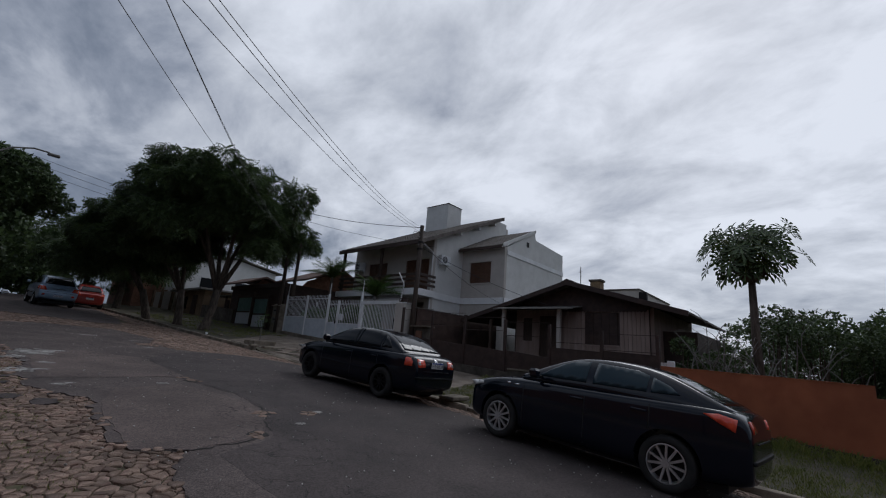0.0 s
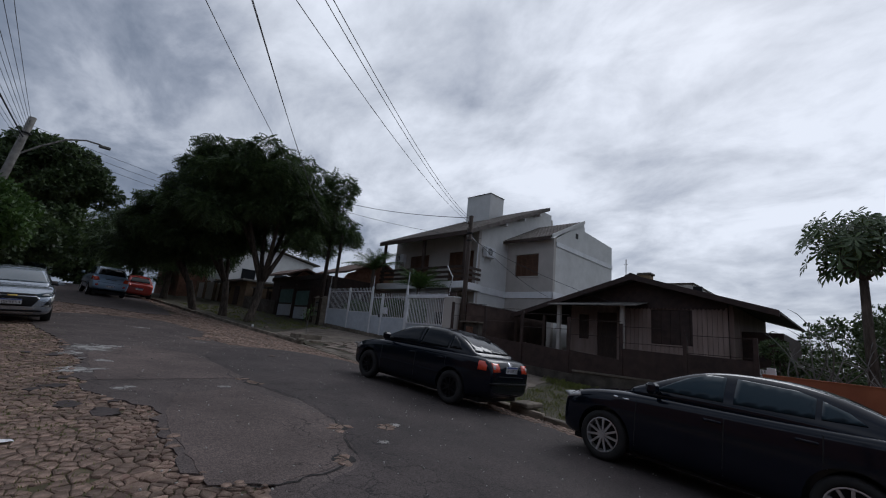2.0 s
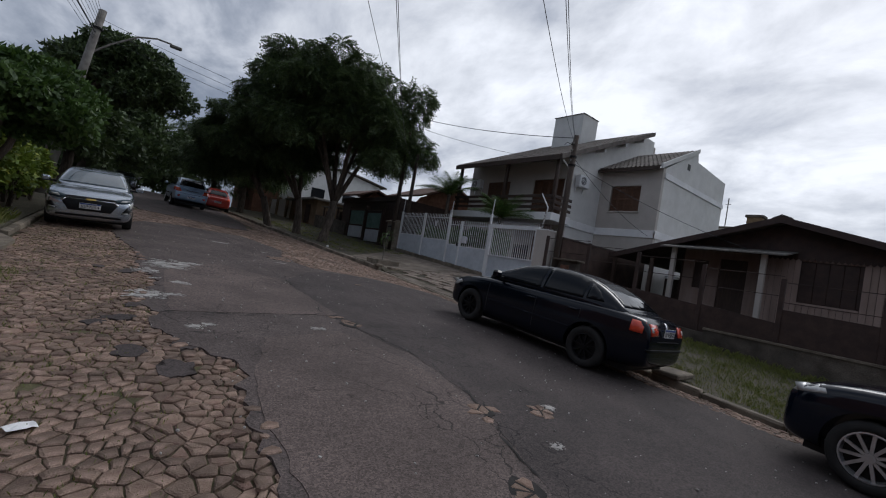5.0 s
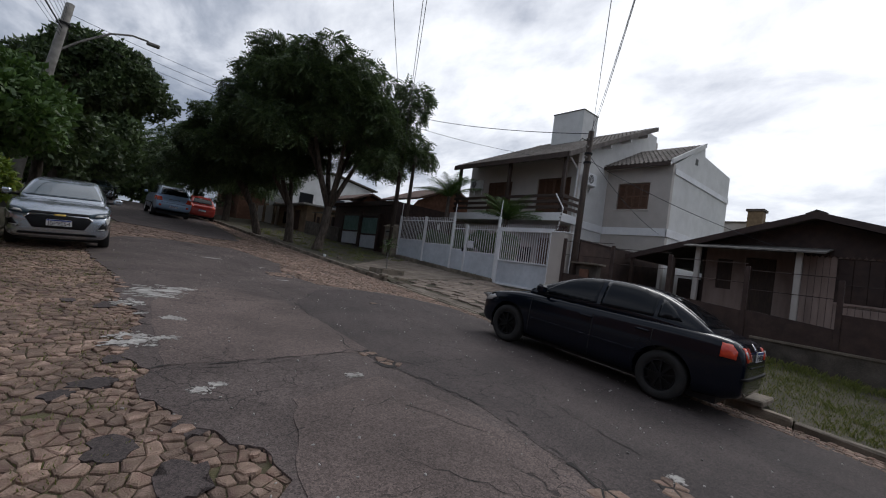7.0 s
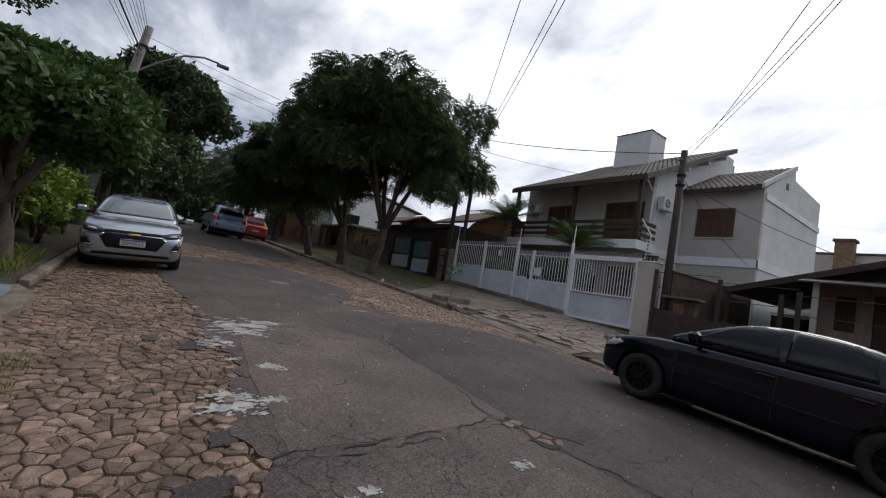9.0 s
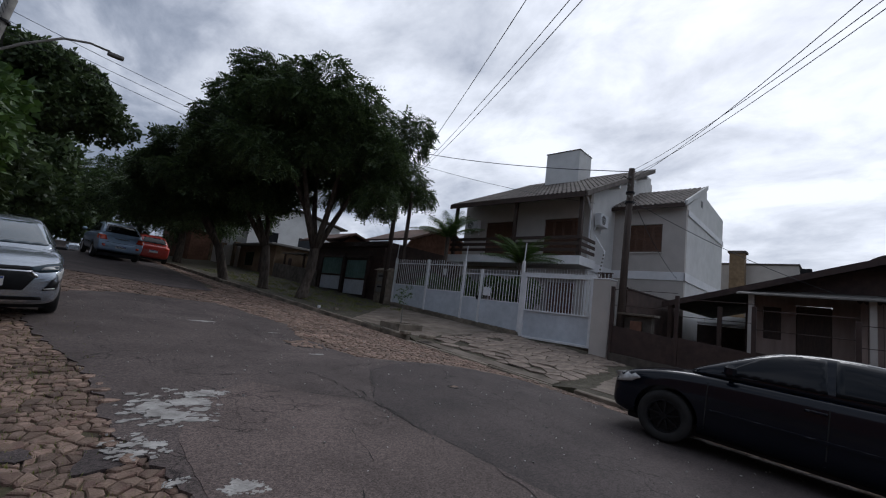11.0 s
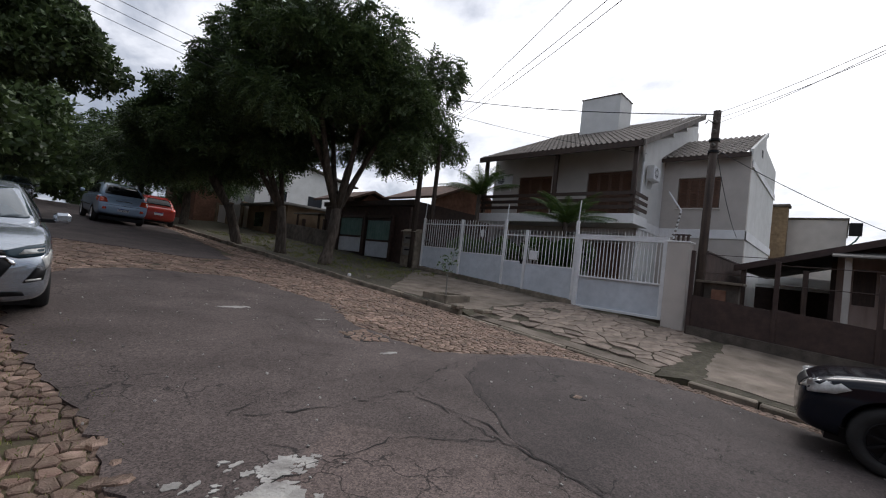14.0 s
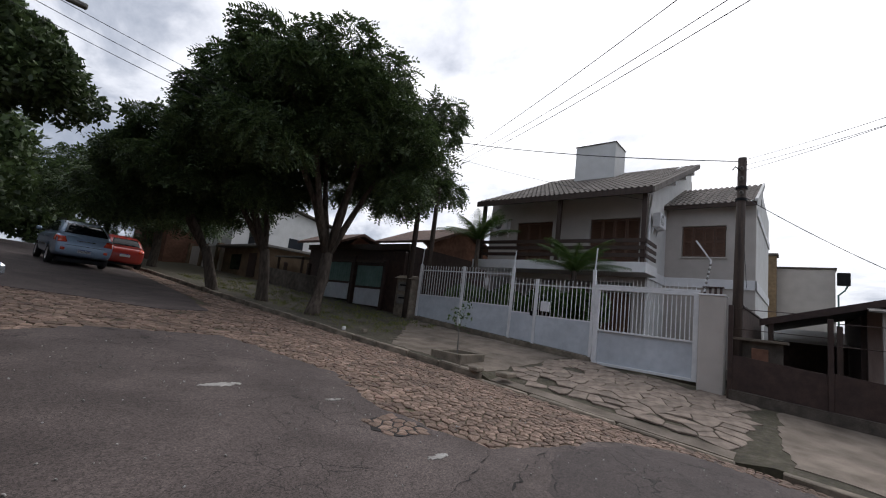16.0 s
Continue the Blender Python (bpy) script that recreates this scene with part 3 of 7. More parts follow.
def stone_mesh(poly, height=0.03, rim=0.009, drop=0.007):
    c = sum((Vector(p) for p in poly), Vector((0, 0))) / len(poly)
    n = len(poly)
    verts, faces = [], []
    for scale, z in ((1.0, -height), (1.0, -drop), (None, 0.0)):
        for p in poly:
            q = Vector(p) - c
            q *= scale if scale else max(0.3, 1 - rim * 1.6 / max(q.length, 0.03))
            verts.append((q.x, q.y, z))
    for r in range(2):
        for k in range(n):
            faces.append((r * n + k, r * n + (k + 1) % n, (r + 1) * n + (k + 1) % n, (r + 1) * n + k))
    faces.append(tuple(range(2 * n, 3 * n)))
    return c, verts, faces


def cell(c, others, reach):
    """The convex cell of the seed c among its neighbours, cut from a square."""
    poly = [(c[0] - reach, c[1] - reach), (c[0] + reach, c[1] - reach), (c[0] + reach, c[1] + reach), (c[0] - reach, c[1] + reach)]
    far = reach * 1.5
    for d2, ox, oy in others:
        if d2 > 4 * far * far:
            break
        nx, ny = ox - c[0], oy - c[1]
        k = (nx * (ox + c[0]) + ny * (oy + c[1])) / 2
        out = []
        for (ax, ay), (bx, by) in zip(poly, poly[1:] + poly[:1]):
            fa, fb = nx * ax + ny * ay - k, nx * bx + ny * by - k
            if fa <= 0:
                out.append((ax, ay))
            if (fa < 0) != (fb < 0) and fa != fb:
                t = fa / (fa - fb)
                out.append((ax + (bx - ax) * t, ay + (by - ay) * t))
        poly = out
        if len(poly) < 3:
            return []
        far = max(math.hypot(px - c[0], py - c[1]) for px, py in poly)
    return poly


def stones(name, x0, x1, y0, y1, size, inside, up, near, parent, mat_one, mat_many, seed, gap=0.93, wob=0.33, label="", uneven=0.007, height=0.03):
    """Irregular stones; those for which near(x, y) holds are pieces of their own, at most 300, the rest is one joined part."""
    rnd = random.Random(seed)
    nx, ny = int((x1 - x0) / size) + 2, int((y1 - y0) / size) + 2
    P = {}
    for i in range(-2, nx + 2):
        for j in range(-2, ny + 2):
            p = (x0 + (i + 0.5 * (j % 2)) * size + rnd.uniform(-wob, wob) * size, y0 + j * size + rnd.uniform(-wob, wob) * size)
            if rnd.random() > 0.13:
                P[i, j] = p
    V, F, count = [], [], 0
    for (i, j), c0 in P.items():
        if not inside(*c0):
            continue
        around = sorted(((q[0] - c0[0]) ** 2 + (q[1] - c0[1]) ** 2, *q) for q in (P.get((i + a, j + b)) for a in range(-2, 3) for b in range(-2, 3) if a or b) if q)
        poly = cell(c0, around, size * 1.2)
        if len(poly) < 3 or rnd.random() < 0.012:
            continue
        c = sum((Vector(p) for p in poly), Vector((0, 0))) / len(poly)
        joint = (1 - gap * rnd.uniform(0.95, 1.03)) * size * 0.6
        shrunk = []
        for p in poly:
            q = Vector(p) - c
            q *= max(0.4, 1 - joint / max(q.length, 0.02))
            q += Vector((rnd.uniform(-1, 1), rnd.uniform(-1, 1))) * size * 0.035
            if not shrunk or (c + q - shrunk[-1]).length > size * 0.09:
                shrunk.append(c + q)
        if len(shrunk) < 3:
            continue
        z = (up(c.x, c.y) if callable(up) else up) + rnd.uniform(-uneven, uneven)
        tilt = (rnd.uniform(-0.05, 0.05), rnd.uniform(-0.05, 0.05))
        c2, verts, faces = stone_mesh(shrunk, height)
        gx = (hill(c2.x + 0.1, c2.y) - hill(c2.x - 0.1, c2.y)) / 0.2
        verts = [(x, y, zz + (tilt[0] + gx) * x + tilt[1] * y + 0.0635 * y) for x, y, zz in verts]
        base = Vector((c2.x, c2.y, hill(c2.x, c2.y) + z))
        if count < 300 and near(c.x, c.y):
            me = bpy.data.meshes.new("stone")
            me.from_pydata(verts, [], faces)
            ob = mesh_part("stone", me, mat_one, parent)
            ob.location = base
            count += 1
        else:
            o = len(V)
            V += [tuple(Vector(v) + base) for v in verts]
            F += [tuple(o + k for k in f) for f in faces]
    me = bpy.data.meshes.new(name)
    me.from_pydata(V, [], F)
    ob = mesh_part(name, me, mat_many, parent, label)
    tagged(ob, kind="stuff")
    return ob


# raised pavements with kerbs
def pave_up(x, y):
    """Height of the right pavement over the slope; it dips to the road at the driveway."""
    dip = max(0.0, min(1.0, (y - 12.9) / 0.4, (17.65 - y) / 0.3))
    return 0.11 - 0.085 * dip * max(0.0, 1 - (x - 7.85) / 1.6)


def edge_in_r(y):
    return kerb_r(y) + 0.16


def pav_right(y):
    return 12.35


def grid_strip(name, ys):
    bm = bmesh.new()
    rows = []
    for y in ys:
        a = edge_in_r(y)
        rows.append([bm.verts.new((x, y, hill(x, y) + (pave_up(x, y) if k else -0.14))) for x, k in ((a, 0), (a, 1), (8.4, 1), (9.2, 1), (10.0, 1), (11.2, 1), (12.3, 1), (14.5, 1), (14.5, 0))])
    for p, q in zip(rows, rows[1:]):
        for k in range(8):
            bm.faces.new((p[k], p[k + 1], q[k + 1], q[k]))
    bmesh.ops.recalc_face_normals(bm, faces=bm.faces)
    return part(name, bm, M_DIRT)


YP = [-40 + 2 * k for k in range(64)]
pave_r = grid_strip("pavement_right", sorted(YP + [12.9, 13.3, 17.35, 17.65]))
tagged(pave_r, "raised earth and broken concrete pavement with weeds", "pavement", kind="structure")
pave_l = strip("pavement_left", lambda y: -7.5, lambda y: kerb_l(y) - 0.14, YP, 0.12, 0.25, M_DIRT)
tagged(pave_l, "earth pavement under the street trees", "pavement", kind="structure")


def kerb_run(parent, fx, side, y0, y1, step, up, seed):
    rnd = random.Random(seed)
    y = y0
    while y < y1:
        ln = step * rnd.uniform(0.8, 1.2)
        a, b = fx(y), fx(y + ln)
        bm = bmesh.new()
        r = bmesh.ops.create_cube(bm, size=1, matrix=Matrix.LocRotScale((0, 0, -0.1), None, (0.15, ln * 0.975, 0.24)))
        bmesh.ops.bevel(bm, geom=list(bm.edges), offset=0.022, segments=1, affect="EDGES")
        for v in bm.verts:
            v.co += Vector((rnd.uniform(-0.012, 0.012), 0, rnd.uniform(-0.012, 0.012)))
        ob = part("kerb_stone", bm, M_KERB, parent)
        xm, ym = (a + b) / 2 + side * 0.075, y + ln / 2
        ob.matrix_local = Matrix.LocRotScale((xm, ym, hill(xm, ym) + up + rnd.uniform(-0.02, 0.015)), Euler((math.atan(0.0635), 0, -math.atan2(b - a, ln))), None)
        y += ln


kerb_run(pave_r, kerb_r, 1, -12, 9.0, 0.9, 0.12, 11)
kerb_run(pave_r, kerb_r, 1, 9.0, 12.4, 1.1, 0.09, 14)
kerb_run(pave_r, kerb_r, 1, 13.3, 16.9, 1.6, 0.012, 17)
kerb_run(pave_r, kerb_r, 1, 17.6, 44, 0.9, 0.13, 15)
kerb_run(pave_l, kerb_l, -1, 15.1, 44, 0.9, 0.07, 12)
kerb_run(pave_l, kerb_l, -1, -6, 10.6, 0.9, 0.10, 13)

# driveway slab on the far-left pavement
slab = sheet("driveway_slab", jag([(-1.25, 10.8), (-1.15, 14.3), (-2.0, 14.6), (-6.5, 14.6), (-6.5, 10.6)], 0.3, 0.02, 9), 0.16, 0.06, M_BLUEC)
tagged(slab, "blue-grey painted concrete driveway slab", "driveway", kind="structure")
sheet("ramp", jag([(-1.0, 10.9), (-0.92, 14.2), (-1.2, 14.9), (-1.3, 14.6), (-1.3, 10.7)], 0.2, 0.03, 10), 0.07, 0.12, M_KERB, slab, "worn cement ramp")

# concrete walk pieces on the right pavement
gutter = bmesh.new()
rows = []
for k in range(24):
    y = 13.35 + k * 0.186
    rows.append([gutter.verts.new((x + 0.03 * noise.noise(Vector((x, y * 2, 3))), y, hill(x, y) + z)) for x, z in ((7.89, 0.0), (7.89, 0.05), (8.25, 0.072), (8.27, 0.0))])
for p, q in zip(rows, rows[1:]):
    for k in range(3):
        gutter.faces.new((p[k], p[k + 1], q[k + 1], q[k]))
bmesh.ops.recalc_face_normals(gutter, faces=gutter.faces)
part("concrete_strip", gutter, M_PAVE, pave_r, "pale cast concrete strip")
for k, (pts, mat) in enumerate([([(8.0, 8.7), (9.4, 8.9), (11.9, 9.4), (12.0, 13.0), (9.6, 12.9), (8.3, 12.7)], M_PAVE), ([(8.15, 17.75), (7.95, 20.6), (11.9, 23.8), (12.0, 17.7)], M_PAVE)]):
    s = sheet("pavement_slab", jag(pts, 0.14, 0.11, 20 + k), 0.124, 0.03, mat, pave_r)


# ---------------------------------------------------------------- wall helpers
def wall_cells(bm, axis, at, thick, u0, u1, z0, z1, holes=()):
    """One welded wall in the plane axis = at, with real openings (u0, u1, z0, z1)."""
    us = sorted({u0, u1, *(h[0] for h in holes), *(h[1] for h in holes)})
    zs = sorted({z0, z1, *(h[2] for h in holes), *(h[3] for h in holes)})
    solid = {(i, j) for i in range(len(us) - 1) for j in range(len(zs) - 1)
             if not any(h[0] < (us[i] + us[i + 1]) / 2 < h[1] and h[2] < (zs[j] + zs[j + 1]) / 2 < h[3] for h in holes)}
    made = {}

    def v(i, j, d):
        if (i, j, d) not in made:
            w = at + thick * d
            made[i, j, d] = bm.verts.new((w, us[i], zs[j]) if axis == "x" else (us[i], w, zs[j]))
        return made[i, j, d]

    for i, j in solid:
        for d in (0, 1):
            bm.faces.new((v(i, j, d), v(i + 1, j, d), v(i + 1, j + 1, d), v(i, j + 1, d)))
        for (ni, nj), (a, b) in (((i - 1, j), ((i, j), (i, j + 1))), ((i + 1, j), ((i + 1, j), (i + 1, j + 1))), ((i, j - 1), ((i, j), (i + 1, j))), ((i, j + 1), ((i, j + 1), (i + 1, j + 1)))):
            if (ni, nj) not in solid:
                bm.faces.new((v(*a, 0), v(*b, 0), v(*b, 1), v(*a, 1)))
    bmesh.ops.recalc_face_normals(bm, faces=bm.faces)
    return bm


def shutter(parent, x, y0, y1, z0, z1, leaves=2, name="shutter", face=-1):
    """Louvred wooden shutter leaves standing in the plane x; each leaf a frame with slats."""
    w = (y1 - y0) / leaves
    for k in range(leaves):
        a, b = y0 + k * w + 0.006, y0 + (k + 1) * w - 0.006
        bm = bmesh.new()
        for p in ((a, a + 0.06, z0, z1), (b - 0.06, b, z0, z1), (a + 0.06, b - 0.06, z0, z0 + 0.09), (a + 0.06, b - 0.06, z1 - 0.08, z1), (a + 0.06, b - 0.06, (z0 + z1) / 2 - 0.04, (z0 + z1) / 2 + 0.04)):
            add_box(bm, x - 0.02, x + 0.025, *p)
        leaf = part(name, bm, M_SHUT, parent)
        n = int((z1 - z0) / 0.075)
        sl = bmesh.new()
        for i in range(n):
            zz = z0 + 0.1 + i * (z1 - z0 - 0.18) / n
            v = [sl.verts.new(q) for q in ((x - 0.012, a + 0.05, zz), (x - 0.012, b - 0.05, zz), (x + 0.018, b - 0.05, zz + 0.07), (x + 0.018, a + 0.05, zz + 0.07))]
            sl.faces.new(v)
        part("slats", sl, M_SHUT, leaf)


def wavy_roof(name, parent, xa, za, xb, zb, y0, y1, material, pitch=0.21, amp=0.036, courses=12, label="", thick=0.05):
    """Roof tiles in ribs that run up the slope, with a lip at every course."""
    ys = np.arange(y0, y1 + 0.001, pitch / 6)
    V, F = [], []
    rows = []
    slope = (zb - za) / (xb - xa)
    for c in range(courses):
        for e, lift in ((0, 0.022), (1, 0.0)):
            f = (c + e) / courses
            x = xa + (xb - xa) * f
            rows.append(len(V))
            for y in ys:
                V.append((x, float(y), za + (zb - za) * f + amp * math.sin(2 * math.pi * (y - y0) / pitch) + lift))
    n = len(ys)
    for a, b in zip(rows, rows[1:]):
        for k in range(n - 1):
            F.append((a + k, a + k + 1, b + k + 1, b + k))
    me = bpy.data.meshes.new(name)
    me.from_pydata(V, [], F)
    ob = mesh_part(name, me, material, parent, label)
    return ob


def air_conditioner(name_label, m):
    """Outdoor unit: case with rounded edges, fan grille, brackets; front faces -y."""
    t = thing("air_conditioner", name_label, "air conditioner")
    part("case", box(-0.4, 0.4, -0.14, 0.14, 0, 0.55, 0.02), M_WHITE, t)
    bm = bmesh.new()
    for r in (0.06, 0.11, 0.16, 0.205):
        add_tube(bm, [(-0.1 + r * math.cos(a), -0.15, 0.28 + r * math.sin(a)) for a in np.linspace(0, 2 * math.pi, 19)], 0.006, 4, False)
    for a in np.linspace(0, math.pi, 7)[:-1]:
        add_tube(bm, [(-0.1 + 0.205 * math.cos(a), -0.152, 0.28 + 0.205 * math.sin(a)), (-0.1 - 0.205 * math.cos(a), -0.152, 0.28 - 0.205 * math.sin(a))], 0.004, 4)
    part("fan_grille", bm, M_WHITE, t)
    bm = bmesh.new()
    bmesh.ops.create_cone(bm, cap_ends=True, segments=24, radius1=0.21, radius2=0.21, depth=0.01, matrix=pose(-0.1, -0.141, 0.28, 90))
    part("fan_opening", bm, M_PLAST, t, "dark fan opening")
    for x in (-0.3, 0.3):
        part("bracket", prism([(-0.14, 0.0), (0.16, 0.0), (0.16, -0.25), (0.13, -0.25), (0.10, -0.04), (-0.14, -0.03)], "x", x - 0.015, x + 0.015), M_WHITE, t)
    t.matrix_basis = m
    return t


# ---------------------------------------------------------------- two-storey white house
def white_house():
    h = thing("house", "two-storey cream rendered house with brown tiled lean-to roofs and wooden balcony", "house")
    fx, sx = 16.8, 19.48
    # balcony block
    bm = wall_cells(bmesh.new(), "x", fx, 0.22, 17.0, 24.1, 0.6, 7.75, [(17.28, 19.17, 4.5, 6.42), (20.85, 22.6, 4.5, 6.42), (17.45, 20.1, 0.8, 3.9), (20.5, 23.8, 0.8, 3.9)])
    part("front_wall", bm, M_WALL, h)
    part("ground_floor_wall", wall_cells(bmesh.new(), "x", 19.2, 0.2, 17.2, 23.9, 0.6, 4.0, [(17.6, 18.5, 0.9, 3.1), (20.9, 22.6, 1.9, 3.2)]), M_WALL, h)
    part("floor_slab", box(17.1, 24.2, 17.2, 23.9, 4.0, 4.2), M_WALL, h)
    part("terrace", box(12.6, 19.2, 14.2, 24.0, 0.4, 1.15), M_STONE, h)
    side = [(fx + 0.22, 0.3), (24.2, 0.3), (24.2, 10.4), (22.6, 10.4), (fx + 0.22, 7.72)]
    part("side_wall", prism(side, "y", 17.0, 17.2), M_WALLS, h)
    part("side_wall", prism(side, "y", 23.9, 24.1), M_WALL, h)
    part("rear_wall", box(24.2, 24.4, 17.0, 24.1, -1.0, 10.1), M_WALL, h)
    # main roof: rises from the street to a high verge
    roof = wavy_roof("roof", h, 15.28, 7.10, 22.99, 10.52, 16.5, 23.85, M_ROOF, courses=20)
    deck = [(15.28, 6.92), (22.99, 10.34), (22.99, 10.46), (15.28, 7.04)]
    part("roof_deck", prism(deck, "y", 16.52, 23.83), M_WOOD, h, "dark brown boarded roof underside")
    part("fascia_board", box(15.20, 15.275, 16.5, 23.85, 6.86, 7.08), M_WOOD, h)
    verge = [(15.26, 6.88), (23.05, 10.33), (23.05, 10.56), (15.26, 7.11)]
    part("verge_board", prism(verge, "y", 16.43, 16.515), M_ROOF, h)
    for x in (18.6, 20.4, 22.1):
        z = 7.0 + (x - 15.28) * 0.4436 - 0.32
        part("rafter_end", box(x - 0.07, x + 0.07, 16.5, 17.0, z, z + 0.16, 0.01), M_TRIM, h)
    # water tank box
    tank = part("tank_box", box(20.95, 22.45, 19.83, 21.9, 8.6, 11.5), M_WALLS, h, "white rendered tank housing")
    part("coping", box(20.91, 22.49, 19.79, 21.94, 11.5, 11.55, 0.01), M_STONE, tank)
    # balcony
    part("balcony_slab", box(15.35, fx - 0.002, 16.62, 23.9, 4.12, 4.48, 0.01), M_TRIM, h)
    for y in (16.78, 19.95, 23.6):
        part("balcony_post", box(15.45, 15.60, y - 0.075, y + 0.075, 4.48, 7.0, 0.008), M_WOOD, h)
    for z in (4.66, 4.92, 5.18):
        part("balcony_rail", box(15.40, 15.445, 16.7, 23.75, z, z + 0.14, 0.005), M_WOOD, h)
        part("balcony_rail", box(15.45, 16.78, 16.66, 16.70, z, z + 0.14, 0.005), M_WOOD, h)
    part("downpipe", tube([(15.5, 16.55, 6.9), (16.7, 16.93, 6.7), (16.7, 16.93, 1.0)], 0.04, 8), M_TRIM, h)
    d1 = part("balcony_door", box(fx + 0.10, fx + 0.13, 17.3, 19.15, 4.5, 6.4), M_WOOD, h)
    shutter(d1, fx + 0.06, 17.30, 19.15, 4.5, 6.40, 4)
    d2 = part("balcony_door", box(fx + 0.10, fx + 0.13, 20.87, 22.58, 4.5, 6.4), M_WOOD, h)
    shutter(d2, fx + 0.06, 20.87, 22.58, 4.5, 6.40, 3)
    part("entrance_door", box(fx + 0.06, fx + 0.10, 17.48, 18.75, 1.16, 3.5, 0.01), M_SHUT, h)
    part("front_door", box(19.25, 19.31, 17.62, 18.48, 1.15, 3.08, 0.01), M_SHUT, h)
    part("window", box(19.26, 19.30, 20.92, 22.58, 1.92, 3.18), M_GLASS, h)
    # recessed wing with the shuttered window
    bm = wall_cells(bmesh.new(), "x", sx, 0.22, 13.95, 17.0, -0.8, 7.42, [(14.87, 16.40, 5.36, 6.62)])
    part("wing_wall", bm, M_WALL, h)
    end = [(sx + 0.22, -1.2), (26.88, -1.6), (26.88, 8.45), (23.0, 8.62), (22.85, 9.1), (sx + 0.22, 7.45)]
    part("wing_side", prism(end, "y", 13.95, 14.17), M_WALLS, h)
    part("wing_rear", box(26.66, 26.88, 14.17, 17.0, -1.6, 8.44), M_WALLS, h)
    wavy_roof("wing_roof", h, 19.05, 7.42, 22.82, 9.20, 13.98, 17.0, M_ROOF, courses=10)
    part("wing_roof_deck", prism([(19.05, 7.26), (22.82, 9.04), (22.82, 9.14), (19.05, 7.36)], "y", 14.18, 16.99), M_WOOD, h)
    part("wing_fascia", box(19.0, 19.05, 13.9, 17.0, 7.24, 7.40), M_WOOD, h)
    part("parapet", prism([(19.25, 7.36), (22.86, 9.06), (22.86, 9.27), (19.25, 7.57)], "y", 13.88, 13.97), M_WALLS, h)
    part("flat_roof", box(22.85, 26.7, 14.1, 17.0, 8.0, 8.1), M_STONE, h)
    w = part("window", box(sx + 0.12, sx + 0.15, 14.9, 16.37, 5.38, 6.6), M_WOOD, h)
    shutter(w, sx + 0.07, 14.9, 16.37, 5.38, 6.60, 4)
    part("window_sill", box(sx - 0.06, sx + 0.1, 14.82, 16.45, 5.29, 5.355, 0.008), M_WALL, h)
    part("small_window", box(21.85, 22.15, 13.935, 13.96, 7.95, 8.25), M_PLAST, h)
    # string courses
    part("string_course", box(sx - 0.05, sx - 0.002, 13.9, 17.0, 4.12, 4.48, 0.008), M_TRIM, h)
    part("string_course", box(sx - 0.05, 26.9, 13.9, 13.948, 4.12, 4.48, 0.008), M_TRIM, h)
    part("string_course", box(sx + 0.2, 26.9, 13.9, 13.948, 6.98, 7.25, 0.008), M_TRIM, h)
    part("string_course", box(fx + 0.0, sx - 0.052, 16.945, 16.998, 4.12, 4.48, 0.008), M_TRIM, h)
    return h


white_house()
air_conditioner("white split air conditioner unit on the house side wall", pose(17.55, 16.80, 6.12))
air_conditioner("white air conditioner unit under the balcony roof", pose(16.62, 23.35, 6.0, 0, 0, -90))


# ---------------------------------------------------------------- white street fence and gate
def pickets(parent, y0, y1, z0, z1, x=12.25, gap=0.125, r=0.008):
    n = max(1, int((y1 - y0) / gap))
    for k in range(n):
        y = y0 + (k + 0.5) * (y1 - y0) / n
        ob = part("picket", box(-r, r, -r, r, 0, z1 - z0), M_WHITE, parent)
        ob.location = (x, y, z0)


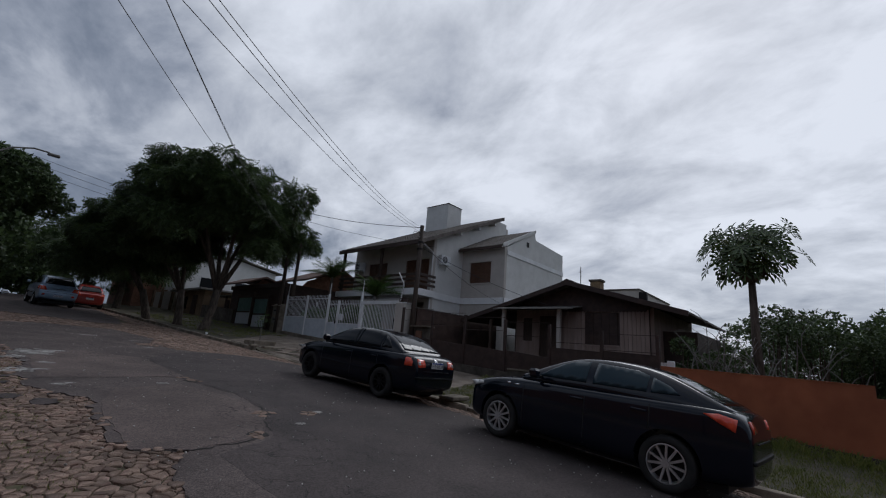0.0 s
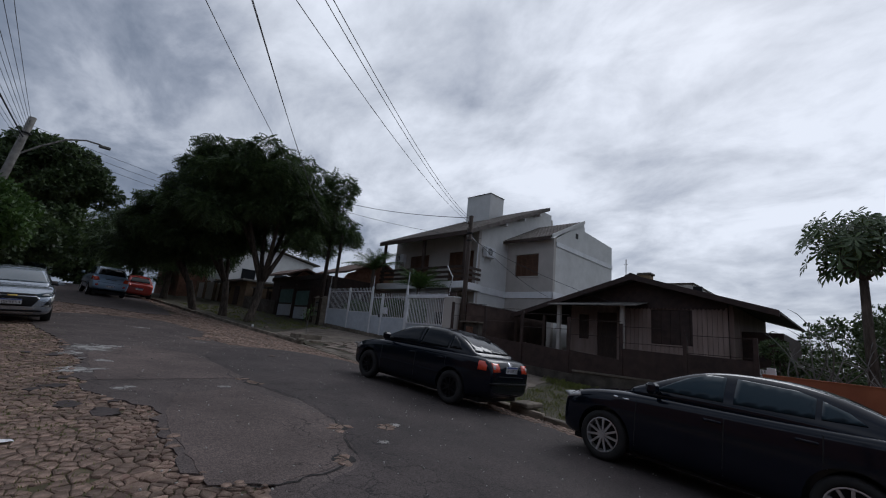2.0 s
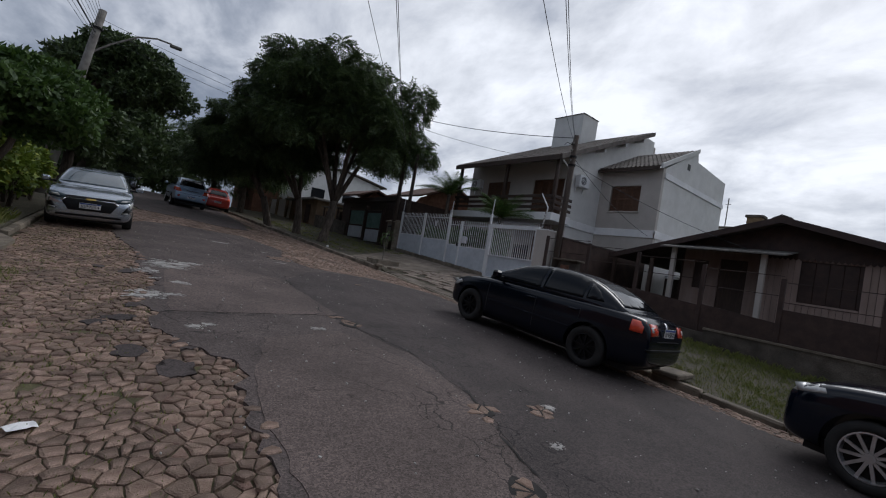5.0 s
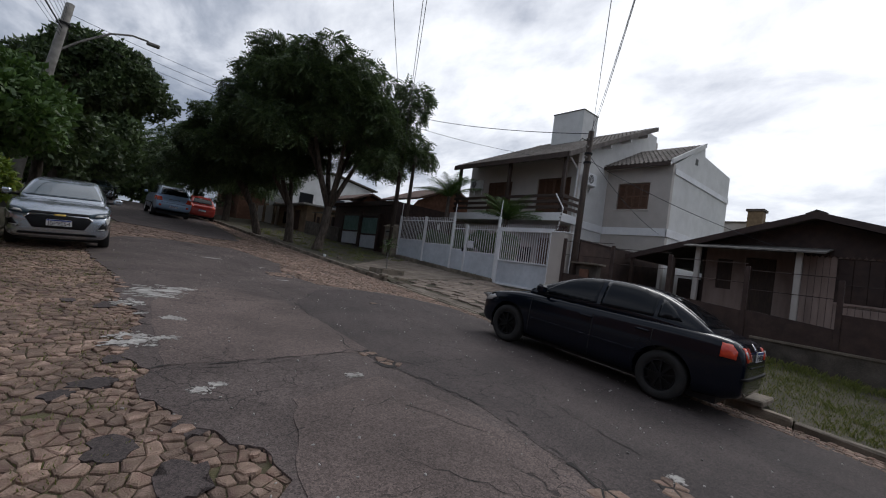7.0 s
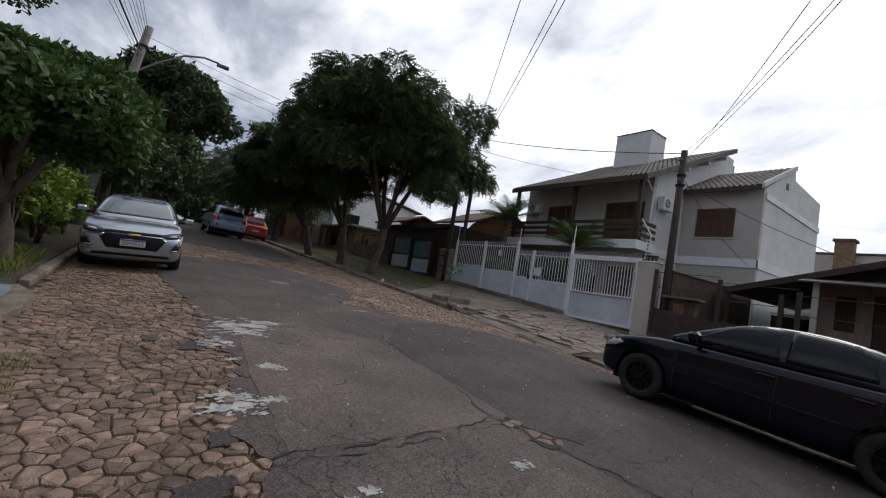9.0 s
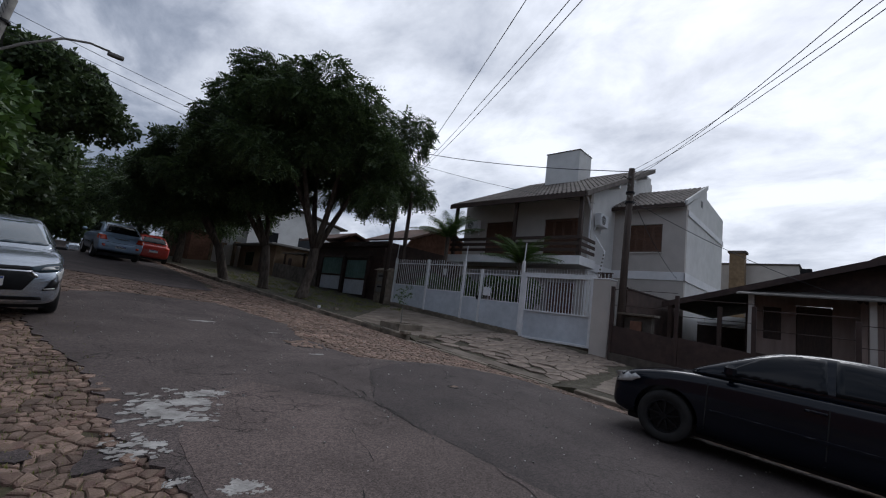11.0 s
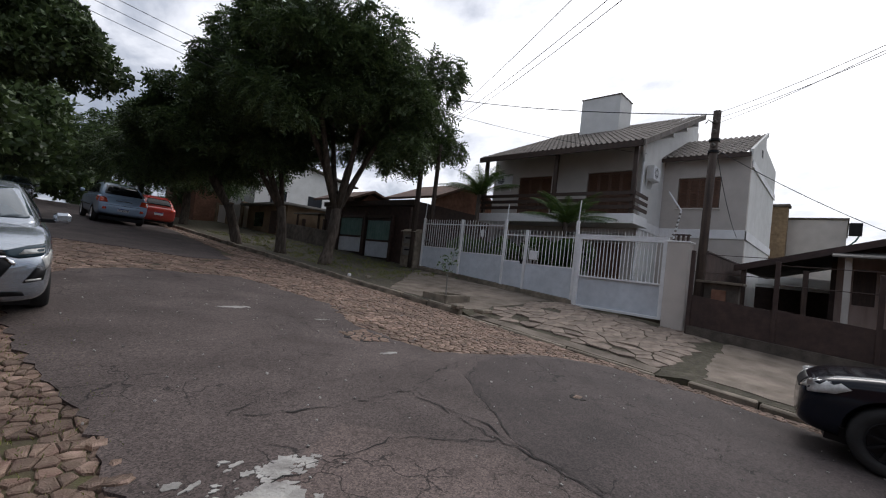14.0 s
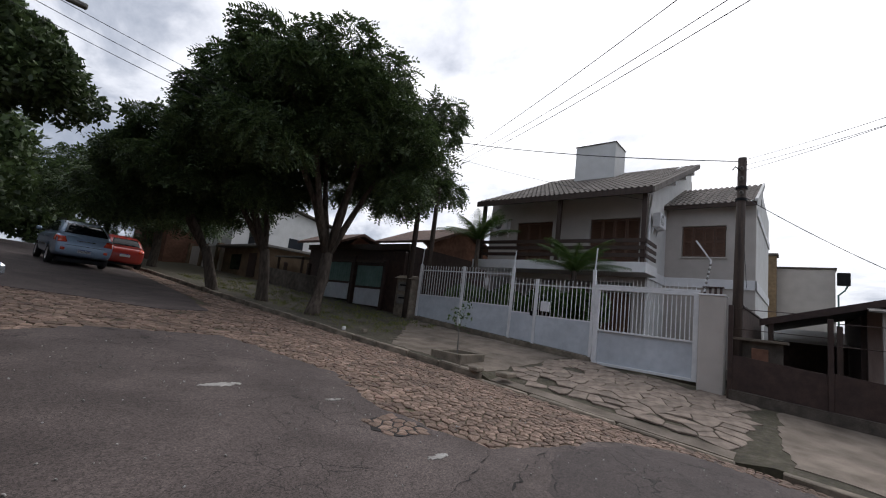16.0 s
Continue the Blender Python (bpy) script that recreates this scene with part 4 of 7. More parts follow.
def street_fence():
    f = thing("street_fence", "white steel picket fence with solid lower sheets and tall posts", "fence", group="street fence")
    def base(y):
        return hill(12.25, y) + 0.10
    # concrete footing follows the slope
    part("footing", prism([(14.0, 0.4), (24.0, 0.9), (24.0, base(24) + 0.13), (17.1, base(17.1) + 0.13), (17.05, base(17) - 0.02), (14.0, base(14) - 0.02)], "x", 12.12, 12.38), M_KERB, f)
    for y, top in ((23.98, 4.42), (21.85, 3.72), (19.80, 4.30), (18.91, 3.40), (17.12, 4.38)):
        part("post", box(12.21, 12.29, y - 0.045, y + 0.045, base(y) - 0.1, min(top, 3.75), 0.006), M_WHITE, f)
        if top > 4:
            part("wire_stay", tube([(12.25, y, 3.7), (12.25, y - 0.03, top)], 0.018, 6), M_WHITE, f)
    for y0, y1, zt, zm in ((21.9, 23.93, 3.70, 2.55), (19.85, 21.8, 3.70, 2.45), (18.96, 19.75, 3.40, 2.30), (17.17, 18.86, 3.40, 2.25)):
        zb = base(y1) + 0.03
        part("lower_sheet", prism([(y0, base(y0) + 0.15), (y1, base(y1) + 0.15), (y1, zm), (y0, zm)], "x", 12.243, 12.257), M_PANEL, f)
        for z in (zm, zt - 0.2):
            part("rail", box(12.235, 12.265, y0, y1, z, z + 0.035), M_WHITE, f)
        pickets(f, y0, y1, zm + 0.035, zt)
    part("mail_box", box(12.12, 12.235, 18.42, 18.68, 2.42, 2.72, 0.01), M_WHITE, f, "white letter box on the fence")
    part("meter_plate", box(12.20, 12.24, 20.75, 20.88, 3.1, 3.35, 0.005), M_PLATE, f)
    part("lock", box(12.19, 12.24, 18.98, 19.06, 2.25, 2.4, 0.01), M_PLAST, f)
    g = thing("gate", "white steel sliding gate with vertical bars above a solid sheet", "gate", group="street fence")
    zt, zb, zm = 3.27, 1.14, 2.05
    for y0, y1, z0, z1 in ((14.52, 14.63, zb, zt), (16.92, 17.04, zb, zt), (14.63, 16.92, zt - 0.09, zt), (14.63, 16.92, zb, zb + 0.07), (14.63, 16.92, zm, zm + 0.045)):
        part("gate_frame", box(12.15, 12.25, y0, y1, z0, z1, 0.004), M_WHITE, g)
    part("gate_sheet", box(12.22, 12.235, 14.62, 16.93, zb + 0.06, zm), M_PANEL, g)
    pickets(g, 14.66, 16.9, zm + 0.04, zt - 0.07, 12.225, 0.10, 0.010)
    part("top_guide", box(12.15, 12.22, 14.5, 17.05, zt + 0.005, zt + 0.06), M_WHITE, g)
    for k in range(26):
        part("spike", tube([(12.25, 14.6 + k * 0.098, zt + 0.06), (12.25, 14.6 + k * 0.098, zt + 0.24)], [0.009, 0.003], 5), M_WHITE, g)
    p = thing("gate_pillar", "cream rendered gate pillar with a small barred opening on top", "pillar", group="street fence")
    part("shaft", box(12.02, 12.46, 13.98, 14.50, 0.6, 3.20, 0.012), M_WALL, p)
    part("cap", box(12.0, 12.48, 13.96, 14.52, 3.203, 3.24, 0.008), M_TRIM, p)
    for k in range(4):
        part("baluster", box(12.2, 12.28, 14.06 + k * 0.11, 14.11 + k * 0.11, 3.243, 3.40), M_BROWN, p)
    part("top_bar", box(12.18, 12.3, 14.03, 14.46, 3.403, 3.43), M_BROWN, p)


street_fence()


# ---------------------------------------------------------------- vehicles
from mathutils.bvhtree import BVHTree


def bake(ob):
    bpy.context.view_layer.update()
    me = bpy.data.meshes.new_from_object(ob.evaluated_get(bpy.context.evaluated_depsgraph_get()))
    bpy.data.objects.remove(ob)
    return me


def loft(sections, close_ends=True):
    bm = bmesh.new()
    rings = [[bm.verts.new(p) for p in s] for s in sections]
    n = len(sections[0])
    for a, b in zip(rings, rings[1:]):
        for k in range(n):
            bm.faces.new((a[k], a[(k + 1) % n], b[(k + 1) % n], b[k]))
    if close_ends:
        bm.faces.new(rings[0]); bm.faces.new(rings[-1][::-1])
    bmesh.ops.recalc_face_normals(bm, faces=bm.faces)
    return bm


def smooth_mesh(bm, levels=1, cutters=()):
    me = bpy.data.meshes.new("hull")
    bm.to_mesh(me); bm.free()
    ob = new("hull", me)
    if levels:
        s = ob.modifiers.new("s", "SUBSURF"); s.levels = levels; s.render_levels = levels
    tmp = []
    for c in cutters:
        b = ob.modifiers.new("b", "BOOLEAN"); b.operation, b.object, b.solver = "DIFFERENCE", c, "EXACT"
        tmp.append(c)
    out = bake(ob)
    for c in tmp:
        bpy.data.objects.remove(c)
    return out


def decal(name, tree, outline, side, parent, material, out=0.008, cuts=5, label="", thick=0.02):
    """A thin shaped panel laid on the hull. outline: (u, z); side 'front', 'rear' (u = x) or 'left', 'right' (u = y)."""
    way = {"front": (0, -1, 0), "rear": (0, 1, 0), "left": (1, 0, 0), "right": (-1, 0, 0)}[side]
    way = Vector(way)
    bm = bmesh.new()
    vs = []
    for u, z in outline:
        vs.append(bm.verts.new((u, 0, z) if side in ("front", "rear") else (0, u, z)))
    f = bm.faces.new(vs)
    bmesh.ops.triangulate(bm, faces=[f])
    for _ in range(cuts):
        long = [e for e in bm.edges if e.calc_length() > 0.09]
        if long:
            bmesh.ops.subdivide_edges(bm, edges=long, cuts=1)
            bmesh.ops.triangulate(bm, faces=[q for q in bm.faces if len(q.verts) > 3])
    last = None
    for v in bm.verts:
        o = v.co - way * 4
        hit = tree.ray_cast(o, way)
        p = hit[0]
        if p is None:
            near = tree.find_nearest(v.co + (-way) * 2.0)
            p = near[0]
            v.co = Vector((v.co.x if way.x == 0 else p.x, v.co.y if way.y == 0 else p.y, v.co.z)) - way * out
        else:
            v.co = p - way * out
    r = bmesh.ops.extrude_face_region(bm, geom=list(bm.faces))
    for g in r["geom"]:
        if isinstance(g, bmesh.types.BMVert):
            g.co += way * (thick + out)
    bmesh.ops.recalc_face_normals(bm, faces=bm.faces)
    return part(name, bm, material, parent, label, True)


def lathe(profile, axis_x=0.0, seg=28):
    """Turns (x, r) about the x axis."""
    bm = bmesh.new()
    rings = [[bm.verts.new((x + axis_x, r * math.cos(a), r * math.sin(a))) for a in (2 * math.pi * k / seg for k in range(seg))] for x, r in profile]
    for a, b in zip(rings, rings[1:]):
        for k in range(seg):
            bm.faces.new((a[k], a[(k + 1) % seg], b[(k + 1) % seg], b[k]))
    bmesh.ops.recalc_face_normals(bm, faces=bm.faces)
    return bm


def add_wheel(parent, x, y, r, outward, rim_mat, spokes=10, rim=0.66):
    w = 0.10
    R = r * rim
    o = outward
    tyre = part("wheel", lathe([(-w * o, R * 0.98), (-w * o, r * 0.93), (-w * 0.7 * o, r), (w * 0.7 * o, r), (w * o, r * 0.93), (w * 1.02 * o, r * 0.8), (w * 0.9 * o, R * 1.0), (w * 0.6 * o, R * 0.97)]), M_TYRE, parent, "", True)
    tyre.location = (x, y, r)
    bm = lathe([(w * 0.93 * o, R * 1.0), (w * 0.95 * o, R * 0.94), (w * 0.55 * o, R * 0.88), (w * 0.2 * o, R * 0.86)])
    for k in range(spokes):
        a = 2 * math.pi * k / spokes
        m = Matrix.Rotation(a, 4, "X") @ Matrix.LocRotScale((w * 0.72 * o, 0, R * 0.5), None, (0.03, R * (0.125 if spokes > 6 else 0.3), R * 0.86))
        bmesh.ops.create_cube(bm, size=1, matrix=m)
    bmesh.ops.create_cone(bm, cap_ends=True, segments=16, radius1=R * 0.22, radius2=R * 0.18, depth=0.05, matrix=Matrix.LocRotScale((w * 0.75 * o, 0, 0), Euler((0, radians(90) * o, 0)), None))
    rm = part("rim", bm, rim_mat, tyre)
    bm = bmesh.new()
    bmesh.ops.create_cone(bm, cap_ends=True, segments=24, radius1=R * 0.9, radius2=R * 0.9, depth=0.02, matrix=pose(w * 0.25 * o, 0, 0, 0, 90))
    part("brake_disc", bm, M_PLAST, tyre)


def interp(table, y):
    ys = [t[0] for t in table]
    return [float(np.interp(y, ys, [t[k] for t in table])) for k in range(1, len(table[0]))]


def build_car(name, label, category, paint, spec, m, group=""):
    t = thing(name, label, category, group)
    wb, r, W = spec["wheelbase"], spec["r"], spec["width"] / 2
    # lower body: rows of y, z bottom, z shoulder, z deck, width share
    kf, kr = spec.get("kf", 1.0), spec.get("kr", 1.0)

    def Y(y):   # shortens the overhangs past the axles
        return wb / 2 + (y - wb / 2) * kf if y > wb / 2 else -wb / 2 + (y + wb / 2) * kr if y < -wb / 2 else y

    def YO(outline):
        return [(Y(u), z) for u, z in outline]

    table = sorted((Y(row[0]), *row[1:]) for row in spec["body"])
    secs = []
    for y, zb, zs, zd, k in table:
        w = W * k
        h = zs - zb
        half = [(0, zb), (w * 0.80, zb), (w * 0.955, zb + 0.06), (w * 0.985, zb + 0.30 * h), (w, zb + 0.62 * h), (w * 0.995, zb + 0.88 * h), (w * 0.965, zs + 0.012), (w * 0.84, zs + (zd - zs) * 0.7), (w * 0.45, zd), (0, zd)]
        ring = [(x, y, z) for x, z in half] + [(-x, y, z) for x, z in half[-2:0:-1]]
        secs.append(ring)
    cutters = []
    for ya in (wb / 2, -wb / 2):
        for sd in (-1, 1):
            bm = bmesh.new()
            bmesh.ops.create_cone(bm, cap_ends=True, segments=28, radius1=r * 1.17, radius2=r * 1.17, depth=0.5, matrix=pose(sd * (W - 0.02), ya, r + 0.01, 0, 90))
            me = bpy.data.meshes.new("cut"); bm.to_mesh(me); bm.free()
            cutters.append(new("cut", me))
    hull = smooth_mesh(loft(secs), 2, cutters)
    body = mesh_part("body", hull, paint, t, "", True)
    hull.set_sharp_from_angle(angle=radians(38))
    # cabin
    G = sorted((Y(row[0]), *row[1:]) for row in spec["cabin"])
    tum = spec.get("tumble", 0.20)
    belt = spec["belt"]
    top = max(g[1] for g in G)
    secs = []
    for y, zr, kb in G:
        f = (zr - belt) / (top - belt)
        wbz, wt = W * kb, W * kb - tum * max(f, 0)
        half = [(0, belt - 0.06), (wbz, belt - 0.06), (wbz - tum * f * 0.10, belt + (zr - belt) * 0.18), (wbz - tum * f * 0.48, belt + (zr - belt) * 0.56), (wt, belt + (zr - belt) * 0.90), (wt * 0.90, belt + (zr - belt) * 0.985), (wt * 0.5, zr), (0, zr + 0.012 * f)]
        secs.append([(x, y, z) for x, z in half] + [(-x, y, z) for x, z in half[-2:0:-1]])
    cab = smooth_mesh(loft(secs), 2)
    cabin = mesh_part("cabin", cab, paint, t, "", True)
    cab.set_sharp_from_angle(angle=radians(45))
    bm = bmesh.new(); bm.from_mesh(hull); bm.from_mesh(cab)
    tree = BVHTree.FromBMesh(bm); bm.free()
    glass = spec.get("glass", M_GLASS)
    for outline in spec["side_windows"]:
        for sd in ("left", "right"):
            w = decal("side_window", tree, YO(outline), sd, cabin, glass, 0.010)
    ws = decal("windscreen", tree, spec["windscreen"], "front", cabin, spec.get("screen", M_GLASS), 0.010)
    rw = decal("rear_window", tree, spec["rear_window"], "rear", cabin, M_GLASS, 0.010)
    for nm, outline, sd, mat, o in spec["panels"]:
        decal(nm, tree, outline, sd, body, mat, o)
        if nm in ("headlight", "tail_light", "fog_lamp", "grille_corner", "reflector", "lamp_glass"):
            decal(nm, tree, [(-u, z) for u, z in outline][::-1], sd, body, mat, o)
    for nm, outline, mat, o in spec["sides"]:
        for sd in ("left", "right"):
            decal(nm, tree, YO(outline), sd, body, mat, o)
    for sx in (-1, 1):
        mx, my, mz = spec["mirror"]
        mir = part("mirror", box(sx * (W + 0.02), sx * (W + 0.20), my - 0.07, my + 0.05, mz, mz + 0.14, 0.035), paint, t)
        part("mirror_arm", box(sx * (W - 0.10), sx * (W + 0.05), my - 0.03, my + 0.02, mz + 0.0, mz + 0.05, 0.01), M_PLAST, mir)
    for ya in (wb / 2, -wb / 2):
        for sx in (-1, 1):
            add_wheel(t, sx * (W - 0.115), ya, r, sx, spec["rim_mat"], spec["spokes"], spec.get("rim", 0.66))
    # dark underside
    yb = [b[0] for b in table]
    part("underbody", box(-W * 0.78, W * 0.78, yb[0] + 0.25, yb[-1] - 0.25, 0.16, 0.30), M_PLAST, t)
    if "plate" in spec:
        text, sd, py, pz = spec["plate"]
        dirn = 1 if sd == "front" else -1
        hit = tree.ray_cast(Vector((0, dirn * 5, pz)), Vector((0, -dirn, 0)))[0]
        y = hit.y + dirn * 0.022
        p = part("number_plate", box(-0.2, 0.2, y - 0.006, y + 0.006, pz - 0.065, pz + 0.065, 0.003), M_PLATE, t)
        part("plate_band", box(-0.195, 0.195, y - 0.0085, y + 0.0085, pz + 0.034, pz + 0.062), M_BLUE, p)
        flat_text(text, 0.105, M_TEXT, p, Matrix.Translation((0, y + dirn * 0.0075, pz - 0.018)) @ pose(0, 0, 0, 90, 0, 180 if dirn > 0 else 0))
    t.matrix_basis = m
    return t, tree


def bar(y0, y1, z, h):
    return [(y0, z - h), (y1, z - h), (y1, z + h), (y0, z + h)]


SEDAN = dict(
    kf=0.78, kr=0.88, wheelbase=2.5, r=0.31, width=1.70, belt=0.93, rim=0.63, spokes=9, rim_mat=M_PLAST,
    body=[(2.15, 0.30, 0.52, 0.55, 0.70), (2.08, 0.22, 0.66, 0.70, 0.86), (1.85, 0.19, 0.76, 0.80, 0.955), (1.25, 0.18, 0.86, 0.91, 1.0), (0.75, 0.18, 0.90, 0.95, 1.0), (0.0, 0.18, 0.92, 0.95, 1.0),
          (-0.8, 0.18, 0.94, 0.96, 1.0), (-1.25, 0.18, 0.95, 0.99, 1.0), (-1.75, 0.20, 0.95, 1.00, 0.985), (-2.05, 0.23, 0.93, 0.985, 0.90), (-2.19, 0.28, 0.84, 0.89, 0.80), (-2.23, 0.34, 0.56, 0.60, 0.76)],
    cabin=[(1.10, 0.93, 0.86), (0.80, 1.07, 0.90), (0.30, 1.32, 0.93), (0.0, 1.39, 0.94), (-0.5, 1.42, 0.94), (-0.95, 1.38, 0.93), (-1.35, 1.23, 0.91), (-1.62, 1.08, 0.88), (-1.80, 0.97, 0.85)],
    side_windows=[[(0.72, 0.985), (-0.22, 1.0), (-0.20, 1.36), (0.10, 1.355), (0.32, 1.27)], [(-0.28, 1.0), (-1.02, 1.02), (-1.02, 1.30), (-0.82, 1.365), (-0.28, 1.375)], [(-1.07, 1.03), (-1.38, 1.04), (-1.25, 1.17), (-1.07, 1.28)]],
    windscreen=[(-0.66, 1.0), (0.66, 1.0), (0.54, 1.36), (-0.54, 1.36)], rear_window=[(-0.62, 1.04), (0.62, 1.04), (0.50, 1.36), (-0.50, 1.36)],
    panels=[("headlight", [(0.44, 0.60), (0.76, 0.63), (0.77, 0.73), (0.50, 0.70)], "front", M_LAMP, 0.01), ("grille", [(-0.4, 0.58), (0.4, 0.58), (0.42, 0.69), (-0.42, 0.69)], "front", M_PLAST, 0.01),
            ("tail_light", [(0.40, 0.75), (0.62, 0.74), (0.63, 0.90), (0.41, 0.90)], "rear", M_LRED, 0.014), ("boot_seam", [(-0.44, 0.66), (0.44, 0.66), (0.44, 0.675), (-0.44, 0.675)], "rear", M_PLAST, 0.006),
            ("badge", [(0.06 * math.cos(k * math.pi / 5), 0.88 + 0.06 * math.sin(k * math.pi / 5)) for k in range(10)], "rear", M_CHROME, 0.008), ("bumper_step", [(-0.68, 0.52), (0.68, 0.52), (0.68, 0.55), (-0.68, 0.55)], "rear", M_PLAST, 0.02),
            ("lamp_glass", [(0.55, 0.79), (0.62, 0.79), (0.62, 0.86), (0.55, 0.86)], "rear", M_LAMP, 0.018)],
    sides=[("door_seam", [(0.82, 0.30), (0.832, 0.30), (0.832, 0.90), (0.82, 0.90)], M_TYRE, 0.002), ("door_seam", [(-0.25, 0.28), (-0.238, 0.28), (-0.238, 0.93), (-0.25, 0.93)], M_TYRE, 0.002), ("door_seam", [(-1.08, 0.60), (-1.068, 0.60), (-1.068, 0.94), (-1.08, 0.94)], M_TYRE, 0.002),
           ("door_handle", bar(-0.05, -0.23, 0.80, 0.014), M_BLACK, 0.025), ("door_handle", bar(-0.86, -1.03, 0.82, 0.014), M_BLACK, 0.025), ("rub_strip", bar(0.78, -1.0, 0.52, 0.02), M_BLACK, 0.012),
           ("tail_light_wrap", [(-1.92, 0.75), (-2.10, 0.75), (-2.10, 0.91), (-1.92, 0.92)], M_LRED, 0.01), ("headlight_wrap", [(1.66, 0.70), (1.80, 0.63), (2.06, 0.58), (2.08, 0.70), (1.84, 0.77)], M_LAMP, 0.01)],
    mirror=(0.9, 0.62, 0.96), plate=("IVV8B20", "rear", 0, 0.80))


def slope_pose(x, y, heading, gx=-0.0165):
    """Stands a vehicle on the road; heading: degrees of turn from facing up the street."""
    a = radians(heading)
    gy = 0.0635
    fwd = Vector((-math.sin(a), math.cos(a), 0)); fwd.z = gx * fwd.x + gy * fwd.y; fwd.normalize()
    side = Vector((math.cos(a), math.sin(a), 0)); side.z = gx * side.x + gy * side.y; side.normalize()
    up = side.cross(fwd)
    m = Matrix((side, fwd, up)).transposed().to_4x4()
    m.translation = (x, y, hill(min(x, 5.6), y) + gx * max(0.0, x - 5.6) + 0.032)
    return m


build_car("car", "black sedan parked at the kerb with black rims and tinted windows", "car", M_BLACK, SEDAN, slope_pose(6.80, 9.58, 3.9, -0.04), "parked cars")

S1 = dict(SEDAN)
S1.update(
    kf=0.76, kr=0.78, wheelbase=2.48, r=0.32, width=1.74, belt=0.97, rim=0.70, spokes=11, rim_mat=M_ALLOY, tumble=0.24, glass=M_GLASSB,
    body=[(2.22, 0.30, 0.56, 0.60, 0.66), (2.14, 0.22, 0.70, 0.75, 0.84), (1.9, 0.19, 0.80, 0.86, 0.95), (1.3, 0.18, 0.90, 0.96, 1.0), (0.75, 0.18, 0.94, 0.99, 1.0), (0.0, 0.18, 0.97, 0.99, 1.0),
          (-0.8, 0.18, 1.0, 1.01, 1.0), (-1.3, 0.18, 1.02, 1.05, 1.0), (-1.85, 0.20, 1.03, 1.07, 0.97), (-2.18, 0.24, 1.0, 1.06, 0.90), (-2.30, 0.28, 0.86, 0.93, 0.84), (-2.33, 0.34, 0.58, 0.62, 0.78)],
    cabin=[(1.08, 0.97, 0.84), (0.78, 1.10, 0.89), (0.30, 1.34, 0.93), (0.0, 1.42, 0.94), (-0.45, 1.45, 0.94), (-0.95, 1.42, 0.93), (-1.4, 1.29, 0.91), (-1.85, 1.13, 0.88), (-2.15, 1.04, 0.82)],
    side_windows=[[(0.62, 1.055), (-0.15, 1.075), (-0.14, 1.365), (0.06, 1.36), (0.30, 1.265)], [(-0.25, 1.08), (-0.96, 1.10), (-0.96, 1.305), (-0.80, 1.35), (-0.25, 1.37)], [(-1.01, 1.105), (-1.38, 1.125), (-1.22, 1.215), (-1.01, 1.29)]],
    windscreen=[(-0.66, 1.03), (0.66, 1.03), (0.54, 1.39), (-0.54, 1.39)], rear_window=[(-0.60, 1.10), (0.60, 1.10), (0.50, 1.38), (-0.50, 1.38)],
    panels=[("headlight", [(0.42, 0.66), (0.74, 0.70), (0.72, 0.80), (0.50, 0.76)], "front", M_LAMP, 0.01), ("grille", [(-0.4, 0.56), (0.4, 0.56), (0.36, 0.70), (-0.36, 0.70)], "front", M_PLAST, 0.01),
            ("tail_light", [(0.42, 0.86), (0.62, 0.84), (0.62, 0.97), (0.50, 0.97)], "rear", M_LRED, 0.014), ("boot_seam", [(-0.44, 0.72), (0.44, 0.72), (0.44, 0.735), (-0.44, 0.735)], "rear", M_PLAST, 0.006),
            ("bumper_step", [(-0.70, 0.52), (0.70, 0.52), (0.70, 0.56), (-0.70, 0.56)], "rear", M_PLAST, 0.02)],
    sides=[("door_seam", [(0.80, 0.30), (0.812, 0.30), (0.812, 0.94), (0.80, 0.94)], M_TYRE, 0.002), ("door_seam", [(-0.19, 0.28), (-0.178, 0.28), (-0.178, 0.98), (-0.19, 0.98)], M_TYRE, 0.002), ("door_seam", [(-1.04, 0.62), (-1.028, 0.62), (-1.028, 1.0), (-1.04, 1.0)], M_TYRE, 0.002),
           ("door_handle", bar(0.02, -0.16, 0.845, 0.014), M_NAVY, 0.025), ("door_handle", bar(-0.82, -1.0, 0.87, 0.014), M_NAVY, 0.025), ("side_repeater", bar(1.06, 1.12, 0.86, 0.016), M_CHROME, 0.012), ("script_badge", bar(0.90, 0.99, 0.86, 0.01), M_CHROME, 0.008),
           ("tail_light_wrap", [(-1.72, 0.98), (-2.12, 0.83), (-2.14, 0.97), (-1.90, 1.00)], M_LRED, 0.01), ("headlight_wrap", [(1.74, 0.76), (2.06, 0.70), (2.08, 0.78), (1.80, 0.84)], M_LAMP, 0.01)],
    mirror=(0.9, 0.58, 1.01))
S1.pop("plate")
build_car("car", "dark blue sedan with silver alloy wheels parked at the kerb", "car", M_NAVY, S1, slope_pose(6.70, 3.90, -3.0, -0.04), "parked cars")

